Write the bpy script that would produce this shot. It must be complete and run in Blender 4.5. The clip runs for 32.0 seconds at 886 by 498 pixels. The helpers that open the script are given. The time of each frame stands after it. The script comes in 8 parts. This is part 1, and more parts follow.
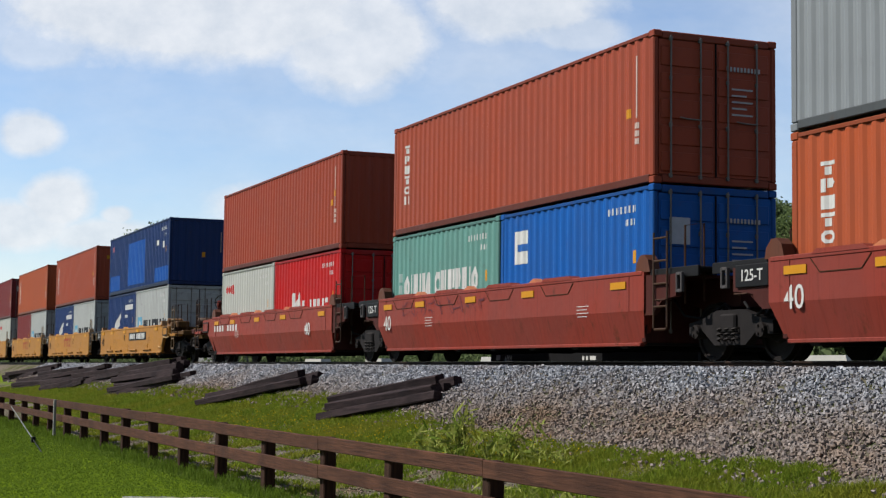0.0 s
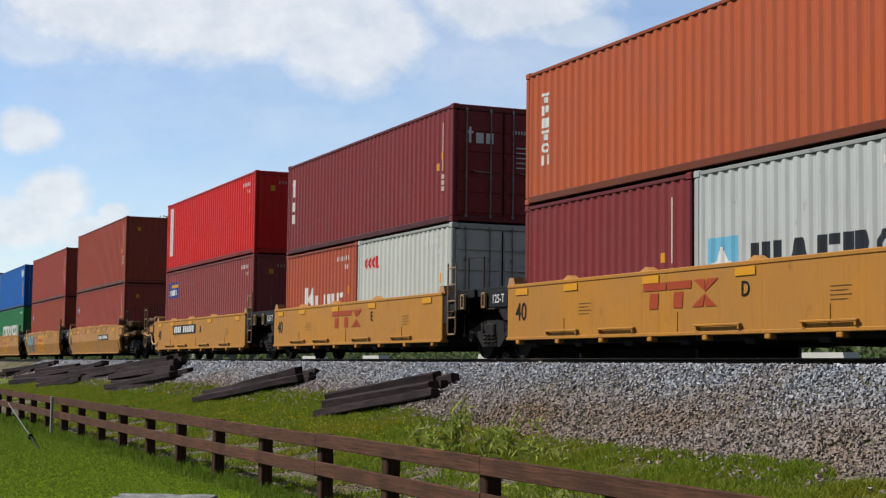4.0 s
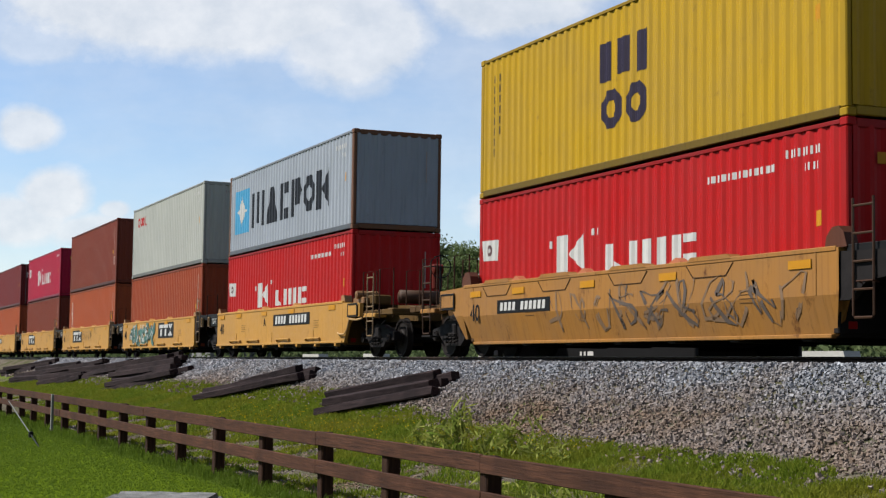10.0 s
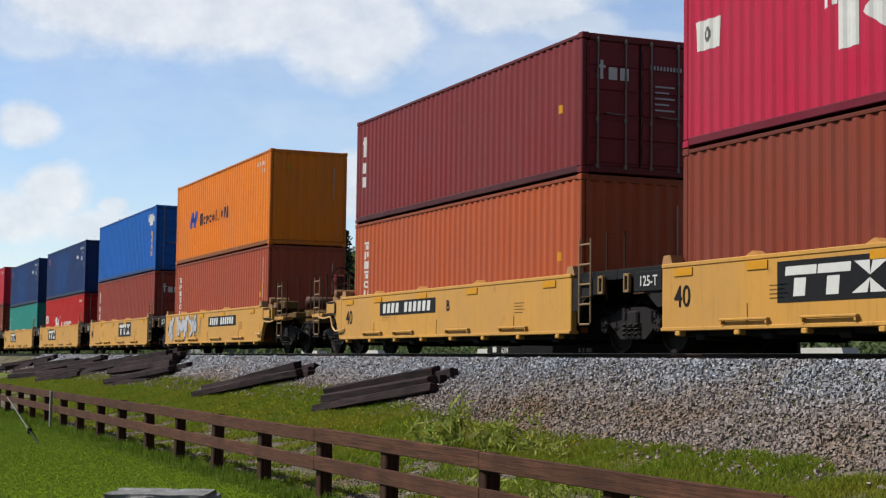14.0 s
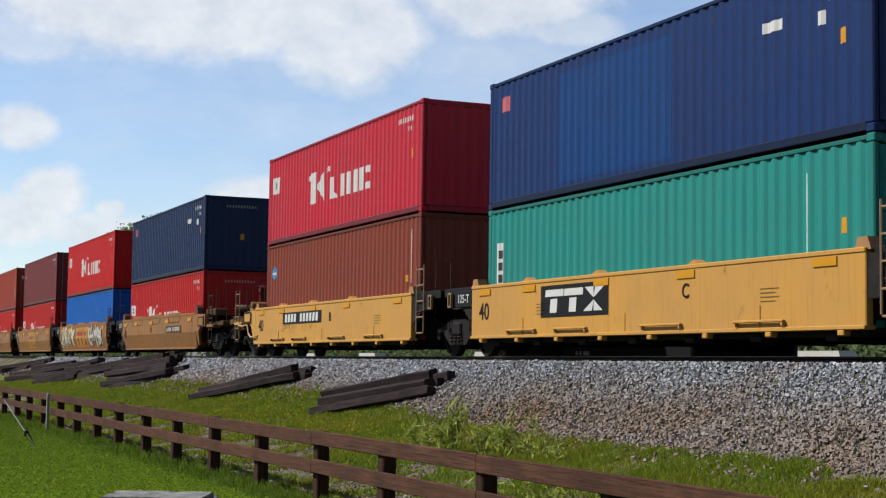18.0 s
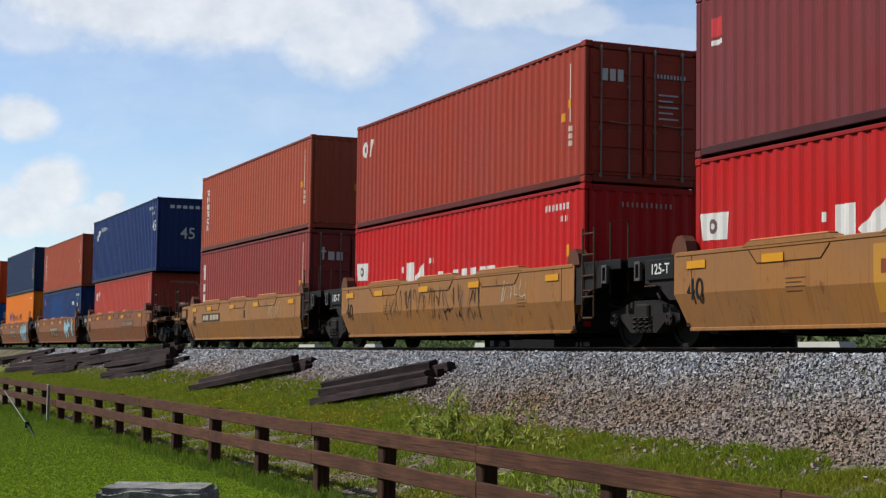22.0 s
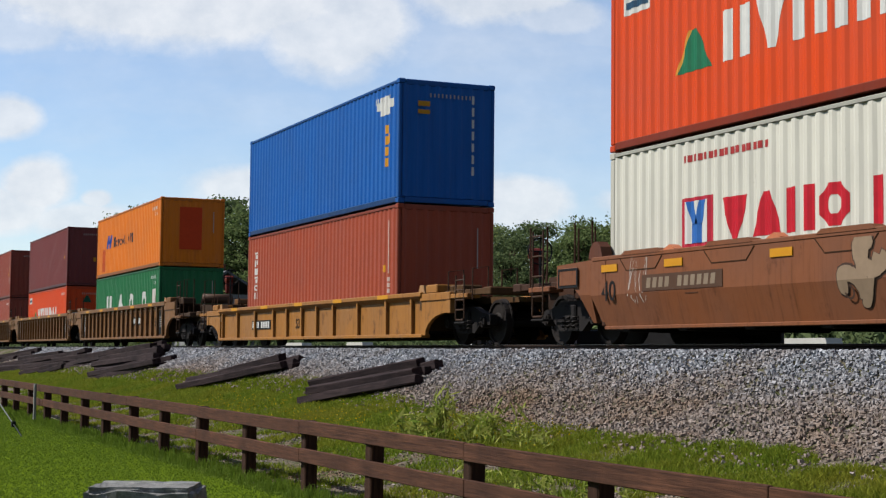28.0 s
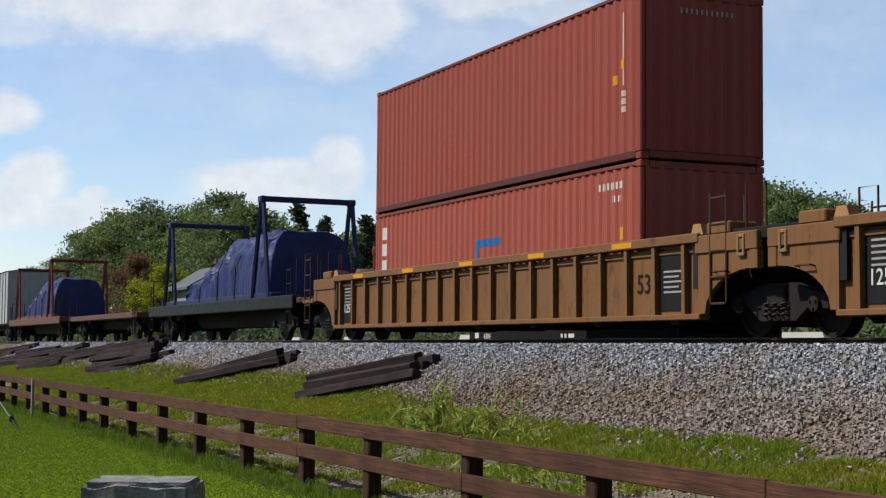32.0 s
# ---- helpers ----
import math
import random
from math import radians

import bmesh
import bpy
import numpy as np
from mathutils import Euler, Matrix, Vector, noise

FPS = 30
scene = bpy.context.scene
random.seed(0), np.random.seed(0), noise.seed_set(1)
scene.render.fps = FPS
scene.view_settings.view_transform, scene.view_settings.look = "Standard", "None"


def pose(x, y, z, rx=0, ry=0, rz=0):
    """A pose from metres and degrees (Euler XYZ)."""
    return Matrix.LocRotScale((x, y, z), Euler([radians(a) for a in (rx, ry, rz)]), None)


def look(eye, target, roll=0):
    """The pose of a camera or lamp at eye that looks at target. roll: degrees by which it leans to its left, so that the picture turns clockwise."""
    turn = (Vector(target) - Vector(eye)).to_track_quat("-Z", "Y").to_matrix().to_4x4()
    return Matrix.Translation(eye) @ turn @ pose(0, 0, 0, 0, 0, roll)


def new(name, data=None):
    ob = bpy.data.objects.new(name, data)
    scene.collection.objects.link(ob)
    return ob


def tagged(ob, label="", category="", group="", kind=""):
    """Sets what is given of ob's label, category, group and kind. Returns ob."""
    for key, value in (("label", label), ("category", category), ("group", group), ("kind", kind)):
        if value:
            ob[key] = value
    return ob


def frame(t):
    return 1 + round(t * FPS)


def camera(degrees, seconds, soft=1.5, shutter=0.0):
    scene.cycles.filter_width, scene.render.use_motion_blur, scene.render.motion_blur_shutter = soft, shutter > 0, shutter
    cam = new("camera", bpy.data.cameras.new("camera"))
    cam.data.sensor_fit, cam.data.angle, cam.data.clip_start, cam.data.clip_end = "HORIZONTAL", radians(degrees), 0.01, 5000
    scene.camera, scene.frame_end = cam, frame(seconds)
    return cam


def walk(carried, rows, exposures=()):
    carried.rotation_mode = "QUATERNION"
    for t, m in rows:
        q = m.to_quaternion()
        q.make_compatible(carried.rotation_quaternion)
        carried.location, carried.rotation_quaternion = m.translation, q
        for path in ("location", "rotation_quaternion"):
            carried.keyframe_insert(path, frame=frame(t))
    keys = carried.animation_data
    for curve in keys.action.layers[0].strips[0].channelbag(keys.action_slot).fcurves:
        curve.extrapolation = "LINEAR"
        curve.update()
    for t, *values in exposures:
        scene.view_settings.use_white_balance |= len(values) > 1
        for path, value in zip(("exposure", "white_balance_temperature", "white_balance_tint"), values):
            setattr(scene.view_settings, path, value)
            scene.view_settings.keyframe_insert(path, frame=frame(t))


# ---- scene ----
# The train runs along +X; z = 0 is the top of the rail, the camera stands near the origin on the lawn.
PATH_ANGLES = [
    (0.0, 22.635, 4.496, 0.696),
    (0.5, 22.669, 4.579, 0.690),
    (1.0, 22.702, 4.583, 0.689),
    (1.5, 22.748, 4.558, 0.674),
    (2.0, 22.774, 4.515, 0.681),
    (2.5, 22.779, 4.456, 0.699),
    (3.0, 22.741, 4.388, 0.706),
    (3.5, 22.735, 4.387, 0.713),
    (5.5, 22.740, 4.374, 0.749),
    (6.0, 22.739, 4.323, 0.754),
    (6.5, 22.722, 4.357, 0.745),
    (7.0, 22.717, 4.388, 0.746),
    (7.5, 22.711, 4.388, 0.748),
    (8.0, 22.705, 4.374, 0.748),
    (8.5, 22.706, 4.324, 0.750),
    (9.0, 22.694, 4.292, 0.761),
    (9.5, 22.694, 4.324, 0.768),
    (10.0, 22.718, 4.324, 0.770),
    (10.5, 22.700, 4.298, 0.767),
    (11.0, 22.726, 4.261, 0.766),
    (11.5, 22.761, 4.230, 0.760),
    (12.0, 22.761, 4.100, 0.763),
    (12.5, 22.771, 4.056, 0.768),
    (13.0, 22.783, 4.099, 0.776),
    (13.5, 22.795, 4.171, 0.775),
    (14.0, 22.767, 4.199, 0.785),
    (14.5, 22.835, 4.262, 0.793),
    (16.5, 22.848, 4.039, 0.899),
    (17.0, 22.821, 4.104, 0.879),
    (17.5, 22.841, 4.231, 0.859),
    (18.0, 22.868, 4.304, 0.830),
    (18.5, 22.895, 4.307, 0.804),
    (19.0, 22.898, 4.223, 0.787),
    (19.5, 22.886, 4.166, 0.779),
    (20.0, 22.881, 4.130, 0.798),
    (20.5, 22.855, 4.006, 0.813),
    (21.0, 22.846, 4.006, 0.813),
    (21.5, 22.862, 3.985, 0.799),
    (22.0, 22.868, 3.973, 0.798),
    (22.5, 22.886, 3.987, 0.778),
    (23.0, 22.832, 4.005, 0.765),
    (23.5, 22.704, 4.003, 0.738),
    (24.0, 22.771, 4.036, 0.699),
    (24.5, 22.974, 4.052, 0.650),
    (25.0, 23.176, 4.106, 0.618),
    (25.5, 23.244, 4.131, 0.567),
    (27.5, 23.320, 3.947, 0.582),
    (28.0, 23.352, 3.896, 0.586),
    (28.5, 23.376, 3.877, 0.578),
    (29.0, 23.376, 3.877, 0.582),
    (29.5, 23.387, 3.919, 0.565),
    (30.0, 23.409, 3.845, 0.545),
    (30.5, 23.446, 3.748, 0.530),
    (31.0, 23.452, 3.742, 0.530),
    (31.5, 23.455, 3.716, 0.523),
    (32.0, 23.442, 3.692, 0.522),
]
EYE = Vector((0.0, 0.0, -0.2))


def aimed(yaw, pitch, roll):
    y, p = radians(yaw), radians(pitch)
    way = Vector((-math.cos(y) * math.cos(p), math.sin(y) * math.cos(p), math.sin(p)))
    return look(EYE, EYE + way * 10, roll)


cam = camera(31.98, 32.0, soft=1.3)
walk(cam, [(t, aimed(yaw, pitch, roll)) for t, yaw, pitch, roll in PATH_ANGLES],
     exposures=[(0, 1.0), (32, 1.0)])

TRACK_Y = 14.265      # centre line of the track


def travelled(t):
    """How far the train has run since the middle of the clip; it slows a little towards the end."""
    late = 0.03 * min(max(t - 23, 0), 6) ** 2 + 0.36 * max(t - 29, 0)
    return 18.829 * (t - 16) + 0.004 * (t - 16) ** 2 - late


# ---------------------------------------------------------------- light
SUN_DIR = Vector((-0.34, -0.66, 0.80)).normalized()     # towards the sun
sun_data = bpy.data.lights.new("sun", "SUN")
sun_data.energy, sun_data.angle, sun_data.color = 5.0, radians(0.6), (1.0, 0.955, 0.89)
sun = new("sun", sun_data)
sun.matrix_world = look((0, 0, 60), Vector((0, 0, 60)) - SUN_DIR)

world = bpy.data.worlds.new("sky")
scene.world = world
world.use_nodes = True
WN, WL = world.node_tree.nodes, world.node_tree.links
WN.clear()


def wmath(op, a, b=None, c=None, clamp=False):
    n = WN.new("ShaderNodeMath")
    n.operation, n.use_clamp = op, clamp
    for i, v in enumerate((a, b, c)):
        if v is None:
            continue
        if isinstance(v, (int, float)):
            n.inputs[i].default_value = v
        else:
            WL.new(v, n.inputs[i])
    return n.outputs[0]


def wdot(a, v):
    n = WN.new("ShaderNodeVectorMath")
    n.operation = "DOT_PRODUCT"
    WL.new(a, n.inputs[0])
    n.inputs[1].default_value = v
    return n.outputs["Value"]


def build_sky():
    sky = WN.new("ShaderNodeTexSky")
    sky.sky_type, sky.sun_disc = "NISHITA", False
    sky.sun_elevation = math.asin(SUN_DIR.z)
    sky.sun_rotation = math.atan2(SUN_DIR.x, SUN_DIR.y)
    sky.air_density, sky.dust_density, sky.ozone_density = 1.0, 0.1, 2.2
    coord = WN.new("ShaderNodeTexCoord")
    d = coord.outputs["Generated"]
    # plane coordinates of the part of the sky over the track: u along the picture, v upwards
    yaw = radians(22.69)
    fw, rt = (-math.cos(yaw), math.sin(yaw), 0), (math.sin(yaw), math.cos(yaw), 0)
    depth = wmath("MAXIMUM", wdot(d, fw), 0.05)
    u = wmath("DIVIDE", wdot(d, rt), depth)
    v = wmath("DIVIDE", wdot(d, (0, 0, 1)), depth)
    uv = WN.new("ShaderNodeCombineXYZ")
    WL.new(u, uv.inputs[0]), WL.new(v, uv.inputs[1])

    def fbm(scale, detail, rough, stretch=1.0, offset=0.0):
        mp = WN.new("ShaderNodeMapping")
        WL.new(uv.outputs[0], mp.inputs[0])
        mp.inputs["Scale"].default_value = (1.0, stretch, 1.0)
        mp.inputs["Location"].default_value = (offset, offset * 0.7, offset)
        n = WN.new("ShaderNodeTexNoise")
        n.inputs["Scale"].default_value, n.inputs["Detail"].default_value = scale, detail
        n.inputs["Roughness"].default_value = rough
        WL.new(mp.outputs[0], n.inputs["Vector"])
        return n.outputs["Fac"]

    broad, fine = fbm(9, 6, 0.55, 1.6, 3.1), fbm(34, 8, 0.6, 1.2, 7.7)
    wobble = wmath("ADD", wmath("MULTIPLY", wmath("SUBTRACT", broad, 0.5), 1.5),
                   wmath("MULTIPLY", wmath("SUBTRACT", fine, 0.5), 1.1))
    total = None
    # clouds: centre u, centre v, half width, half height, weight
    for cu, cv, ru, rv, wt in CLOUDS:
        du = wmath("DIVIDE", wmath("SUBTRACT", u, cu), ru)
        dv = wmath("DIVIDE", wmath("SUBTRACT", v, cv), rv)
        r = wmath("SQRT", wmath("ADD", wmath("MULTIPLY", du, du), wmath("MULTIPLY", dv, dv)))
        m = wmath("MULTIPLY", wmath("MULTIPLY_ADD", wmath("SUBTRACT", 1.12, r), 2.1, wobble, clamp=True), 0.88 * wt)
        total = m if total is None else wmath("MAXIMUM", total, m)
    # scattered fair-weather cloud over the rest of the sky
    far = WN.new("ShaderNodeTexNoise")
    far.inputs["Scale"].default_value, far.inputs["Detail"].default_value = 2.6, 7
    WL.new(d, far.inputs["Vector"])
    scattered = wmath("MULTIPLY", wmath("MULTIPLY_ADD", wmath("SUBTRACT", far.outputs["Fac"], 0.5), 5.0, 0.0, clamp=True), 0.12)
    outside = wmath("SUBTRACT", 1.0, wmath("MULTIPLY_ADD", wdot(d, fw), 6.0, -3.6, clamp=True))
    total = wmath("MAXIMUM", total, wmath("MULTIPLY", scattered, outside))
    veil = wmath("MULTIPLY", wmath("MULTIPLY_ADD", fbm(5, 5, 0.6, 2.6, 1.3), 1.6, -0.42, clamp=True), 0.6)
    total = wmath("MAXIMUM", total, veil)
    haze = wmath("MULTIPLY", wmath("MULTIPLY_ADD", wdot(d, (0, 0, 1)), -13.0, 1.0, clamp=True), 0.62)
    total = wmath("MAXIMUM", total, haze)
    shade = WN.new("ShaderNodeMix")
    shade.data_type = "RGBA"
    shade.inputs[6].default_value, shade.inputs[7].default_value = (0.72, 0.78, 0.86, 1), (0.98, 1.0, 1.03, 1)
    WL.new(wmath("MULTIPLY_ADD", fine, 2.2, -0.55, clamp=True), shade.inputs[0])
    bg_sky, bg_cloud, mix = WN.new("ShaderNodeBackground"), WN.new("ShaderNodeBackground"), WN.new("ShaderNodeMixShader")
    tint = WN.new("ShaderNodeMix")
    tint.data_type, tint.blend_type = "RGBA", "MULTIPLY"
    tint.inputs[0].default_value, tint.inputs[7].default_value = 1.0, (0.97, 0.99, 1.08, 1)
    WL.new(sky.outputs[0], tint.inputs[6])
    WL.new(tint.outputs[2], bg_sky.inputs[0])
    bg_sky.inputs[1].default_value = 0.0667
    WL.new(shade.outputs[2], bg_cloud.inputs[0])
    bg_cloud.inputs[1].default_value = 0.456
    WL.new(total, mix.inputs[0]), WL.new(bg_sky.outputs[0], mix.inputs[1]), WL.new(bg_cloud.outputs[0], mix.inputs[2])
    out = WN.new("ShaderNodeOutputWorld")
    WL.new(mix.outputs[0], out.inputs[0])


CLOUDS = [(-0.165, 0.236, 0.15, 0.044, 1.0), (-0.06, 0.215, 0.06, 0.04, 0.95), (-0.055, 0.19, 0.03, 0.02, 0.6), (0.045, 0.24, 0.07, 0.03, 0.95), (0.085, 0.222, 0.04, 0.016, 0.7),
          (-0.265, 0.208, 0.04, 0.018, 0.65), (-0.272, 0.152, 0.024, 0.017, 0.95), (-0.252, 0.106, 0.026, 0.02, 1.0), (-0.213, 0.098, 0.012, 0.007, 0.9),
          (-0.285, 0.09, 0.055, 0.018, 0.95), (-0.22, 0.084, 0.045, 0.014, 0.9), (-0.10, 0.105, 0.06, 0.02, 0.95),
          (-0.055, 0.118, 0.02, 0.022, 0.95), (0.06, 0.10, 0.045, 0.02, 0.95), (0.15, 0.10, 0.05, 0.014, 0.8),
          (0.13, 0.21, 0.07, 0.012, 0.4), (-0.31, 0.23, 0.06, 0.03, 0.6)]
build_sky()

# ---------------------------------------------------------------- materials
MATS = {}


TONE = 0.40           # from the colour seen in full sun to the paint's own reflectance


def srgb(r, g, b):
    return tuple(TONE * ((c / 255 + 0.055) / 1.055) ** 2.4 if c > 10 else c / 255 / 12.92 for c in (r, g, b)) + (1.0,)


class Mat:
    """A node material with a Principled shader and short helpers."""

    def __init__(self, name):
        self.mat = bpy.data.materials.new(name)
        self.mat.use_nodes = True
        self.n, self.l = self.mat.node_tree.nodes, self.mat.node_tree.links
        self.bsdf = self.n["Principled BSDF"]
        self.coord = self.n.new("ShaderNodeTexCoord").outputs["Object"]

    def put(self, name, v):
        if isinstance(v, (int, float, tuple)):
            self.bsdf.inputs[name].default_value = v
        else:
            self.l.new(v, self.bsdf.inputs[name])
        return self

    def noise(self, scale, detail=4, stretch=(1, 1, 1), rough=0.6, vec=None):
        mp = self.n.new("ShaderNodeMapping")
        mp.inputs["Scale"].default_value = stretch
        self.l.new(vec or self.coord, mp.inputs[0])
        t = self.n.new("ShaderNodeTexNoise")
        t.inputs["Scale"].default_value, t.inputs["Detail"].default_value, t.inputs["Roughness"].default_value = scale, detail, rough
        self.l.new(mp.outputs[0], t.inputs["Vector"])
        return t.outputs["Fac"]

    def ramp(self, fac, lo, hi):
        r = self.n.new("ShaderNodeMapRange")
        r.inputs[1].default_value, r.inputs[2].default_value = lo, hi
        self.l.new(fac, r.inputs[0])
        return r.outputs[0]

    def mix(self, fac, a, b, mode="MIX"):
        m = self.n.new("ShaderNodeMix")
        m.data_type, m.blend_type = "RGBA", mode
        for i, v in ((0, fac), (6, a), (7, b)):
            if isinstance(v, (int, float, tuple)):
                m.inputs[i].default_value = v
            else:
                self.l.new(v, m.inputs[i])
        return m.outputs[2]

    def math(self, op, a, b):
        m = self.n.new("ShaderNodeMath")
        m.operation = op
        for i, v in ((0, a), (1, b)):
            if isinstance(v, (int, float)):
                m.inputs[i].default_value = v
            else:
                self.l.new(v, m.inputs[i])
        return m.outputs[0]

    def bump(self, height, strength, distance=0.02):
        b = self.n.new("ShaderNodeBump")
        b.inputs["Strength"].default_value, b.inputs["Distance"].default_value = strength, distance
        self.l.new(height, b.inputs["Height"])
        self.l.new(b.outputs[0], self.bsdf.inputs["Normal"])
        return self

    def rand(self):
        return self.n.new("ShaderNodeObjectInfo").outputs["Random"]

    def island(self):
        return self.n.new("ShaderNodeNewGeometry").outputs["Random Per Island"]

    def place(self):
        return self.n.new("ShaderNodeNewGeometry").outputs["Position"]


def paint(rgb, wear=0.3, rough=0.5, rust=(92, 52, 32), strong=1.1):
    """Weathered paint on steel: faded patches, streaks of dirt that run down, small rust marks."""
    key = ("paint", rgb, wear, rough, strong)
    if key in MATS:
        return MATS[key]
    m = Mat("painted_steel")
    c = srgb(*rgb)
    grey = sum(c[:3]) / 3
    if rgb[0] < max(rgb):
        strong = 1.0 + (strong - 1.0) * 0.6
    c = tuple(max(0.0015, 1.12 * (grey + (x - grey) * strong)) for x in c[:3]) + (1,)
    cool = rgb[2] == max(rgb)
    faded = tuple(min(1, x * 0.88 + (0.001 if cool else 0.007)) for x in c[:3]) + (1,)
    dark = tuple(x * 0.62 for x in c[:3]) + (1,)
    col = m.mix(m.ramp(m.noise(0.8, 5, (1, 1, 0.6)), 0.35, 0.7), c, faded)
    streak = m.ramp(m.noise(5.0, 5, (3.0, 0.8, 0.16)), 0.52, 0.78)
    col = m.mix(m.math("MULTIPLY", streak, 0.25 + wear * 1.1), col, dark)
    stain = m.ramp(m.noise(0.9, 6, (1.0, 1.0, 0.55), 0.62), 0.44, 0.7)
    col = m.mix(m.math("MULTIPLY", stain, 0.65 * wear), col, tuple(0.55 * x + 0.25 * grey for x in c[:3]) + (1,))
    spots = m.ramp(m.noise(2.6, 8, (1.3, 1.3, 0.8), 0.7), 0.64 - 0.08 * wear, 0.8 - 0.1 * wear)
    col = m.mix(m.math("MULTIPLY", spots, (0.1 if cool else 0.3) + 0.8 * wear), col, srgb(*rust))
    col = m.mix(m.math("MULTIPLY", m.rand(), 0.12), col, dark)
    m.put("Base Color", col).put("Roughness", m.math("ADD", m.math("MULTIPLY", m.noise(6, 4), 0.25), rough - 0.12))
    m.put("Specular IOR Level", 0.1)
    m.bump(m.math("ADD", m.noise(14, 4), m.math("MULTIPLY", m.noise(1.9, 2), 5.0)), 0.14, 0.01)
    MATS[key] = m.mat
    return m.mat


def plain(name, rgb, rough=0.6, metal=0.0, vary=0.25, scale=6.0, bump=0.2):
    key = (name, rgb)
    if key in MATS:
        return MATS[key]
    m = Mat(name)
    c = srgb(*rgb)
    dark = tuple(x * (1 - vary) for x in c[:3]) + (1,)
    light = tuple(min(1, x * (1 + vary)) for x in c[:3]) + (1,)
    col = m.mix(m.ramp(m.noise(scale, 6), 0.3, 0.7), dark, light)
    col = m.mix(m.ramp(m.noise(scale * 0.17, 4), 0.35, 0.75), col, dark)
    m.put("Base Color", col).put("Roughness", rough).put("Metallic", metal).put("Specular IOR Level", 0.1)
    m.bump(m.noise(scale * 4, 5), bump, 0.02)
    MATS[key] = m.mat
    return m.mat


def wood_mat(name, rgb, dark_rgb, grain=(0.6, 14, 14), axis_scale=3.0):
    if name in MATS:
        return MATS[name]
    m = Mat(name)
    a, b = srgb(*rgb), srgb(*dark_rgb)
    g = m.noise(axis_scale, 8, grain, 0.7)
    col = m.mix(m.ramp(g, 0.35, 0.68), b, a)
    col = m.mix(m.ramp(m.noise(1.3, 5), 0.45, 0.75), col, b)
    col = m.mix(m.math("MULTIPLY", m.rand(), 0.35), col, b)
    m.put("Base Color", col).put("Roughness", 0.9).put("Specular IOR Level", 0.08)
    m.bump(g, 0.5, 0.02)
    MATS[name] = m.mat
    return m.mat


def stone_mat():
    m = Mat("ballast_stone")
    g = m.island()
    col = m.mix(g, srgb(126, 129, 136), srgb(202, 206, 214))
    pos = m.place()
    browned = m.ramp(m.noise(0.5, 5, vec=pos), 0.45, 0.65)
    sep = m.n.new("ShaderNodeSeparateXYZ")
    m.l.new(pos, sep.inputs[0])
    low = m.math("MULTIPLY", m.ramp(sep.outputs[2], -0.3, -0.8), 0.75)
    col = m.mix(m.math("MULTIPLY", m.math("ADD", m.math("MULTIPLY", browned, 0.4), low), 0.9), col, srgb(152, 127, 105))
    m.put("Base Color", col).put("Roughness", 0.9).put("Specular IOR Level", 0.2)
    m.bump(m.noise(60, 4, vec=pos), 0.25, 0.01)
    return m.mat


def ground_mat():
    """Soil and short grass; bare gravelly soil in a ragged strip beyond the fence."""
    m = Mat("ground_soil")
    pos = m.place()
    grass = m.mix(m.ramp(m.noise(1.4, 6, vec=pos), 0.3, 0.7), srgb(92, 116, 26), srgb(110, 132, 38))
    grass = m.mix(m.ramp(m.noise(22, 4, vec=pos), 0.35, 0.7), grass, srgb(106, 126, 26))
    soil = m.mix(m.ramp(m.noise(30, 6, vec=pos), 0.3, 0.7), srgb(74, 64, 52), srgb(146, 138, 126))
    soil = m.mix(m.math("MULTIPLY", m.ramp(m.noise(1.1, 6, vec=pos), 0.46, 0.62), 0.7), soil, srgb(66, 80, 26))
    sep = m.n.new("ShaderNodeSeparateXYZ")
    m.l.new(pos, sep.inputs[0])
    toe = m.math("SUBTRACT", sep.outputs[1], m.math("MULTIPLY", m.ramp(sep.outputs[0], -21.0, -30.0), 0.9))      # the foot of the ballast draws back
    strip = m.math("MULTIPLY", m.ramp(sep.outputs[1], 5.3, 6.0), m.ramp(sep.outputs[1], 10.2, 9.6))
    bare = m.math("MULTIPLY", strip, m.ramp(m.noise(0.9, 6, vec=pos), 0.2, 0.34))
    bare = m.math("MAXIMUM", bare, m.ramp(toe, 9.6, 10.0))
    far = m.ramp(sep.outputs[1], 17.0, 19.0)
    m.put("Base Color", m.mix(m.math("MULTIPLY", far, 0.7), m.mix(bare, grass, soil), srgb(120, 122, 96)))
    m.put("Roughness", 1.0).put("Specular IOR Level", 0.0)
    m.bump(m.noise(25, 6, vec=pos), 0.15, 0.03)
    return m.mat


def blade_mat(name, a, b, tip=None, through_light=0.4):
    m = Mat(name)
    g = m.island()
    col = m.mix(g, srgb(*a), srgb(*b))
    pos = m.place()
    col = m.mix(m.math("MULTIPLY", m.ramp(m.noise(0.7, 4, vec=pos), 0.4, 0.7), 0.5), col, srgb(*(tip or b)))
    m.put("Base Color", col).put("Roughness", 0.85).put("Specular IOR Level", 0.08)
    # light that shines through the blade
    thin, both = m.n.new("ShaderNodeBsdfTranslucent"), m.n.new("ShaderNodeMixShader")
    m.l.new(col, thin.inputs["Color"])
    both.inputs[0].default_value = through_light
    m.l.new(m.bsdf.outputs[0], both.inputs[1]), m.l.new(thin.outputs[0], both.inputs[2])
    m.l.new(both.outputs[0], m.n["Material Output"].inputs["Surface"])
    return m.mat


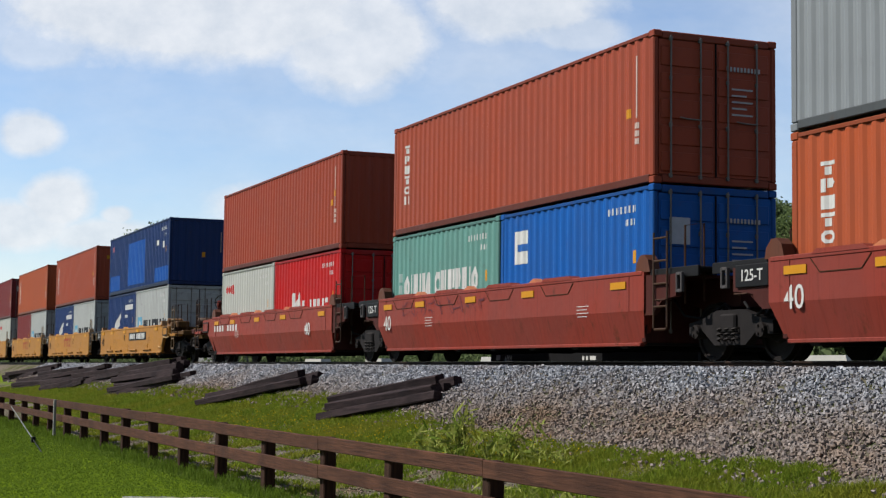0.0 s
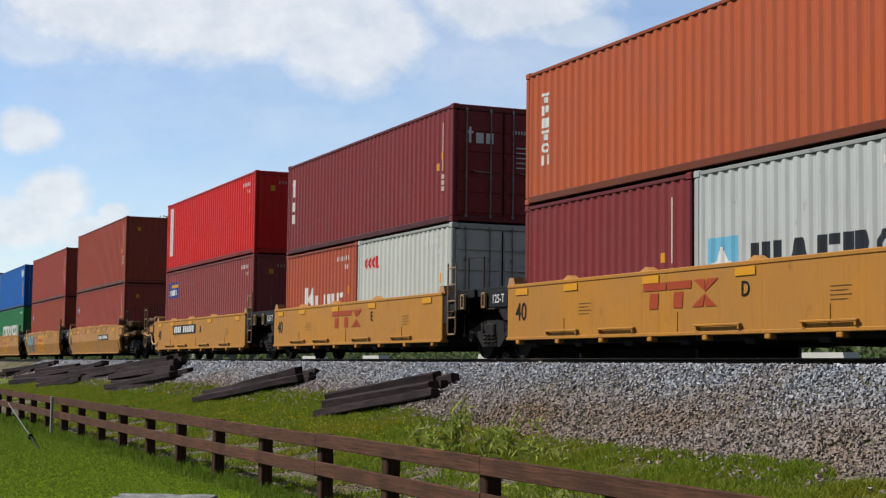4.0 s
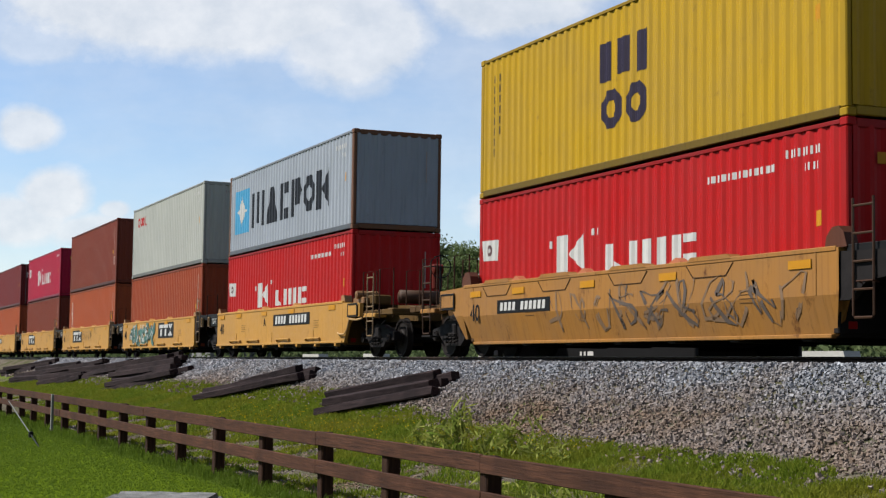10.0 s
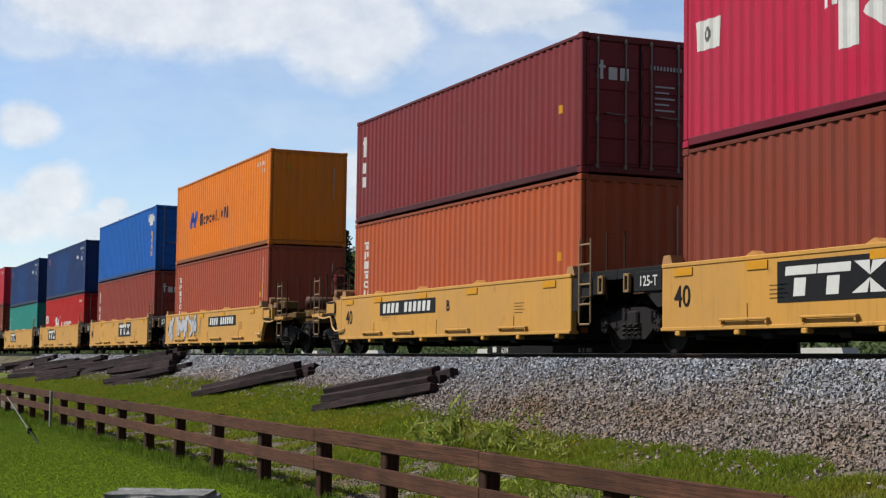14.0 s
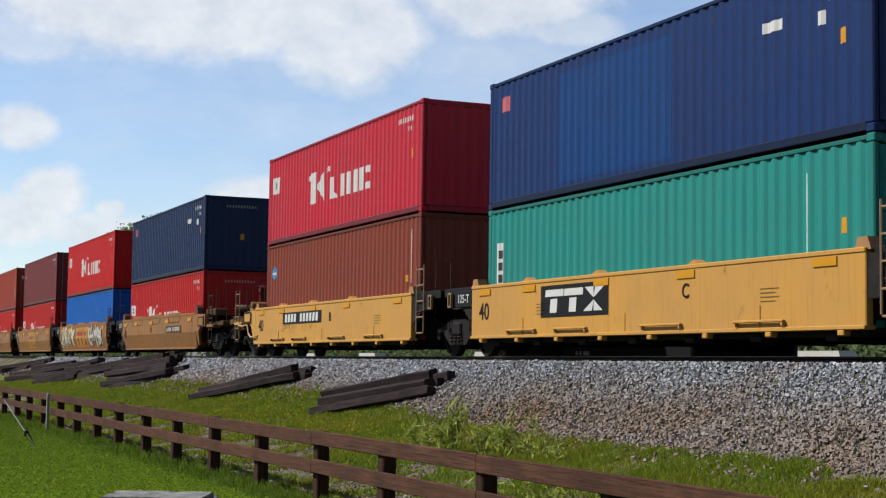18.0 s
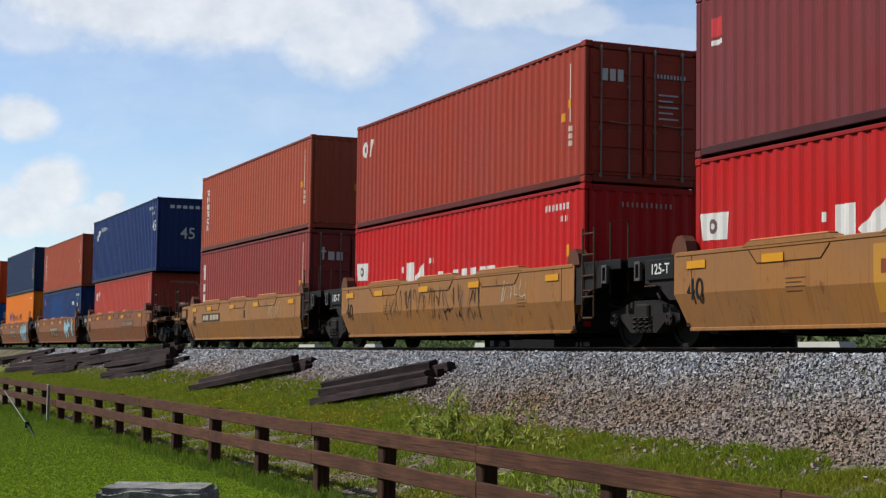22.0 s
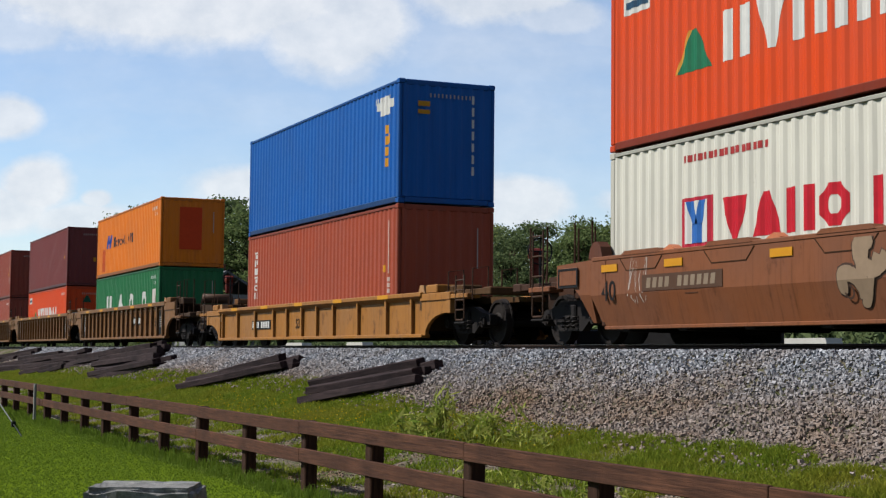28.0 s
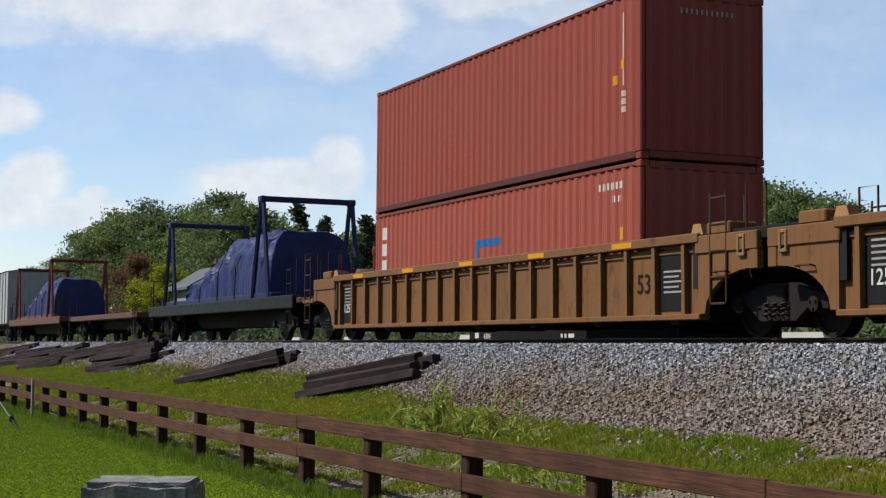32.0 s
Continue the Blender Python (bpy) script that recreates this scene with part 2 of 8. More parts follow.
STEEL_DARK = plain("grimy_black_steel", (40, 36, 36), 0.75, 0.0, 0.4, 5)
STEEL_BLACK = plain("black_painted_steel", (28, 28, 30), 0.6, 0.0, 0.3, 5)
RAIL_STEEL = plain("rail_steel", (58, 43, 35), 0.6, 0.2, 0.3, 3)
RAIL_TOP = plain("polished_rail_head", (150, 150, 152), 0.25, 1.0, 0.1, 3, 0.05)
WHEEL_STEEL = plain("wheel_steel", (40, 34, 32), 0.7, 0.0, 0.3, 6)
CHROME = plain("galvanised_steel", (138, 132, 126), 0.5, 0.15, 0.15, 8)
WHITE = plain("white_stencil_paint", (226, 226, 222), 0.6, 0, 0.08, 8, 0.05)
BLACK = plain("black_stencil_paint", (24, 24, 26), 0.7, 0, 0.2, 8, 0.05)
YELLOW = plain("yellow_reflector", (222, 156, 34), 0.5, 0, 0.1, 8, 0.05)
GASKET = plain("black_rubber", (22, 22, 24), 0.8, 0, 0.2, 9)
TIMBER = wood_mat("creosoted_timber", (86, 70, 70), (36, 29, 31))
FENCE_WOOD = wood_mat("stained_fence_wood", (124, 84, 64), (64, 44, 36))
FENCE_POST = wood_mat("weathered_fence_post", (92, 64, 48), (50, 34, 26), (14, 14, 0.6))
BARK = plain("tree_bark", (92, 78, 64), 0.9, 0, 0.3, 9, 0.6)
GROUND = ground_mat()
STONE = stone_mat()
GRASS_LAWN = blade_mat("lawn_grass", (98, 127, 32), (126, 150, 56), (112, 138, 42))
GRASS_WILD = blade_mat("wild_grass", (98, 130, 30), (158, 172, 58), (176, 162, 58))
LEAF_WEED = blade_mat("weed_leaf", (104, 136, 34), (196, 202, 104))
FLOWER = blade_mat("yellow_flower", (226, 190, 20), (240, 214, 50))


# ---------------------------------------------------------------- mesh helpers
class Geo:
    """Collects faces of one part."""

    def __init__(self):
        self.v, self.f = [], []

    def add(self, verts, faces):
        n = len(self.v)
        self.v.extend(verts)
        self.f.extend(tuple(i + n for i in f) for f in faces)
        return self

    def box(self, x0, x1, y0, y1, z0, z1, ch=0.0):
        x0, x1 = min(x0, x1), max(x0, x1)
        y0, y1 = min(y0, y1), max(y0, y1)
        z0, z1 = min(z0, z1), max(z0, z1)
        if ch <= 0:
            vs = [(x, y, z) for z in (z0, z1) for x, y in ((x0, y0), (x1, y0), (x1, y1), (x0, y1))]
            return self.add(vs, [(3, 2, 1, 0), (4, 5, 6, 7), (0, 1, 5, 4), (1, 2, 6, 5), (2, 3, 7, 6), (3, 0, 4, 7)])
        c = min(ch, (x1 - x0) / 3, (y1 - y0) / 3, (z1 - z0) / 3)

        def ring(i, z):
            a, b, d, e = x0 + i, x1 - i, y0 + i, y1 - i
            return [(a + c, d, z), (b - c, d, z), (b, d + c, z), (b, e - c, z), (b - c, e, z), (a + c, e, z), (a, e - c, z), (a, d + c, z)]

        rings = [ring(c, z0), ring(0, z0 + c), ring(0, z1 - c), ring(c, z1)]
        fs = [tuple(range(7, -1, -1)), tuple(range(24, 32))]
        for k in range(3):
            for i in range(8):
                j = (i + 1) % 8
                fs.append((k * 8 + i, k * 8 + j, k * 8 + 8 + j, k * 8 + 8 + i))
        return self.add([p for r in rings for p in r], fs)

    def prism_x(self, prof, x0, x1, x0s=None, x1s=None):
        """A closed (y, z) profile swept along x; x0s, x1s: ends for each point."""
        n = len(prof)
        a = [((x0s[i] if x0s else x0), y, z) for i, (y, z) in enumerate(prof)]
        b = [((x1s[i] if x1s else x1), y, z) for i, (y, z) in enumerate(prof)]
        fs = [tuple(range(n - 1, -1, -1)), tuple(range(n, 2 * n))]
        fs += [(i, (i + 1) % n, n + (i + 1) % n, n + i) for i in range(n)]
        return self.add(a + b, fs)

    def prism_y(self, prof, y0, y1):
        """A closed (x, z) profile swept along y."""
        n = len(prof)
        fs = [tuple(range(n)), tuple(range(2 * n - 1, n - 1, -1))]
        fs += [((i + 1) % n, i, n + i, n + (i + 1) % n) for i in range(n)]
        return self.add([(x, y0, z) for x, z in prof] + [(x, y1, z) for x, z in prof], fs)

    def tube(self, pts, r, n=6):
        pts = [Vector(p) for p in pts]
        rings = []
        for i, p in enumerate(pts):
            d = (pts[min(i + 1, len(pts) - 1)] - pts[max(i - 1, 0)]).normalized()
            s = d.orthogonal().normalized()
            t = d.cross(s)
            rad = r[i] if isinstance(r, (list, tuple)) else r
            rings.append([tuple(p + (s * math.cos(2 * math.pi * k / n) + t * math.sin(2 * math.pi * k / n)) * rad) for k in range(n)])
        fs = [tuple(range(n - 1, -1, -1)), tuple(range((len(pts) - 1) * n, len(pts) * n))]
        for i in range(len(pts) - 1):
            for k in range(n):
                j = (k + 1) % n
                fs.append((i * n + k, i * n + j, i * n + n + j, i * n + n + k))
        return self.add([p for q in rings for p in q], fs)

    def disc_y(self, x, z, prof, n=24):
        """A body of revolution round an axle along y: prof of (y, radius)."""
        vs, fs = [], []
        for y, r in prof:
            vs += [(x + r * math.cos(2 * math.pi * k / n), y, z + r * math.sin(2 * math.pi * k / n)) for k in range(n)]
        for i in range(len(prof) - 1):
            for k in range(n):
                j = (k + 1) % n
                fs.append((i * n + k, i * n + n + k, i * n + n + j, i * n + j))
        fs += [tuple(range(n)), tuple(range(len(vs) - 1, len(vs) - n - 1, -1))]
        return self.add(vs, fs)

    def mesh(self, name, mat, smooth=False):
        me = bpy.data.meshes.new(name)
        me.from_pydata(self.v, [], self.f)
        if smooth:
            me.polygons.foreach_set("use_smooth", [True] * len(me.polygons))
        me.materials.append(mat)
        me.update()
        return me


MESHES = {}


def part(name, geo, mat, parent, label="", at=None, smooth=False, kind=""):
    """Links a Geo (or a ready mesh) as ONE mesh object under a thing or a part."""
    me = geo.mesh(name, mat, smooth) if isinstance(geo, Geo) else geo
    ob = new(name, me)
    ob.parent = parent
    if at is not None:
        ob.matrix_basis = at
    tagged(ob, label=label, kind=kind)
    return ob


def thing(name, label, category, at=None, group="", kind=""):
    ob = new(name)
    ob.empty_display_size = 0.3
    if at is not None:
        ob.matrix_basis = at
    return tagged(ob, label=label, category=category, group=group, kind=kind)


def solid(name, geo, mat, label, category="", at=None, group="", kind="", smooth=False):
    ob = new(name, geo.mesh(name, mat, smooth))
    if at is not None:
        ob.matrix_basis = at
    return tagged(ob, label=label, category=category, group=group, kind=kind)


HALF_TURN = pose(0, 0, 0, 0, 0, 180)


# ---------------------------------------------------------------- containers
W2 = 1.219            # half the width of a container
PITCH, DEEP = 0.2776, 0.028


def side_y(x, x0):
    """How far the corrugated side lies behind its outer face at x."""
    s = ((x - x0) % PITCH) / PITCH
    if s < 0.26:
        return 0.0
    if s < 0.5:
        return DEEP * (s - 0.26) / 0.24
    if s < 0.76:
        return DEEP
    return DEEP * (1 - (s - 0.76) / 0.24)


def side_breaks(xa, xb, x0):
    out = [xa, xb]
    k = math.floor((xa - x0) / PITCH)
    while x0 + k * PITCH <= xb:
        for s in (0.0, 0.26, 0.5, 0.76):
            x = x0 + (k + s) * PITCH
            if xa < x < xb:
                out.append(x)
        k += 1
    return sorted(out)


def corrugated(half, z0, z1, face, step=1.0):
    """A corrugated sheet, 4 mm thick, standing along x with its outer face at y = face."""
    g = Geo()
    xs = side_breaks(-half, half, -half)
    vs, n = [], len(xs)
    for back in (0.0, 0.012):
        for z in (z0, z1):
            vs += [(x, face + side_y(x, -half) + back, z) for x in xs]
    fs = []
    for i in range(n - 1):
        fs.append((i, i + 1, n + i + 1, n + i))
        fs.append((2 * n + i + 1, 2 * n + i, 3 * n + i, 3 * n + i + 1))
        fs.append((n + i, n + i + 1, 3 * n + i + 1, 3 * n + i))
        fs.append((i + 1, i, 2 * n + i, 2 * n + i + 1))
    fs += [(0, n, 3 * n, 2 * n), (n - 1, 3 * n - 1, 4 * n - 1, 2 * n - 1)]
    g.add(vs, fs)
    return g


def decal_side(L, rects, sag=0.003):
    """Paint on the corrugated near side: rectangles (x0, x1, z0, z1), laid into the grooves."""
    g = Geo()
    half = L / 2 - 0.15
    for j, (x0, x1, z0, z1) in enumerate(rects):
        xs = side_breaks(max(x0, -half), min(x1, half), -half)
        n = len(xs)
        if n < 2:
            continue
        vs = [(x, -W2 + 0.012 + side_y(x, -half) - sag - 0.0006 * (j % 5), z) for z in (z0, z1) for x in xs]
        g.add(vs, [(i, i + 1, n + i + 1, n + i) for i in range(n - 1)])
    return g


def decal_end(rects, x):
    """Paint on an end: rectangles (y0, y1, z0, z1) on the plane at x."""
    g = Geo()
    for j, (y0, y1, z0, z1) in enumerate(rects):
        x = x + 0.0005
        g.add([(x, y0, z0), (x, y1, z0), (x, y1, z1), (x, y0, z1)], [(0, 1, 2, 3)])
    return g


OCT = [(0.5 + 0.5 * math.cos(radians(22.5 + 45 * k)), 0.5 + 0.5 * math.sin(radians(22.5 + 45 * k))) for k in range(8)]
BOX = [(0, 0), (1, 0), (1, 1), (0, 1)]


def slab(a, b, c, d):
    return [(a, c), (b, c), (b, d), (a, d)]


# plain signs in a unit square, each a list of convex outlines
SHAPES = {
    "post": [BOX],
    "foot": [slab(0, 0.44, 0, 1), [(0.5, 0), (1, 0), (0.5, 0.34)]],
    "pair": [slab(0, 0.36, 0, 1), slab(0.64, 1, 0, 1)],
    "triple": [slab(0, 0.23, 0, 1), slab(0.38, 0.62, 0.1, 1), slab(0.77, 1, 0, 1)],
    "peak": [[(0, 0), (1, 0), (0.62, 1), (0.38, 1)]],
    "vee": [[(0, 1), (0.38, 0), (0.62, 0), (1, 1)]],
    "stub": [slab(0, 0.42, 0, 1), slab(0.5, 1, 0, 0.3), slab(0.5, 1, 0.7, 1)],
    "ring": [[OCT[k], OCT[(k + 1) % 8], tuple(0.5 + 0.44 * (c - 0.5) for c in OCT[(k + 1) % 8]), tuple(0.5 + 0.44 * (c - 0.5) for c in OCT[k])] for k in range(8)],
    "kite": [slab(0, 0.36, 0, 1), [(0.42, 0.5), (1, 0), (0.94, 1)]],
    "flag": [slab(0, 0.36, 0, 1), [(0.42, 0.3), (0.8, 0.3), (1, 0.65), (0.8, 1), (0.42, 1)]],
    "cup": [slab(0, 1, 0.7, 1), slab(0.31, 0.69, 0, 0.6)],
    "bow": [[(0.04, 0), (0.46, 0), (0.5, 0.46)], [(0.54, 0), (0.96, 0), (0.5, 0.46)], [(0.04, 1), (0.5, 0.54), (0.46, 1)], [(0.54, 1), (0.5, 0.54), (0.96, 1)]],
    "half": [slab(0, 0.34, 0, 1), [(0.42, 0), (0.7, 0.04), (1, 0.3), (1, 0.7), (0.7, 0.96), (0.42, 1)]],
}


def row_of(x0, z0, h, shapes, gap=0.14, lean=0.0):
    """A sign as a row of plain shapes (kind, width in heights); gap in heights."""
    out, x = [], x0
    for kind, w in shapes:
        if kind:
            out += [[(x + u * w * h + lean * v * h, z0 + v * h) for u, v in poly] for poly in SHAPES[kind]]
        x += (w + gap) * h
    return out


def fitted(x0, x1, z0, h, shapes, gap=0.14, lean=0.0):
    """The same, spread from x0 to x1."""
    total = sum(w for _, w in shapes) + gap * (len(shapes) - 1)
    k = (x1 - x0) / (total * h)
    return row_of(x0, z0, h, [(kind, w * k) for kind, w in shapes], gap * k, lean)


def stacked(x, z_top, w, h, shapes, gap=0.25):
    """A sign that reads downwards."""
    out = []
    for k, kind in enumerate(shapes):
        z = z_top - (k + 1) * h - k * h * gap
        out += [[(x + u * w, z + v * h) for u, v in poly] for poly in SHAPES[kind]]
    return out


def clipped(poly, axis, value, side):
    """The part of a convex outline on one side of a line across axis 0 or 1."""
    out = []
    for k, p in enumerate(poly):
        q = poly[(k + 1) % len(poly)]
        a, b = (p[axis] - value) * side, (q[axis] - value) * side
        if a >= 0:
            out.append(p)
        if a * b < 0:
            f = a / (a - b)
            out.append((p[0] + (q[0] - p[0]) * f, p[1] + (q[1] - p[1]) * f))
    return out if len(out) > 2 else []


def decal_polys(L, polys, sag=0.003):
    """Paint of any outline, laid into the grooves of the corrugated near side."""
    g = Geo()
    half = L / 2 - 0.15
    for j, poly in enumerate(polys):
        xs = side_breaks(max(min(p[0] for p in poly), -half), min(max(p[0] for p in poly), half), -half)
        for a, b in zip(xs, xs[1:]):
            if b - a < 1e-4:
                continue
            c = clipped(clipped(poly, 0, a, 1), 0, b, -1) if a < b else []
            if c:
                g.add([(x, -W2 + 0.012 + side_y(min(max(x, a + 1e-5), b - 1e-5), -half) - sag, z) for x, z in c], [tuple(range(len(c)))])
    return g


def end_polys(polys, x):
    """Paint of any outline (y, z) on an end."""
    g = Geo()
    for poly in polys:
        g.add([(x, y, z) for y, z in poly], [tuple(range(len(poly)))])
    return g


def column(x, z_top, n, h, w, gap=0.35):
    return [(x, x + w, z_top - (i + 1) * h - i * h * gap, z_top - i * h - i * h * gap) for i in range(n)]


def star(cx, cz, r, n=18):
    """A four-pointed star in upright strips."""
    out = []
    for i in range(n):
        a = -r + 2 * r * i / n
        h = r * (0.05 + 0.95 * (1 - abs(a + r / n) / r) ** 2.4)
        out.append((cx + a, cx + a + 2 * r / n, cz - h, cz + h))
    return out


def ticks(x0, z0, n, w, h, gap=0.5):
    return [(x0 + i * w * (1 + gap), x0 + i * w * (1 + gap) + w, z0, z0 + h) for i in range(n)]


def cached(key, make):
    if key not in MESHES:
        MESHES[key] = make()
    return MESHES[key]


def container(name, L, H, rgb, label, doors=False, wear=0.3, at=None, rail_rgb=None, marks=(), frame_rgb=None):
    """A steel shipping container whose base centre is the origin; the end that leads has either doors or a plain wall."""
    t = thing(name, label, "shipping container", at, group="containers on the train")
    mat = paint(rgb, wear)
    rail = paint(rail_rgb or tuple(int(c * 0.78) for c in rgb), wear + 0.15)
    # bottom rails: the body colour at 0.58, darker than the top rails
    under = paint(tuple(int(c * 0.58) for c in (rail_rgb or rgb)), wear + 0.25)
    post = paint(frame_rgb or tuple(int(c * 0.9) for c in rgb), wear + 0.15)
    half = L / 2
    k = (L, H, rgb, wear)
    wall = cached(("side",) + k, lambda: corrugated(half - 0.15, 0.15, H - 0.07, -W2 + 0.012).mesh("side_wall", mat))
    part("side_wall", wall, mat, t)
    part("side_wall", wall, mat, t, at=HALF_TURN)
    endk = ("end", H, rgb, wear)
    endwall = cached(endk, lambda: corrugated(W2 - 0.1, 0.16, H - 0.1, -0.02).mesh("end_wall", mat))
    part("end_wall", endwall, mat, t, at=pose(-half + 0.03, 0, 0, 0, 0, -90))
    if not doors:
        part("end_wall", endwall, mat, t, at=pose(half - 0.03, 0, 0, 0, 0, 90))
    roof = Geo()
    n = int(L / 0.42)
    for i in range(n):
        a = -half + 0.1 + i * (L - 0.2) / n
        b = a + (L - 0.2) / n
        roof.box(a, a + 0.2, -W2 + 0.04, W2 - 0.04, H - 0.06, H - 0.038)
        roof.box(a + 0.2, b, -W2 + 0.04, W2 - 0.04, H - 0.07, H - 0.05)
    part("roof", cached(("roof",) + k, lambda: roof.mesh("roof", mat)), mat, t)
    part("floor", cached(("floor", L, rgb), lambda: Geo().box(-half + 0.05, half - 0.05, -W2 + 0.05, W2 - 0.05, 0.06, 0.15).mesh("floor", rail)), rail, t)
    kr = (L, H, rail_rgb or rgb, wear)
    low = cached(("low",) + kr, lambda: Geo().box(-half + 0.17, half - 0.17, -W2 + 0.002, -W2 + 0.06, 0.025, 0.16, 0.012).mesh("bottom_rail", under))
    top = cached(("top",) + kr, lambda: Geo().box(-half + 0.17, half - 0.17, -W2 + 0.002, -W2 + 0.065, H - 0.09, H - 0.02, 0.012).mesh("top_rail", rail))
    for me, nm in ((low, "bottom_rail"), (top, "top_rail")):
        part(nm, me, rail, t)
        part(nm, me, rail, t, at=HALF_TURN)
    pk = (H, frame_rgb or rgb, wear)
    pm = cached(("post",) + pk, lambda: Geo().box(-0.075, 0.075, 0.0, 0.1, 0.118, H - 0.118, 0.02).mesh("corner_post", post))
    cm = cached(("cast",) + pk, lambda: Geo().box(-0.089, 0.089, -0.004, 0.158, 0, 0.118, 0.014).mesh("corner_casting", post))
    xs = (half,) if L < 13 else (half, 6.096)
    for sx in (-1, 1):
        for x in xs:
            for turn in (0, 180):
                at2 = pose(sx * (x - 0.089), -W2 if turn == 0 else W2, 0, 0, 0, turn)
                part("corner_post", pm, post, t, at=at2)
                if x == half or L > 13:
                    part("corner_casting", cm, post, t, at=at2)
                    part("corner_casting", cm, post, t, at=pose(0, 0, H - 0.118) @ at2)
    beam = cached(("beam",) + pk, lambda: Geo().box(-0.05, 0.05, -W2 + 0.16, W2 - 0.16, 0, 0.13, 0.015).mesh("end_beam", post))
    for sx in (-1, 1):
        part("end_beam", beam, post, t, at=pose(sx * (half - 0.06), 0, 0.02))
        part("end_beam", beam, post, t, at=pose(sx * (half - 0.06), 0, H - 0.14))
    if doors:
        def leaf():
            g = Geo()
            w, z0, z1 = W2 - 0.11, 0.16, H - 0.15
            g.box(-0.03, 0.0, 0.012, w, z0, z1)
            return g.mesh("door", mat)
        panel = cached(("doorpanel",) + pk + (rgb,), lambda: Geo().box(-0.01, 0.022, 0.05, W2 - 0.16, 0, (H - 0.31) / 5 - 0.13, 0.012).mesh("door_panel", mat))
        dm = cached(("door",) + pk + (rgb,), leaf)
        rod = cached(("rod", H), lambda: Geo().tube([(0.05, 0, 0.1), (0.05, 0, H - 0.08)], 0.016).box(0.0, 0.06, -0.03, 0.03, 0.1, 0.17, 0.01)
                     .box(0.0, 0.06, -0.03, 0.03, H - 0.17, H - 0.1, 0.01).box(0, 0.06, -0.025, 0.025, 0.95, 1.03, 0.01).box(0, 0.06, -0.025, 0.025, 1.75, 1.82, 0.01).mesh("lock_rod", CHROME))
        hand = cached(("handle",), lambda: Geo().tube([(0.07, 0, 1.0), (0.08, -0.25, 1.0), (0.075, -0.42, 1.02)], 0.014).mesh("handle", CHROME))
        gas = cached(("gasket", H), lambda: Geo().box(-0.005, 0.012, -0.012, 0.012, 0.16, H - 0.15).mesh("gasket", GASKET))
        for sy in (1, -1):
            d = part("door", dm, mat, t, at=pose(half - 0.03, 0, 0) if sy == 1 else pose(half - 0.03, -(W2 - 0.11) - 0.012, 0))
            y0, z0, z1 = 0.0, 0.16, H - 0.15
            for j in range(5):
                part("door_panel", panel, mat, d, at=pose(0, 0, z0 + 0.05 + j * (z1 - z0 - 0.05) / 5))
            for y in (0.22, 0.80):
                r = part("lock_rod", rod, CHROME, d, "galvanised door locking bar", at=pose(0, y0 + y, 0))
                if y > 0.5:
                    part("handle", hand, CHROME, d, at=pose(0, y0 + y, 0.1))
        part("gasket", gas, GASKET, t, at=pose(half - 0.02, 0, 0))
    for nm, g, m in marks:
        part(nm, g, m, t, kind="stuff" if nm.endswith(("paint", "lettering_paint", "decal", "mark", "stripe", "patch", "column")) else "")
    return t


def flat(rgb):
    return plain("sign_paint", rgb, 0.55, 0, 0.12, 7, 0.05)


def at_f(L, f):
    return -L / 2 + f * L


def number_text(name, body, size, mat, parent, at, label=""):
    """Readable stencilled numbers and letters, as a thin mesh."""
    key = ("text", body, size, mat.name)
    if key not in MESHES:
        cu = bpy.data.curves.new(name, "FONT")
        cu.body, cu.size, cu.align_x, cu.extrude, cu.offset = body, size, "CENTER", 0.0015, 0.002
        cu.resolution_u = 3
        ob = new("tmp_text", cu)
        me = bpy.data.meshes.new_from_object(ob.evaluated_get(bpy.context.evaluated_depsgraph_get()))
        bpy.data.objects.remove(ob)
        me.materials.clear()
        me.materials.append(mat)
        MESHES[key] = me
    return part(name, MESHES[key], mat, parent, label, at=at)


def stand(x, y, z):
    """Upright lettering that faces the camera's side of the track."""
    return pose(x, y, z, 90, 0, 0)


def facing_end(x, y, z):
    """Upright lettering on the leading end."""
    return pose(x, y, z, 90, 0, 90)


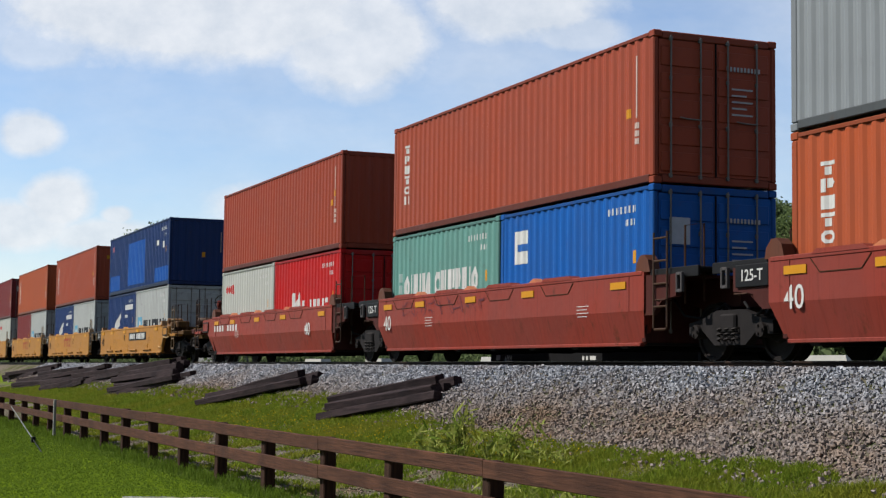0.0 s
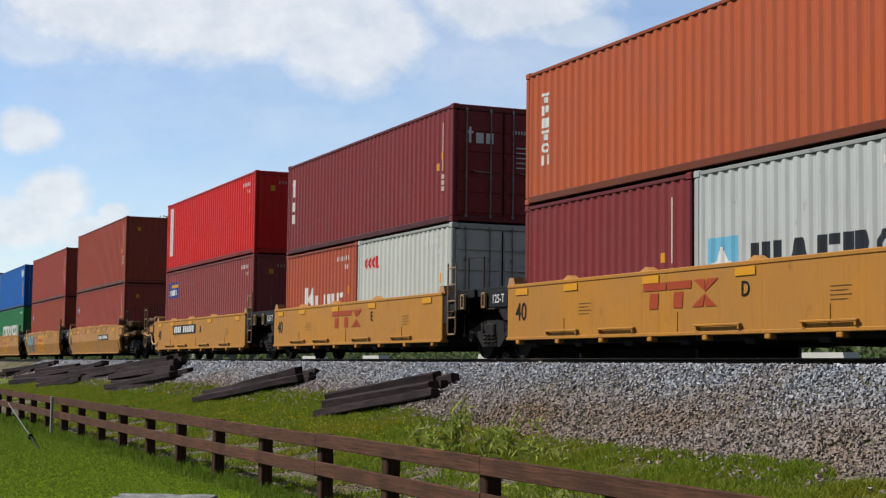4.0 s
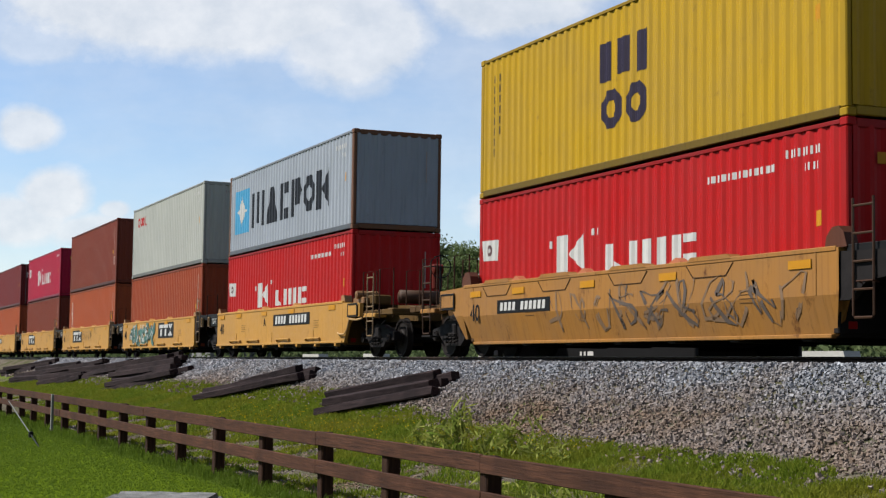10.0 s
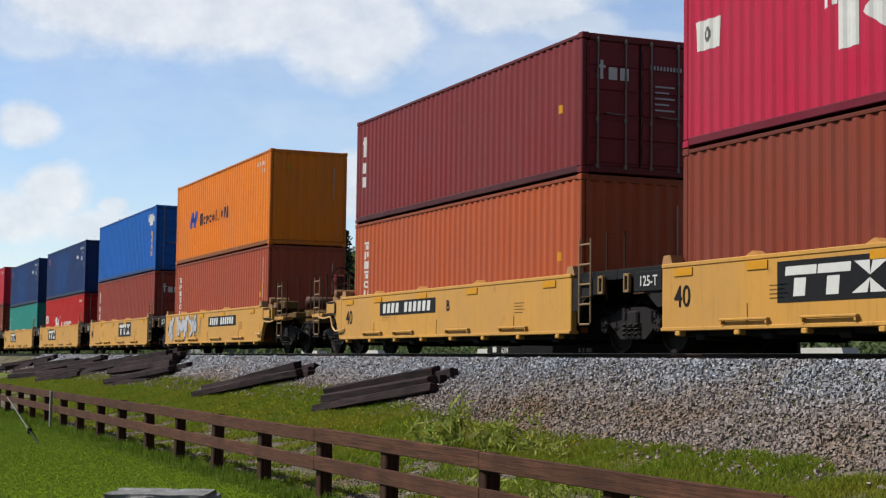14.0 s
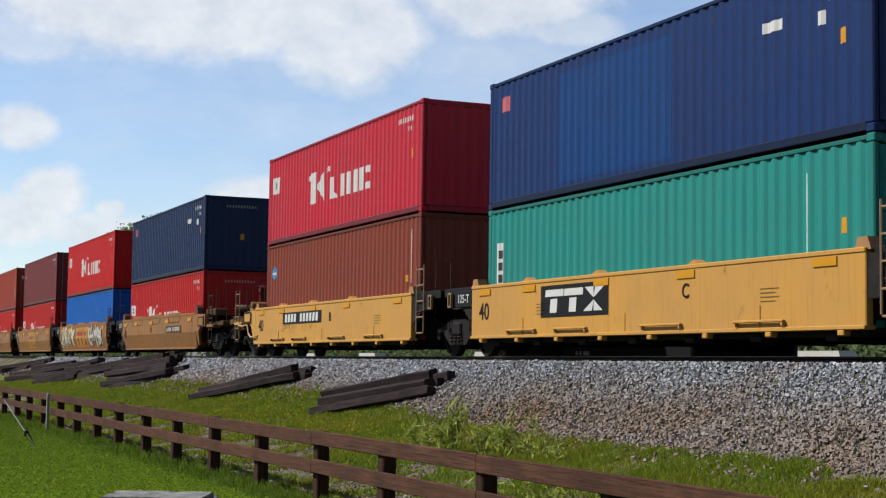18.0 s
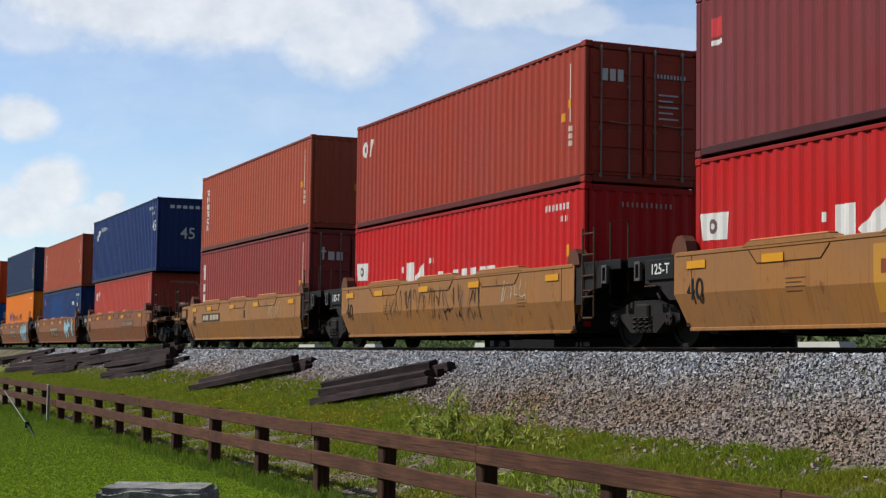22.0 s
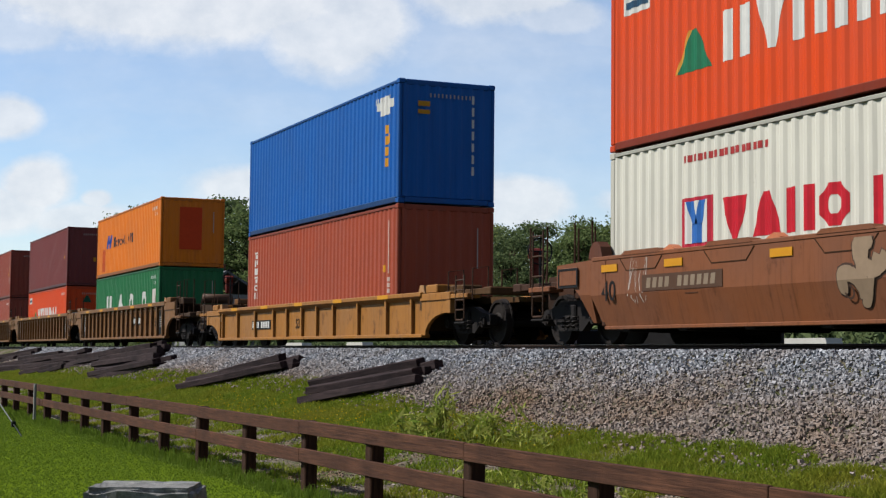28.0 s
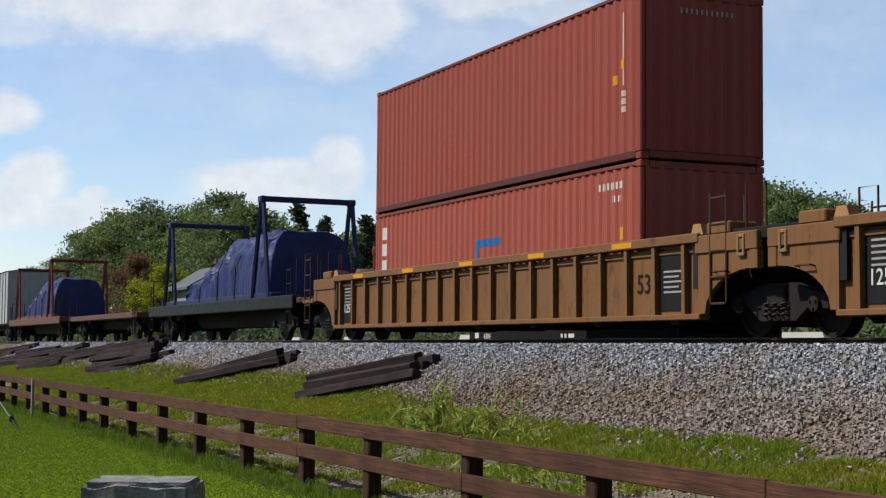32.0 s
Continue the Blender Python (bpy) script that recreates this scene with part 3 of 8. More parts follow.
def marks_for(kind, L, H, doors=False, seed=1):
    """Painted marks of one container as (name, geometry, material)."""
    out = []
    rnd = random.Random(seed)

    def side(nm, rects, mat):
        out.append((nm, decal_side(L, rects), mat))

    def sign(nm, polys, mat, sag=0.004):
        out.append((nm, decal_polys(L, polys, sag), mat))

    r = L / 2
    small = ticks(r - 1.62, H - 0.42, 11, 0.04, 0.12, 1.4)[rnd.choice((0, 2)):] + ticks(r - 1.0, H - 0.64, 4, 0.04, 0.11, 1.4)
    stripe = [(r - 0.62, r - 0.58, H * 0.45, H - 0.35)] + column(r - 0.66, H * 0.42, 3, 0.1, 0.12)
    if kind in ("plain", "triton", "tex", "cai", "brownlogo"):
        if rnd.random() < 0.75:
            side("weight_stripe", stripe, flat((214, 190, 180)))
        side("warning_decal", [(r - 1.0, r - 0.82, H * 0.5 - 0.1, H * 0.5 + 0.06)] + ([(r - 0.72, r - 0.58, H * 0.55, H * 0.55 + 0.16)] if rnd.random() < 0.5 else []), YELLOW)
    else:
        if not (kind == "china" and L > 7):
            side("number_paint", small, WHITE)
        if kind != "cronos":
            side("warning_decal", [(r - 0.75, r - 0.6, H * 0.5, H * 0.5 + 0.22)], YELLOW)
    if not doors and kind != "cronos":
        x = r - 0.002
        out.append(("end_number_paint", decal_end([(0.78, 0.81, H * 0.5, H - 0.5)] if rnd.random() < 0.6 else
                                                 [(-0.45 + i * 0.1, -0.45 + i * 0.1 + 0.035, H - 0.4, H - 0.31) for i in range(11)], x), flat((190, 176, 168))))
        if rnd.random() < 0.6:
            out.append(("end_decal", decal_end([(-0.72, -0.58, H - 0.62, H - 0.46)] if rnd.random() < 0.5 else [(0.05, 0.18, H * 0.42, H * 0.42 + 0.2)], x), YELLOW))
    if doors:
        x = r + 0.006
        out.append(("door_number_paint", decal_end([(0.2 + i * 0.07, 0.24 + i * 0.07, H - 0.6, H - 0.52) for i in range(10)] +
                                                  [(0.3, 0.72 - 0.12 * (j % 2), H - 0.92 - 0.11 * j, H - 0.89 - 0.11 * j) for j in range(5)], x), flat((205, 205, 205))))
    if kind == "triton":
        sign("lettering_paint", stacked(-r + 0.68, H - 0.5, 0.33, 0.19, ["cup", "flag", "post", "cup", "ring", "pair"], 0.26), WHITE)
    elif kind == "tex":
        side("lettering_paint", [(-r + 0.5, -r + 0.68, H - 0.95, H - 0.45), (-r + 0.45, -r + 0.72, H - 0.62, H - 0.55)] + column(-r + 0.47, H - 1.1, 2, 0.26, 0.2), WHITE)
        if doors:
            out.append(("lettering_paint", decal_end([(-0.85, -0.79, H - 0.85, H - 0.5), (-0.9, -0.74, H - 0.64, H - 0.59), (-0.68, -0.5, H - 0.85, H - 0.62), (-0.44, -0.26, H - 0.85, H - 0.62)], r + 0.006), WHITE))
    elif kind == "kline":
        sign("lettering_paint", row_of(-2.1, 0.88, 0.86, [("kite", 1.42)]) + fitted(-0.5, 2.62, 0.88, 0.58, [("foot", 1.15), ("post", 0.42), ("pair", 1.35), ("stub", 1.2)], 0.28) +
             [slab(-2.42, -2.32, 1.52, 1.66), slab(-2.24, -2.14, 1.54, 1.68), slab(-0.78, -0.68, 1.62, 1.76), slab(-0.62, -0.52, 1.64, 1.78)], WHITE)
        sign("flag_mark", [[(-r + 0.34, 1.98), (-r + 0.42, 1.5), (-r + 1.06, 1.48), (-r + 1.08, 1.96)]], WHITE)
        sign("flag_spot", row_of(-r + 0.6, 1.6, 0.26, [("ring", 0.8)]), flat((96, 90, 92)), 0.007)
    elif kind == "klow":
        d = H - 2.896
        sign("lettering_paint", row_of(-2.56, 1.14 + d, 0.74, [("kite", 1.5)]) + fitted(-0.72, 2.24, 1.14 + d, 0.46, [("foot", 1.15), ("post", 0.42), ("pair", 1.35), ("stub", 1.2)], 0.3) +
             [slab(-2.86, -2.78, 1.66 + d, 1.8 + d), slab(-1.2, -1.12, 1.8 + d, 1.92 + d), slab(-1.04, -0.96, 1.8 + d, 1.92 + d)], WHITE)
        sign("flag_mark", [[(-r + 0.14, 2.02 + d), (-r + 0.22, 1.6 + d), (-r + 0.86, 1.58 + d), (-r + 0.9, 2.0 + d)]], WHITE)
        sign("flag_spot", row_of(-r + 0.4, 1.68 + d, 0.24, [("ring", 0.8)]), flat((120, 96, 98)), 0.007)
        if H > 2.7:
            side("web_paint", [(2.56 + 0.145 * k, 2.65 + 0.145 * k, 2.32, 2.43) for k in range(13)], WHITE)
    elif kind == "k20":
        sign("lettering_paint", row_of(-1.33, 0.93, 0.66, [("kite", 1.25)]) + fitted(-0.3, 1.95, 0.93, 0.42, [("foot", 1.1), ("post", 0.42), ("pair", 1.3), ("stub", 1.15)], 0.3), WHITE)
    elif kind in ("maersk", "maersk20"):
        big = kind == "maersk"
        z, h = (0.95, 0.95) if big else (H - 1.75, 0.5)
        f0 = 0.265 if big else 0.3
        word = [("triple", 1.15), ("peak", 1.0), ("stub", 0.75), ("flag", 0.85), ("ring", 0.8), ("kite", 0.9)]
        sign("lettering_paint", fitted(-3.5, 4.12, 0.74, 1.08, word, 0.14) if big else fitted(at_f(L, 0.26), at_f(L, 0.93), z, h, word, 0.16), flat((38, 42, 50)))
        if big:
            side("star_panel", [(-5.52, -3.75, 0.66, 2.05)], flat((88, 178, 224)))
            cx, cz = -4.62, 1.36
            out.append(("star_mark", decal_side(L, star(cx, cz, 0.55), 0.008), WHITE))
        else:
            side("star_panel", [(at_f(L, 0.06), at_f(L, 0.2), H - 1.9, H - 1.1)], flat((110, 182, 214)))
            out.append(("star_mark", decal_side(L, star(at_f(L, 0.13), H - 1.5, 0.28), 0.008), WHITE))
    elif kind == "evergreen":
        sign("lettering_paint", fitted(-3.68, 3.34, 1.13, 0.68, [("stub", 1.0), ("vee", 1.1), ("stub", 1.0), ("flag", 1.05), ("ring", 1.1), ("flag", 1.05), ("stub", 1.0), ("stub", 1.0), ("pair", 1.15)], 0.08), WHITE)
        out.append(("end_ring", decal_end([(-0.05, 0.07, H - 1.44, H - 1.32)], r - 0.002), flat((196, 204, 196))))
        out.append(("end_ring_mark", end_polys([[(-0.34 + 0.7 * u, H - 1.73 + 0.7 * v) for u, v in p] for p in SHAPES["ring"]], r - 0.001), flat((206, 214, 206))))
    elif kind in ("hyundai", "hyundai_low"):
        z = 1.0 if kind == "hyundai" else H - 1.72
        sign("lettering_paint", fitted(-2.7, 3.1, z, 0.78, [("pair", 0.72), ("vee", 0.72), ("pair", 0.74), ("pair", 0.76), ("half", 0.76), ("peak", 0.8), ("post", 0.24)], 0.16), WHITE)
        sign("triangle_mark", [[(-3.95, z), (-3.0, z), (-3.4, z + 0.66), (-3.56, z + 0.66)]], flat((30, 120, 84)))
        sign("triangle_edge_mark", [[(-4.02, z), (-3.95, z), (-3.56, z + 0.66), (-3.63, z + 0.66)]], flat((226, 160, 60)))
        side("corner_sign", [(-r + 0.45, -r + 1.3, H - 0.62, H - 0.28)], WHITE)
        out.append(("corner_sign_paint_mark", decal_side(L, [(-r + 0.52, -r + 1.22, H - 0.52, H - 0.4)], 0.007), flat((40, 80, 110))))
        if not doors:
            out.append(("end_triangle", end_polys([[(-0.44, H - 0.78), (0.02, H - 0.78), (-0.16, H - 0.44), (-0.24, H - 0.44)]], r - 0.001), flat((24, 90, 66))))
    elif kind == "yangming":
        sign("lettering_paint", fitted(-2.72, 0.32, 1.2, 0.64, [("vee", 0.8), ("peak", 0.85), ("pair", 0.75), ("ring", 0.8)], 0.12) +
             fitted(0.8, 3.66, 1.18, 0.64, [("triple", 0.95), ("post", 0.24), ("pair", 0.75), ("ring", 0.8)], 0.14), flat((206, 30, 48)))
        side("logo_panel", [(-3.86, -2.98, 1.14, 1.92)], flat((196, 44, 66)))
        sign("logo_back_mark", [slab(-3.74, -3.1, 1.2, 1.86)], WHITE, 0.008)
        sign("logo_mark", [[(-3.56, 1.2), (-3.28, 1.2), (-3.28, 1.5), (-3.56, 1.5)], [(-3.7, 1.86), (-3.54, 1.48), (-3.36, 1.5), (-3.5, 1.86)], [(-3.34, 1.86), (-3.44, 1.5), (-3.28, 1.48), (-3.14, 1.86)]], flat((50, 110, 190)), 0.011)
        side("web_paint", ticks(-3.8, 2.48, 16, 0.1, 0.11, 0.45), flat((180, 60, 60)))
        out.append(("end_logo", decal_end([(-0.78, -0.38, H - 0.95, H - 0.4)], r - 0.001), flat((186, 44, 70))))
    elif kind in ("hapag", "hapag_low"):
        z = 1.2 if kind == "hapag" else 1.3
        sign("lettering_paint", row_of(-2.56, z, 0.42, [("pair", 0.8)]) + fitted(-2.1, -0.56, z, 0.29, [("ring", 0.8), ("flag", 0.8), ("ring", 0.8), ("ring", 0.8)], 0.2) +
             fitted(-0.42, 1.24, z, 0.38, [("post", 0.3), ("foot", 0.6), ("post", 0.22), ("ring", 0.7), ("vee", 0.7), ("peak", 0.7)], 0.22), flat((52, 44, 58)))
        sign("logo_mark", [[(-4.08, z), (-3.72, z), (-3.5, z + 0.56), (-3.84, z + 0.56)], [(-3.5, z), (-3.16, z), (-2.96, z + 0.56), (-3.3, z + 0.56)], [(-3.8, z + 0.2), (-3.3, z + 0.2), (-3.26, z + 0.36), (-3.76, z + 0.36)]], flat((40, 84, 176)))
        if seed == 34:
            side("repaint_patch", [(at_f(L, 0.09), at_f(L, 0.15), 0.25, 1.2)], flat((206, 84, 30)))
            out.append(("repaint_patch", decal_end([(-0.5, 0.35, 0.65, H - 0.35)], r - 0.001), flat((228, 72, 22))))
    elif kind == "uasc":
        for x, w, shape in ((-3.72, 0.94, "pair"), (-1.43, 1.08, "peak"), (0.79, 0.8, "ring"), (3.04, 0.85, "ring")):
            sign("lettering_paint", row_of(x, 0.92, 0.84, [(shape, w / 0.84)]), WHITE)
        side("sign_panel", [(r - 1.15, r - 0.6, H - 1.7, H - 0.8)], flat((226, 214, 208)))
    elif kind == "msc":
        sign("lettering_paint", row_of(-0.93, 1.58, 0.7, [("triple", 2.36)]) + fitted(-0.9, 0.73, 0.7, 0.74, [("ring", 1.0), ("ring", 1.0)], 0.14), flat((52, 44, 66)))
        side("column_paint", column(-r + 0.6, H - 0.4, 8, 0.16, 0.06) + column(-r + 0.85, H - 0.4, 6, 0.16, 0.06), flat((70, 60, 50)))
    elif kind in ("oocl", "oocl20"):
        sign("lettering_paint", fitted(-5.2, -3.55, 2.08, 0.4, [("ring", 0.9), ("ring", 0.9), ("ring", 0.85), ("foot", 0.7)], 0.06) if kind == "oocl" else
             fitted(-r + 0.5, -r + 1.5, H - 0.75, 0.3, [("ring", 0.9), ("ring", 0.9), ("ring", 0.85), ("foot", 0.7)], 0.06), flat((214, 40, 44)))
        if kind == "oocl" and not doors:
            out.append(("end_lettering_paint", decal_end([(-0.2 + i * 0.22, -0.04 + i * 0.22, H - 0.75, H - 0.58) for i in range(4)], r - 0.001), flat((206, 40, 44))))
    elif kind == "china":
        if L < 7:
            sign("lettering_paint", fitted(-2.27, -0.62, 1.06, 0.58, [("ring", 0.8), ("pair", 0.75), ("post", 0.26), ("pair", 0.8), ("peak", 0.85)], 0.12) +
                 fitted(-0.4, 1.95, 1.06, 0.58, [("ring", 0.75), ("pair", 0.75), ("post", 0.26), ("flag", 0.7), ("flag", 0.7), ("post", 0.26), ("pair", 0.8), ("ring", 0.8)], 0.1), WHITE)
        if L < 7:
            side("column_paint", column(-r + 0.42, H - 0.9, 5, 0.2, 0.16), flat((170, 196, 190)))
        else:
            side("sign_panel", [(-r + 0.42, -r + 0.72, 0.3, 1.9)], WHITE)
            out.append(("sign_paint_mark", decal_side(L, column(-r + 0.5, 1.75, 5, 0.16, 0.14, 0.5), 0.007), flat((60, 66, 70))))
            side("weight_stripe", [(r - 1.5, r - 1.47, 0.9, 2.2)], flat((206, 226, 220)))
    elif kind == "wings":
        sign("wing_mark", [[(-1.9 + 0.34 * k, H - 1.78 + 0.1 * k), (-1.55 + 0.34 * k, H - 1.7 + 0.1 * k), (-0.95 + 0.3 * k, H - 1.05 + 0.09 * k), (-1.35 + 0.3 * k, H - 1.2 + 0.09 * k)] for k in range(4)], WHITE)
        sign("lettering_paint", fitted(-2.1, 0.9, H - 2.0, 0.2, [("pair", 1.0), ("ring", 1.0), ("flag", 1.0), ("stub", 0.9), ("post", 0.3), ("stub", 0.9), ("pair", 1.0)], 0.3), WHITE)
        side("sign_paint_mark", [(at_f(L, 0.63), at_f(L, 0.9), H - 0.72, H - 0.5), (at_f(L, 0.63), at_f(L, 0.72), H - 1.05, H - 0.93)], WHITE)
    elif kind == "cai":
        sign("logo_mark", row_of(-r + 0.42, H - 0.86, 0.42, [("ring", 0.9)]) + [[(-r + 0.84, H - 0.86), (-r + 1.0, H - 0.86), (-r + 1.14, H - 0.44), (-r + 0.98, H - 0.44)]], WHITE)
        if doors:
            out.append(("lettering_paint", decal_end([(-0.88 + i * 0.16, -0.76 + i * 0.16, H - 0.72, H - 0.5) for i in range(3)], r + 0.006), WHITE))
    elif kind == "tal":
        side("logo_mark", [(-r + 0.45, -r + 0.75, H - 0.75, H - 0.45)], flat((206, 60, 64)))
        side("logo_paint", [(-r + 0.45, -r + 0.75, H - 0.88, H - 0.8)], WHITE)
        if doors:
            out.append(("name_panel", decal_end([(-0.62, -0.32, H - 0.72, H - 0.54)], r + 0.006), flat((200, 40, 50))))
    elif kind == "cronos":
        sign("logo_mark", [[(-r + 0.8, H - 0.9), (-r + 1.1, H - 0.98), (-r + 1.2, H - 0.7), (-r + 0.9, H - 0.66)], [(-r + 1.12, H - 0.78), (-r + 1.6, H - 0.74), (-r + 1.7, H - 0.52), (-r + 1.2, H - 0.5)]] +
             fitted(-r + 1.9, -r + 3.5, H - 0.6, 0.2, [("ring", 0.9), ("flag", 0.9), ("ring", 0.9), ("pair", 0.9), ("ring", 0.9), ("ring", 0.9)], 0.5), WHITE)
        out.append(("lettering_paint", decal_end([(-0.72 + i * 0.25, -0.55 + i * 0.25, H - 0.42, H - 0.3) for i in range(6)], r - 0.001), WHITE))
        out.append(("end_number_paint", decal_end([(0.72, 0.75, H * 0.45, H - 0.6)], r - 0.001), WHITE))
    elif kind == "beacon":
        side("sign_panel", [(-r + 0.5, -r + 2.0, H - 0.98, H - 0.42)], flat((44, 70, 150)))
        out.append(("sign_stripe", decal_side(L, [(-r + 0.95, -r + 1.95, H - 0.62, H - 0.5)], 0.006), YELLOW))
        out.append(("sign_paint_mark", decal_side(L, ticks(-r + 0.62, H - 0.9, 6, 0.16, 0.2, 0.3), 0.006), WHITE))
    elif kind == "redpanel":
        side("sign_panel", [(-r + 0.5, -r + 0.86, 0.6, H - 0.2)], WHITE)
        out.append(("sign_paint_mark", decal_side(L, column(-r + 0.6, H - 0.35, 6, 0.16, 0.14, 0.6), 0.006), flat((120, 130, 140))))
    elif kind == "patched":
        side("repaint_patch", [(at_f(L, 0.34), at_f(L, 0.62), 0.3, H - 0.5), (at_f(L, 0.78), at_f(L, 0.98), 0.2, 0.75), (at_f(L, 0.02), at_f(L, 0.2), 0.2, 0.85)], paint((8, 90, 174), 0.3))
        side("sign_paint_mark", [(at_f(L, 0.8), at_f(L, 0.84), H - 0.95, H - 0.75), (at_f(L, 0.9), at_f(L, 0.915), H - 1.1, H - 0.85)], WHITE)
        side("logo_mark", [(-r + 0.55, -r + 0.85, H - 0.62, H - 0.4)], flat((206, 120, 130)))
    elif kind == "navy":
        side("sign_paint_mark", [(at_f(L, 0.79), at_f(L, 0.83), H - 0.82, H - 0.66), (at_f(L, 0.9), at_f(L, 0.912), H - 0.95, H - 0.75)], WHITE)
        side("logo_mark", [(-r + 0.55, -r + 0.9, H - 0.66, H - 0.36)], flat((206, 110, 120)))
        if seed != 23:
            side("repaint_patch", [(at_f(L, 0.25), at_f(L, 0.58), 0.25, H - 0.3)], paint((24, 66, 124), 0.3))
    elif kind == "blue":
        side("sign_panel", [(at_f(L, 0.9), at_f(L, 0.95), H - 0.75, H - 0.3), (at_f(L, 0.88), at_f(L, 0.97), H - 0.6, H - 0.4)], WHITE)
        side("vertical_paint", column(r - 0.9, H - 1.0, 4, 0.2, 0.16, 0.3), YELLOW)
        if not doors:
            out.append(("end_sign", decal_end([(-0.75, -0.45, H - 0.62, H - 0.5), (-0.75, -0.45, H - 0.8, H - 0.7)], r - 0.001), flat((210, 150, 40))))
            out.append(("end_column", decal_end([(0.62, 0.68, H - 0.5 - 0.28 * i, H - 0.3 - 0.28 * i) for i in range(7)], r - 0.001), WHITE))
    elif kind == "bluelogo":
        side("logo_mark", [(at_f(L, 0.1), at_f(L, 0.2), H - 1.05, H - 0.4)], WHITE)
        out.append(("logo_core", decal_side(L, [(at_f(L, 0.13), at_f(L, 0.2), H - 0.8, H - 0.66)], 0.006), flat((50, 110, 190))))
        if doors:
            out.append(("door_sign", decal_end([(-0.92, -0.52, H - 1.0, H - 0.55)], r + 0.006), flat((206, 216, 226))))
    elif kind == "brownlogo":
        sign("logo_mark", [[(-r + 0.5 + 0.42 * u, H - 1.05 + 0.42 * v) for u, v in OCT]], flat((70, 150, 206)))
        sign("logo_band_mark", [slab(-r + 0.54, -r + 0.88, H - 0.88, H - 0.82)], WHITE, 0.007)
    elif kind == "square":
        side("corner_mark", [(at_f(L, 0.46), at_f(L, 0.475), H - 1.6, H - 0.95), (at_f(L, 0.475), at_f(L, 0.56), H - 1.1, H - 0.95)], flat((40, 110, 170)))
        side("lettering_paint", column(-r + 0.45, H - 0.35, 4, 0.28, 0.28), WHITE)
    return out


STD, HC = 2.591, 2.896
TRI, TRI2, BROWN, BROWN2, MAROON = (178, 90, 58), (166, 80, 58), (148, 66, 50), (132, 62, 46), (124, 48, 50)
RED, BRED, MAG, KRED = (182, 34, 36), (198, 40, 34), (186, 46, 74), (190, 30, 38)
TEAL, DTEAL, BLUE, BBLUE = (110, 160, 150), (44, 140, 132), (6, 98, 180), (2, 100, 188)
NAVY, NAVYD, GRAY, LGRAY, DGRAY = (28, 54, 106), (30, 48, 84), (172, 180, 190), (196, 198, 190), (146, 152, 156)
WHT, YEL, ORG, HRED, GRN, CRM, OFFW = (226, 229, 230), (198, 160, 52), (232, 130, 28), (222, 84, 40), (34, 112, 66), (220, 218, 206), (186, 190, 188)
SAYS = {TRI: "rust-orange", TRI2: "rust-brown", BROWN: "reddish brown", BROWN2: "dark brown", MAROON: "dark maroon", RED: "red", BRED: "bright red",
        MAG: "faded pinkish red", KRED: "crimson red", TEAL: "faded teal", DTEAL: "teal green", BLUE: "blue", BBLUE: "bright blue", NAVY: "navy blue",
        NAVYD: "dark navy", GRAY: "grey", DGRAY: "weathered grey", LGRAY: "pale grey", WHT: "dirty white", YEL: "mustard yellow", ORG: "orange", HRED: "orange-red", GRN: "dark green", CRM: "cream white", OFFW: "grimy off-white"}
SIGNS = {"triton": "white vertical name", "tex": "white name marks", "kline": "big white lettering", "klow": "white lettering", "k20": "white lettering",
         "maersk": "black lettering, star sign", "maersk20": "black lettering, star sign", "evergreen": "wide white lettering", "hyundai": "white lettering, green triangle",
         "hyundai_low": "white lettering, green triangle", "yangming": "red lettering", "hapag": "dark lettering, blue logo", "hapag_low": "dark lettering, blue logo",
         "uasc": "spaced white letters", "msc": "dark stacked logo", "oocl": "small red name", "oocl20": "small red name", "china": "white lettering", "wings": "white wing sign",
         "cai": "small white logo", "cronos": "white number 45", "beacon": "blue and yellow sign", "redpanel": "white vertical sign", "patched": "bright repainted patches",
         "bluelogo": "white square logo", "square": "blue corner mark", "tal": "small red logo"}

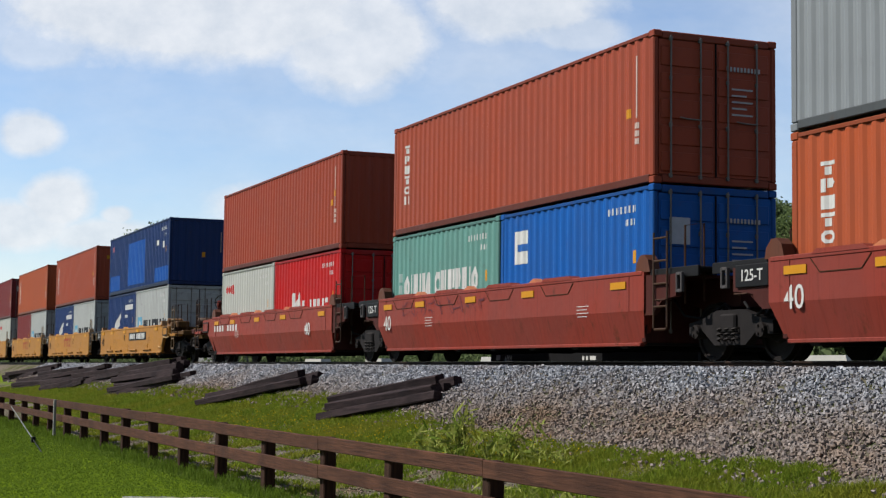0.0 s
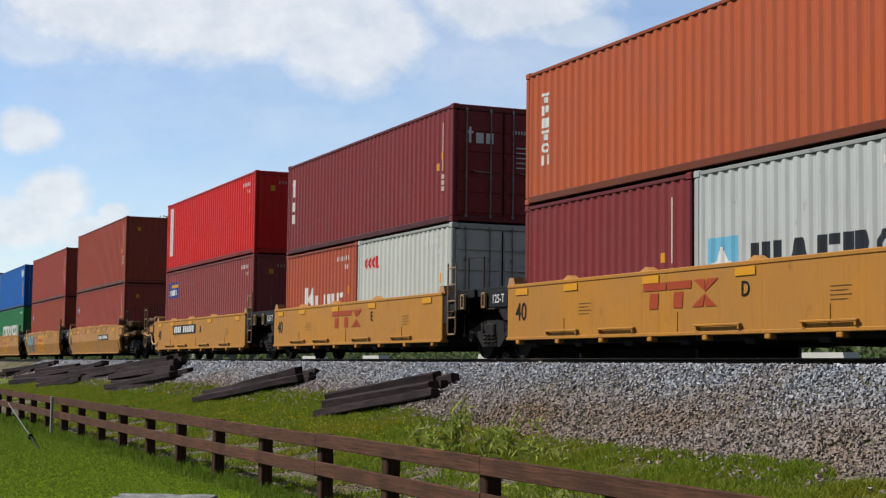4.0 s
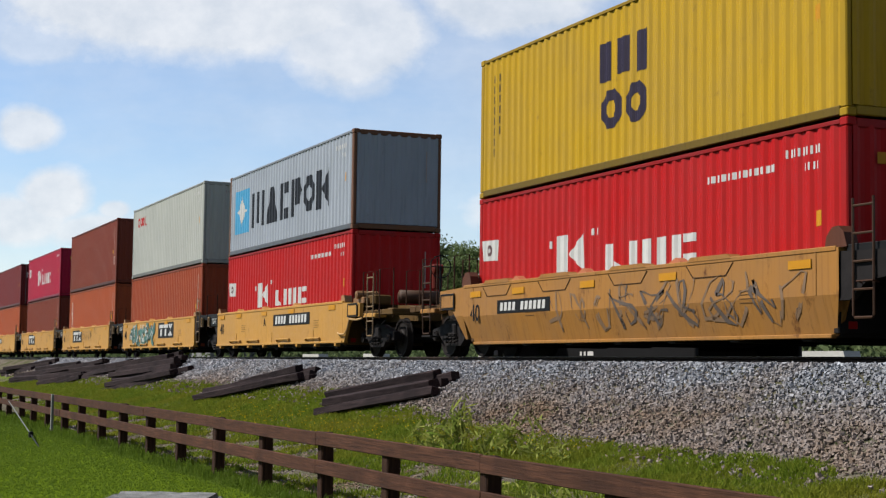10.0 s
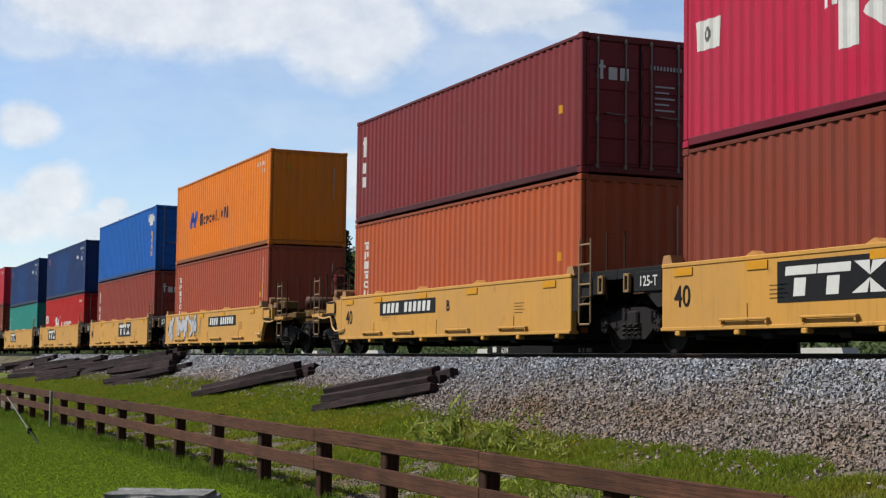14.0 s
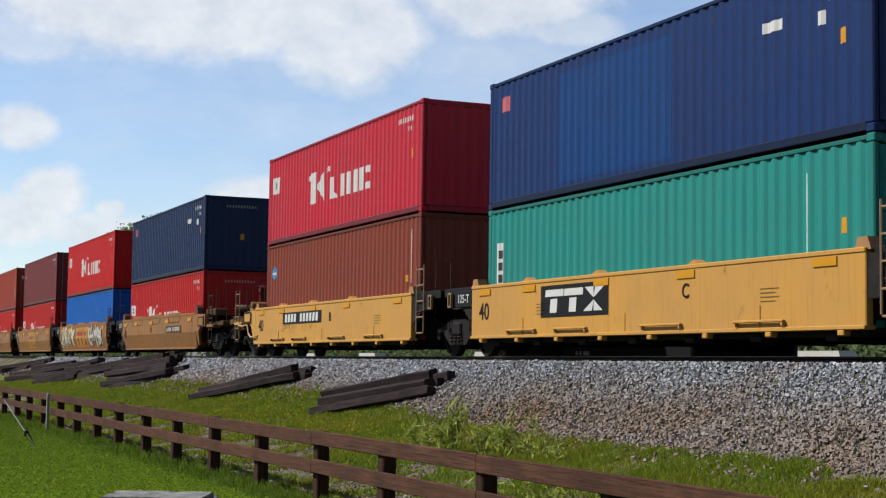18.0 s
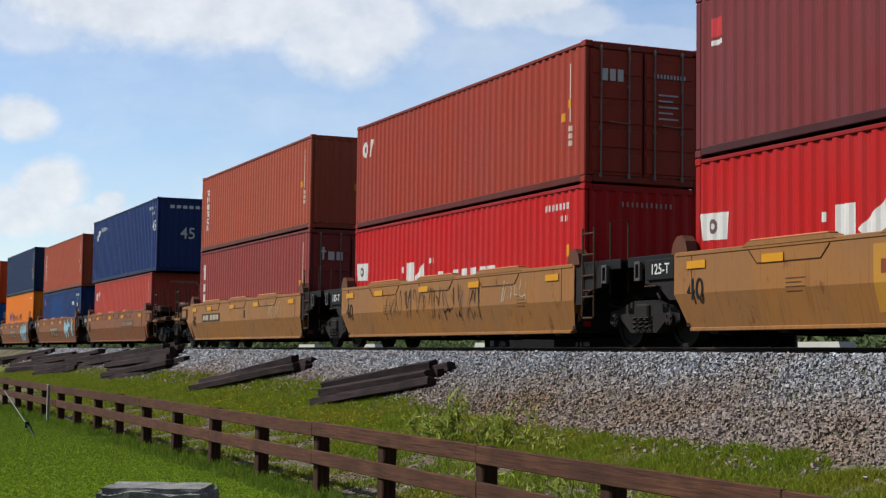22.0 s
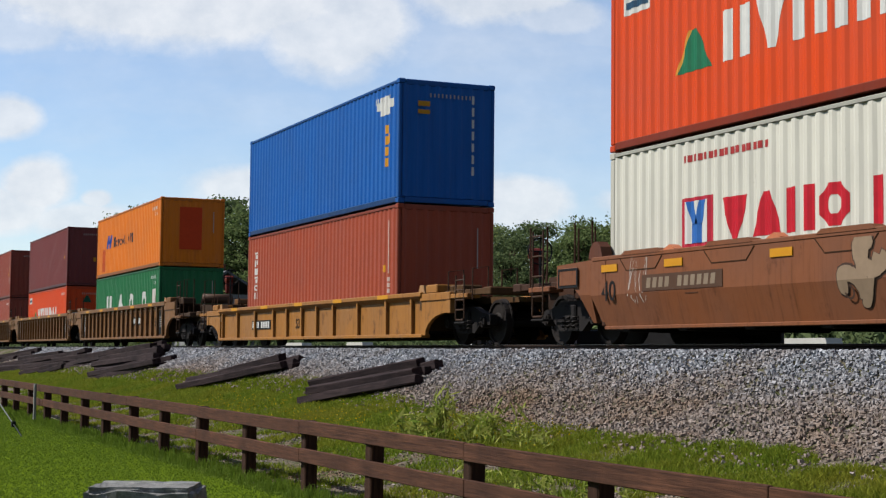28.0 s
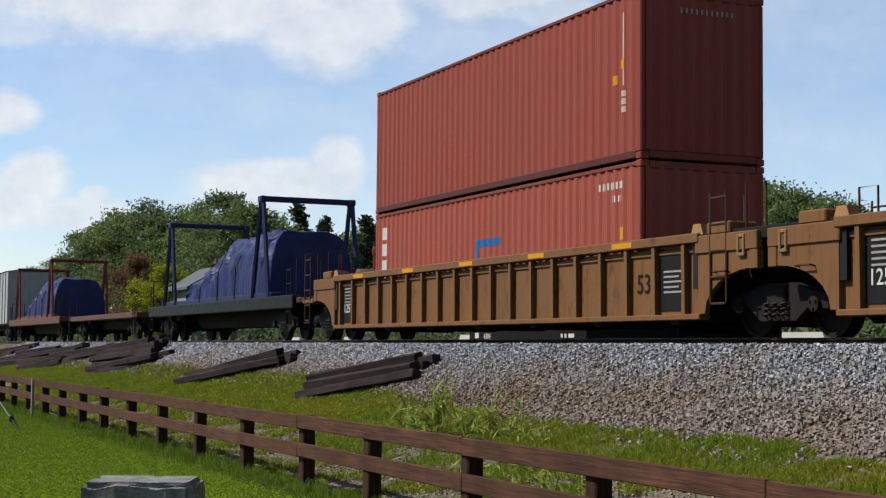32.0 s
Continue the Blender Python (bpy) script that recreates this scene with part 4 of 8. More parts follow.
# centre at the clip's middle, upper container, lower containers (far one first); each: length, height, colour, marks, doors lead, wear
C40, C20, C45 = 12.192, 6.058, 13.716
UNITS = [
    (287.95, (C40, STD, DGRAY, "plain", 0, 0.4), [(C40, HC, TRI, "triton", 0, 0.2)]),
    (271.93, (C40, STD, TRI2, "triton", 1, 0.3), [(C20, STD, TEAL, "china", 0, 0.5), (C20, STD, BLUE, "bluelogo", 1, 0.4)]),
    (255.94, (C40, STD, (158, 72, 52), "plain", 0, 0.2), [(C20, STD, LGRAY, "oocl20", 0, 0.2), (C20, STD, KRED, "k20", 1, 0.2)]),
    (235.65, (C40, STD, NAVY, "patched", 0, 0.5), [(C20, STD, NAVY, "wings", 0, 0.3), (C20, STD, OFFW, "maersk20", 1, 0.6)]),
    (219.94, (C40, STD, TRI2, "triton", 0, 0.2), [(C20, STD, NAVY, "wings", 0, 0.3), (C20, STD, OFFW, "maersk20", 1, 0.5)]),
    (204.43, (C40, STD, TRI, "triton", 0, 0.2), [(C20, STD, MAROON, "plain", 0, 0.2), (C20, STD, OFFW, "maersk20", 1, 0.4)]),
    (188.64, (C40, STD, MAROON, "tex", 1, 0.2), [(C20, STD, TRI2, "k20", 0, 0.2), (C20, STD, LGRAY, "oocl20", 1, 0.2)]),
    (173.01, (C40, STD, BRED, "redpanel", 0, 0.1), [(C40, HC, (136, 64, 64), "beacon", 0, 0.25)]),
    (152.80, (C40, HC, BROWN, "plain", 0, 0.2), [(C40, HC, (148, 66, 56), "brownlogo", 0, 0.2)]),
    (137.06, (C40, STD, (150, 64, 54), "plain", 0, 0.2), [(C40, HC, BROWN, "brownlogo", 0, 0.25)]),
    (121.30, (C40, STD, BLUE, "blue", 1, 0.2), [(C40, HC, GRN, "evergreen", 0, 0.2)]),
    (105.62, (C40, HC, WHT, "plain", 0, 0.9), [(C40, HC, (138, 62, 58), "plain", 0, 0.2)]),
    (89.70, (C40, HC, YEL, "msc", 0, 0.35), [(C40, HC, KRED, "klow", 0, 0.2)]),
    (69.58, (C40, STD, GRAY, "maersk", 0, 0.35), [(C40, HC, KRED, "klow", 0, 0.2)]),
    (53.89, (C40, HC, LGRAY, "oocl", 0, 0.25), [(C40, HC, (164, 78, 50), "plain", 0, 0.25)]),
    (38.14, (C40, HC, BROWN2, "plain", 0, 0.15), [(C40, HC, TRI, "triton", 0, 0.2)]),
    (22.52, (C40, STD, MAG, "kline", 0, 0.3), [(C40, HC, BROWN2, "plain", 0, 0.25)]),
    (6.89, (C40, STD, MAROON, "tex", 1, 0.2), [(C40, HC, TRI, "triton", 0, 0.2)]),
    (-13.00, (C40, HC, ORG, "hapag", 0, 0.35), [(C40, HC, TRI2, "triton", 0, 0.25)]),
    (-28.76, (C40, STD, BBLUE, "blue", 1, 0.3), [(C40, HC, (146, 66, 56), "tex", 1, 0.2)]),
    (-44.60, (C40, STD, NAVY, "navy", 0, 0.4), [(C40, STD, RED, "klow", 1, 0.2)]),
    (-60.15, (C40, STD, NAVY, "navy", 0, 0.35), [(C40, STD, DTEAL, "china", 1, 0.2)]),
    (-75.98, (C40, STD, (192, 52, 66), "kline", 0, 0.3), [(C40, HC, BROWN2, "brownlogo", 0, 0.25)]),
    (-95.82, (C40, STD, NAVYD, "navy", 0, 0.3), [(C40, STD, RED, "klow", 0, 0.2)]),
    (-111.90, (C40, STD, BRED, "kline", 0, 0.15), [(C40, STD, BBLUE, "plain", 1, 0.2)]),
    (-127.79, (C40, STD, (118, 52, 54), "tal", 1, 0.25), [(C40, STD, RED, "klow", 1, 0.2)]),
    (-143.65, (C40, STD, (158, 62, 46), "cai", 1, 0.3), [(C40, STD, KRED, "klow", 0, 0.2)]),
    (-159.55, (C40, STD, TRI2, "triton", 0, 0.35), [(C40, HC, (140, 62, 58), "tex", 1, 0.25)]),
    (-179.55, (C45, HC, (26, 48, 102), "cronos", 0, 0.2), [(C40, STD, (178, 72, 62), "cai", 0, 0.25)]),
    (-195.44, (C40, STD, TRI2, "triton", 0, 0.25), [(C40, STD, NAVY, "navy", 0, 0.4)]),
    (-211.42, (C40, STD, NAVYD, "plain", 0, 0.25), [(C40, HC, ORG, "hapag_low", 0, 0.3)]),
    (-227.48, (C40, HC, HRED, "hyundai", 0, 0.2), [(C20, STD, TEAL, "china", 0, 0.4), (C20, STD, BLUE, "bluelogo", 1, 0.3)]),
    (-242.72, (C40, HC, HRED, "hyundai", 0, 0.25), [(C40, HC, CRM, "yangming", 0, 0.2)]),
    (-264.71, (C40, HC, BLUE, "blue", 0, 0.25), [(C40, HC, TRI2, "triton", 0, 0.25)]),
    (-288.56, (C40, STD, ORG, "hapag", 0, 0.35), [(C40, STD, GRN, "uasc", 0, 0.25)]),
    (-308.40, (C40, HC, (120, 58, 58), "plain", 0, 0.2), [(C40, STD, HRED, "hyundai_low", 0, 0.2)]),
    (-328.15, (C40, HC, (148, 72, 60), "plain", 0, 0.2), [(C40, STD, (160, 82, 68), "square", 0, 0.3)]),
]
BASE_Z = 0.36
CARGO = []          # (thing, centre, height): everything that rides


def load_train():
    for i, (xc, upper, lowers) in enumerate(UNITS):
        for j, (L, H, rgb, kind, doors, wear) in enumerate(lowers):
            x = xc + (0 if len(lowers) == 1 else (-3.06 if j == 0 else 3.06))
            place_container(i, x, BASE_Z, L, H, rgb, kind, doors, wear, "in well car", j)
        place_container(i, xc, BASE_Z + lowers[0][1] + 0.012, *upper, "stacked on top", 0)


def place_container(i, x, z, L, H, rgb, kind, doors, wear, where, j):
    name = SAYS.get(rgb)
    if name is None:
        r, g, b = rgb
        name = "navy blue" if b > r else ("brownish red" if r > 150 else "dark maroon brown")
    size = {C20: "short ", C40: "", C45: "extra-long "}[L]
    sign = SIGNS.get(kind)
    label = f"{size}{name} container" + (f" with {sign}" if sign else (" with doors" if doors else " of ribbed steel")) + ", " + where
    t = container("shipping_container", L, H, rgb, label, bool(doors), wear, marks=marks_for(kind, L, H, bool(doors), i),
                  frame_rgb=(120, 84, 62) if kind == "maersk" or wear > 0.8 else None)
    if kind == "cronos":
        number_text("size_number", "45", 0.62, WHITE, t, facing_end(L / 2 + 0.002, 0.0, H * 0.45), "white painted number 45")
        number_text("size_number", "45", 0.6, WHITE, t, stand(L / 2 - 0.5, -W2 - 0.004, H * 0.55), "white painted number 45")
    CARGO.append((t, x, TRACK_Y, z))


load_train()


# ---------------------------------------------------------------- railcars
NOKL, YEL_A, YEL_B, YEL_O, TAN, BRN, RIB, RIB_G = (146, 62, 50), (178, 124, 56), (204, 154, 82), (176, 126, 68), (154, 108, 64), (132, 82, 54), (126, 88, 54), (166, 114, 58)
FACE = 1.495          # half the width of a well


def well_side(style, half, mat_key):
    """One long side of a well, on the camera's side of the car (y < 0)."""
    g = Geo()
    if style == "smooth":
        prof = [(-FACE, 1.45), (-FACE, 0.82), (-FACE + 0.14, 0.30), (-FACE + 0.17, 0.27), (-FACE + 0.24, 0.27), (-FACE + 0.2, 0.80), (-FACE + 0.22, 1.36), (-FACE + 0.26, 1.45)]
        cut = [0, 0, 0.22, 0.26, 0.26, 0, 0, 0]
        g.prism_x(prof, 0, 0, [-half + c for c in cut], [half - c for c in cut])
        g.box(-half + 0.05, half - 0.05, -FACE - 0.012, -FACE + 0.02, 1.40, 1.47, 0.01)
        g.box(-half + 0.3, half - 0.3, -FACE + 0.10, -FACE + 0.2, 0.24, 0.30, 0.01)
        for s in (-1, 1):
            g.box(s * (half - 0.5) - 0.015, s * (half - 0.5) + 0.015, -FACE - 0.01, -FACE + 0.02, 0.83, 1.4)
    elif style == "flat":
        g.box(-half, half, -FACE, -FACE + 0.12, 0.36, 1.38, 0.012)
        g.box(-half, half, -FACE - 0.015, -FACE + 0.2, 1.34, 1.41, 0.012)
        g.box(-half, half, -FACE - 0.03, -FACE + 0.16, 0.34, 0.40, 0.01)
        for s in (-1, 0, 1):
            g.box(s * half * 0.62 - 0.02, s * half * 0.62 + 0.02, -FACE - 0.012, -FACE, 0.42, 0.72)
    elif style == "low":
        g.box(-half, half, -FACE + 0.08, -FACE + 0.14, 0.2, 1.0)
        g.box(-half, half, -FACE - 0.04, -FACE + 0.2, 1.03, 1.13, 0.015)
        g.box(-half, half, -FACE - 0.01, -FACE + 0.2, 0.15, 0.23, 0.012)
        g.prism_x([(-FACE - 0.04, 1.03), (-FACE + 0.08, 0.94), (-FACE + 0.1, 1.03)], -half, half)
    else:
        g.box(-half, half, -FACE + 0.10, -FACE + 0.16, 0.33, 1.4)
        g.box(-half, half, -FACE - 0.03, -FACE + 0.2, 1.43, 1.58, 0.015)
        g.box(-half, half, -FACE, -FACE + 0.2, 0.27, 0.36, 0.012)
        g.box(-half, half, -FACE + 0.07, -FACE + 0.11, 1.30, 1.36)
    return g


def mirrored(me):
    """The same mesh mirrored along x."""
    out = bpy.data.meshes.new(me.name)
    vs = [(-v.co.x, v.co.y, v.co.z) for v in me.vertices]
    out.from_pydata(vs, [], [tuple(reversed(p.vertices)) for p in me.polygons])
    out.materials.append(me.materials[0])
    return out


def ladder(parent, at, z0, z1, w=0.42, n=5, r=0.016, mat=None, label=""):
    """A ladder: one bent stirrup for both stiles, and its rungs."""
    stiles = cached(("stiles", z0, z1, w, r, mat.name), lambda: Geo().tube([(-w / 2, 0, z1), (-w / 2, 0, z0 + 0.03), (-w / 2 + 0.03, 0, z0), (w / 2 - 0.03, 0, z0), (w / 2, 0, z0 + 0.03), (w / 2, 0, z1)], r).mesh("ladder", mat))
    rung = cached(("rung", w, r, mat.name), lambda: Geo().tube([(-w / 2, 0, 0), (w / 2, 0, 0)], r * 0.9).mesh("rung", mat))
    lad = part("ladder", stiles, mat, parent, label, at=at)
    for k in range(1, n):
        part("rung", rung, mat, lad, at=pose(0, 0, z0 + k * (z1 - z0 - 0.1) / (n - 1)))
    return lad


WHEEL_R = 0.46
SPINNERS = []        # (wheelset, X of its car at the middle of the clip + local x)


def truck(parent, x, xc, dark):
    """A two-axle bogie: side frames with springs and bearings, bolster, wheelsets."""
    def frame_geo():
        g = Geo()
        for y in (-1.02,):
            prof = [(-1.15, 0.40), (-1.15, 0.60), (-0.75, 0.66), (-0.35, 0.78), (0.35, 0.78), (0.75, 0.66), (1.15, 0.60), (1.15, 0.40), (0.95, 0.40), (0.8, 0.5),
                    (0.42, 0.24), (-0.42, 0.24), (-0.8, 0.5), (-0.95, 0.40)]
            g.prism_y(prof, y - 0.075, y + 0.075)
        return g.mesh("truck_frame", dark)
    fr = part("truck_frame", cached(("truckframe",), frame_geo), dark, parent, "grimy dark steel bogie frame", at=pose(x, 0, 0))
    part("side_frame", MESHES[("truckframe",)], dark, fr, at=HALF_TURN)
    part("bolster", cached(("bolster",), lambda: Geo().box(-0.22, 0.22, -1.15, 1.15, 0.42, 0.72, 0.03).mesh("bolster", STEEL_DARK)), dark, fr)

    def spring_geo():
        g = Geo()
        for dx in (-0.2, 0, 0.2):
            pts = [(dx + 0.075 * math.cos(a * 0.9), -1.1 + 0.075 * math.sin(a * 0.9), 0.27 + 0.011 * a) for a in range(22)]
            g.tube(pts, 0.018, 5)
        return g.mesh("spring_set", WHEEL_STEEL)
    part("spring_set", cached(("springs",), spring_geo), dark, fr)
    for dx in (-0.89, 0.89):
        def wheel_geo():
            g = Geo()
            for s in (-1, 1):
                y = s * 0.76
                g.disc_y(0, 0, [(y - s * 0.085, WHEEL_R + 0.025), (y - s * 0.055, WHEEL_R + 0.02), (y - s * 0.05, WHEEL_R), (y + s * 0.055, WHEEL_R - 0.005), (y + s * 0.055, WHEEL_R - 0.06),
                                (y + s * 0.02, WHEEL_R - 0.075), (y + s * 0.035, 0.2), (y + s * 0.075, 0.17), (y + s * 0.075, 0.06)], 28)
                g.disc_y(0, 0, [(s * 1.16, 0.05), (s * 1.155, 0.11), (s * 0.96, 0.12), (s * 0.95, 0.06)], 14)
                for k in range(3):
                    a = k * 2.0944
                    g.box(0.07 * math.cos(a) - 0.018, 0.07 * math.cos(a) + 0.018, s * 1.15, s * 1.18, 0.07 * math.sin(a) - 0.018, 0.07 * math.sin(a) + 0.018)
            g.disc_y(0, 0, [(-0.95, 0.09), (0.95, 0.09)], 12)
            return g.mesh("wheelset", WHEEL_STEEL)
        w = part("wheelset", cached(("wheel",), wheel_geo), WHEEL_STEEL, fr, "pair of worn steel wheels on an axle", at=pose(dx, 0, WHEEL_R))
        SPINNERS.append((w, dx, xc + x))
    return fr


def graffiti(seed, x0, x1, z0, z1, n, width, face):
    """Spray-painted ribbons: looping strokes on the side of a car."""
    rnd = random.Random(seed)
    g = Geo()
    for k in range(n):
        cx = x0 + (x1 - x0) * (k + 0.5) / n + rnd.uniform(-0.1, 0.1)
        w = (x1 - x0) / n * rnd.uniform(0.45, 0.75)
        pts = []
        ph = [rnd.uniform(0, 6.28) for _ in range(4)]
        fx, fz = rnd.choice((0.8, 1.2, 1.7)), rnd.choice((1.1, 1.6, 2.3))
        for i in range(15):
            s = i / 14
            pts.append((cx + w * (0.45 * math.sin(6.28 * fx * s + ph[0]) + 0.3 * math.sin(14 * s + ph[1]) + (s - 0.5) * 0.6),
                        (z0 + z1) / 2 + (z1 - z0) * (0.36 * math.sin(6.28 * fz * s + ph[2]) + 0.16 * math.sin(17 * s + ph[3]))))
        vs = []
        for i, (x, z) in enumerate(pts):
            dx, dz = pts[min(i + 1, 14)][0] - pts[max(i - 1, 0)][0], pts[min(i + 1, 14)][1] - pts[max(i - 1, 0)][1]
            d = math.hypot(dx, dz) or 1
            t = width * 0.75 * (0.6 + 0.4 * math.sin(i * 0.9))
            for s in (-1, 1):
                zz = min(max(z + s * t * dx / d, z0), z1)
                vs.append((x - s * t * dz / d, face(zz) - 0.003 - 0.0004 * k, zz))
        g.add(vs, [(2 * i, 2 * i + 2, 2 * i + 3, 2 * i + 1) for i in range(14)])
    return g


FOLD_Z = 0.82


def on_side(polys, face, lift):
    """Paint of any outline on a car's side, parted at the fold."""
    g = Geo()
    for k, poly in enumerate(polys):
        for c in (clipped(poly, 1, FOLD_Z, 1), clipped(poly, 1, FOLD_Z, -1)):
            if c:
                g.add([(x, face(z - 1e-5 if max(q[1] for q in c) <= FOLD_Z + 1e-6 else z + 1e-5) - lift - 3e-5 * k, z) for x, z in c], [tuple(range(len(c)))])
    return g


def puffy(seed, x0, x1, z0, z1, n, grow):
    """Thick curling strokes of a large spray-painted piece, as quads with round joints; grow widens them for the outline."""
    rnd = random.Random(seed)
    out = []
    w = (x1 - x0) / n
    for k in range(n):
        for q in range(4):
            x = x0 + w * (k + rnd.uniform(0.2, 0.8))
            z = z1 - rnd.uniform(0.08, 0.22) if q % 2 else z0 + rnd.uniform(0.08, 0.3)
            a = (-1 if q % 2 else 1) * rnd.uniform(0.9, 2.2)
            turn, step, r = rnd.uniform(-0.42, 0.42), (z1 - z0) * rnd.uniform(0.1, 0.15), rnd.uniform(0.06, 0.11) + grow
            for m in range(8):
                nx, nz = min(max(x + step * math.cos(a), x0 + 0.03), x1 - 0.03), min(max(z + step * math.sin(a), z0 + 0.05), z1 - 0.05)
                d = math.hypot(nx - x, nz - z)
                if d > 0.01:
                    ux, uz = -(nz - z) / d * r, (nx - x) / d * r
                    out.append([(x - ux, z - uz), (nx - ux, nz - uz), (nx + ux, nz + uz), (x + ux, z + uz)])
                out.append([(nx + r * math.cos(0.785 * e), nz + r * math.sin(0.785 * e)) for e in range(8)])
                x, z, a = nx, nz, a + turn
                r *= rnd.uniform(0.93, 1.05)
    return [[(px, min(max(pz, z0 - 0.02), z1 + 0.02)) for px, pz in p] for p in out]


def inner_lines(seed, x0, x1, z0, z1, n, width):
    """Short curved strokes inside a piece, as quads."""
    rnd = random.Random(seed)
    out = []
    for k in range(n):
        cx, cz = rnd.uniform(x0 + 0.1, x1 - 0.1), rnd.uniform(z0 + 0.15, z1 - 0.15)
        a, turn, step = rnd.uniform(0, 6.28), rnd.choice((-1, 1)) * rnd.uniform(0.3, 0.75), rnd.uniform(0.05, 0.1)
        for q in range(7):
            nx, nz = cx + step * math.cos(a), min(max(cz + step * math.sin(a), z0 + 0.03), z1 - 0.03)
            dx, dz = math.sin(a) * width, -math.cos(a) * width
            out.append([(cx - dx, cz - dz), (nx - dx, nz - dz), (nx + dx, nz + dz), (cx + dx, cz + dz)])
            cx, cz, a = nx, nz, a + turn
    return out


def face_smooth(z):
    return -FACE if z > 0.82 else -FACE + 0.14 * (0.82 - z) / 0.52


def face_flat(z):
    return -FACE


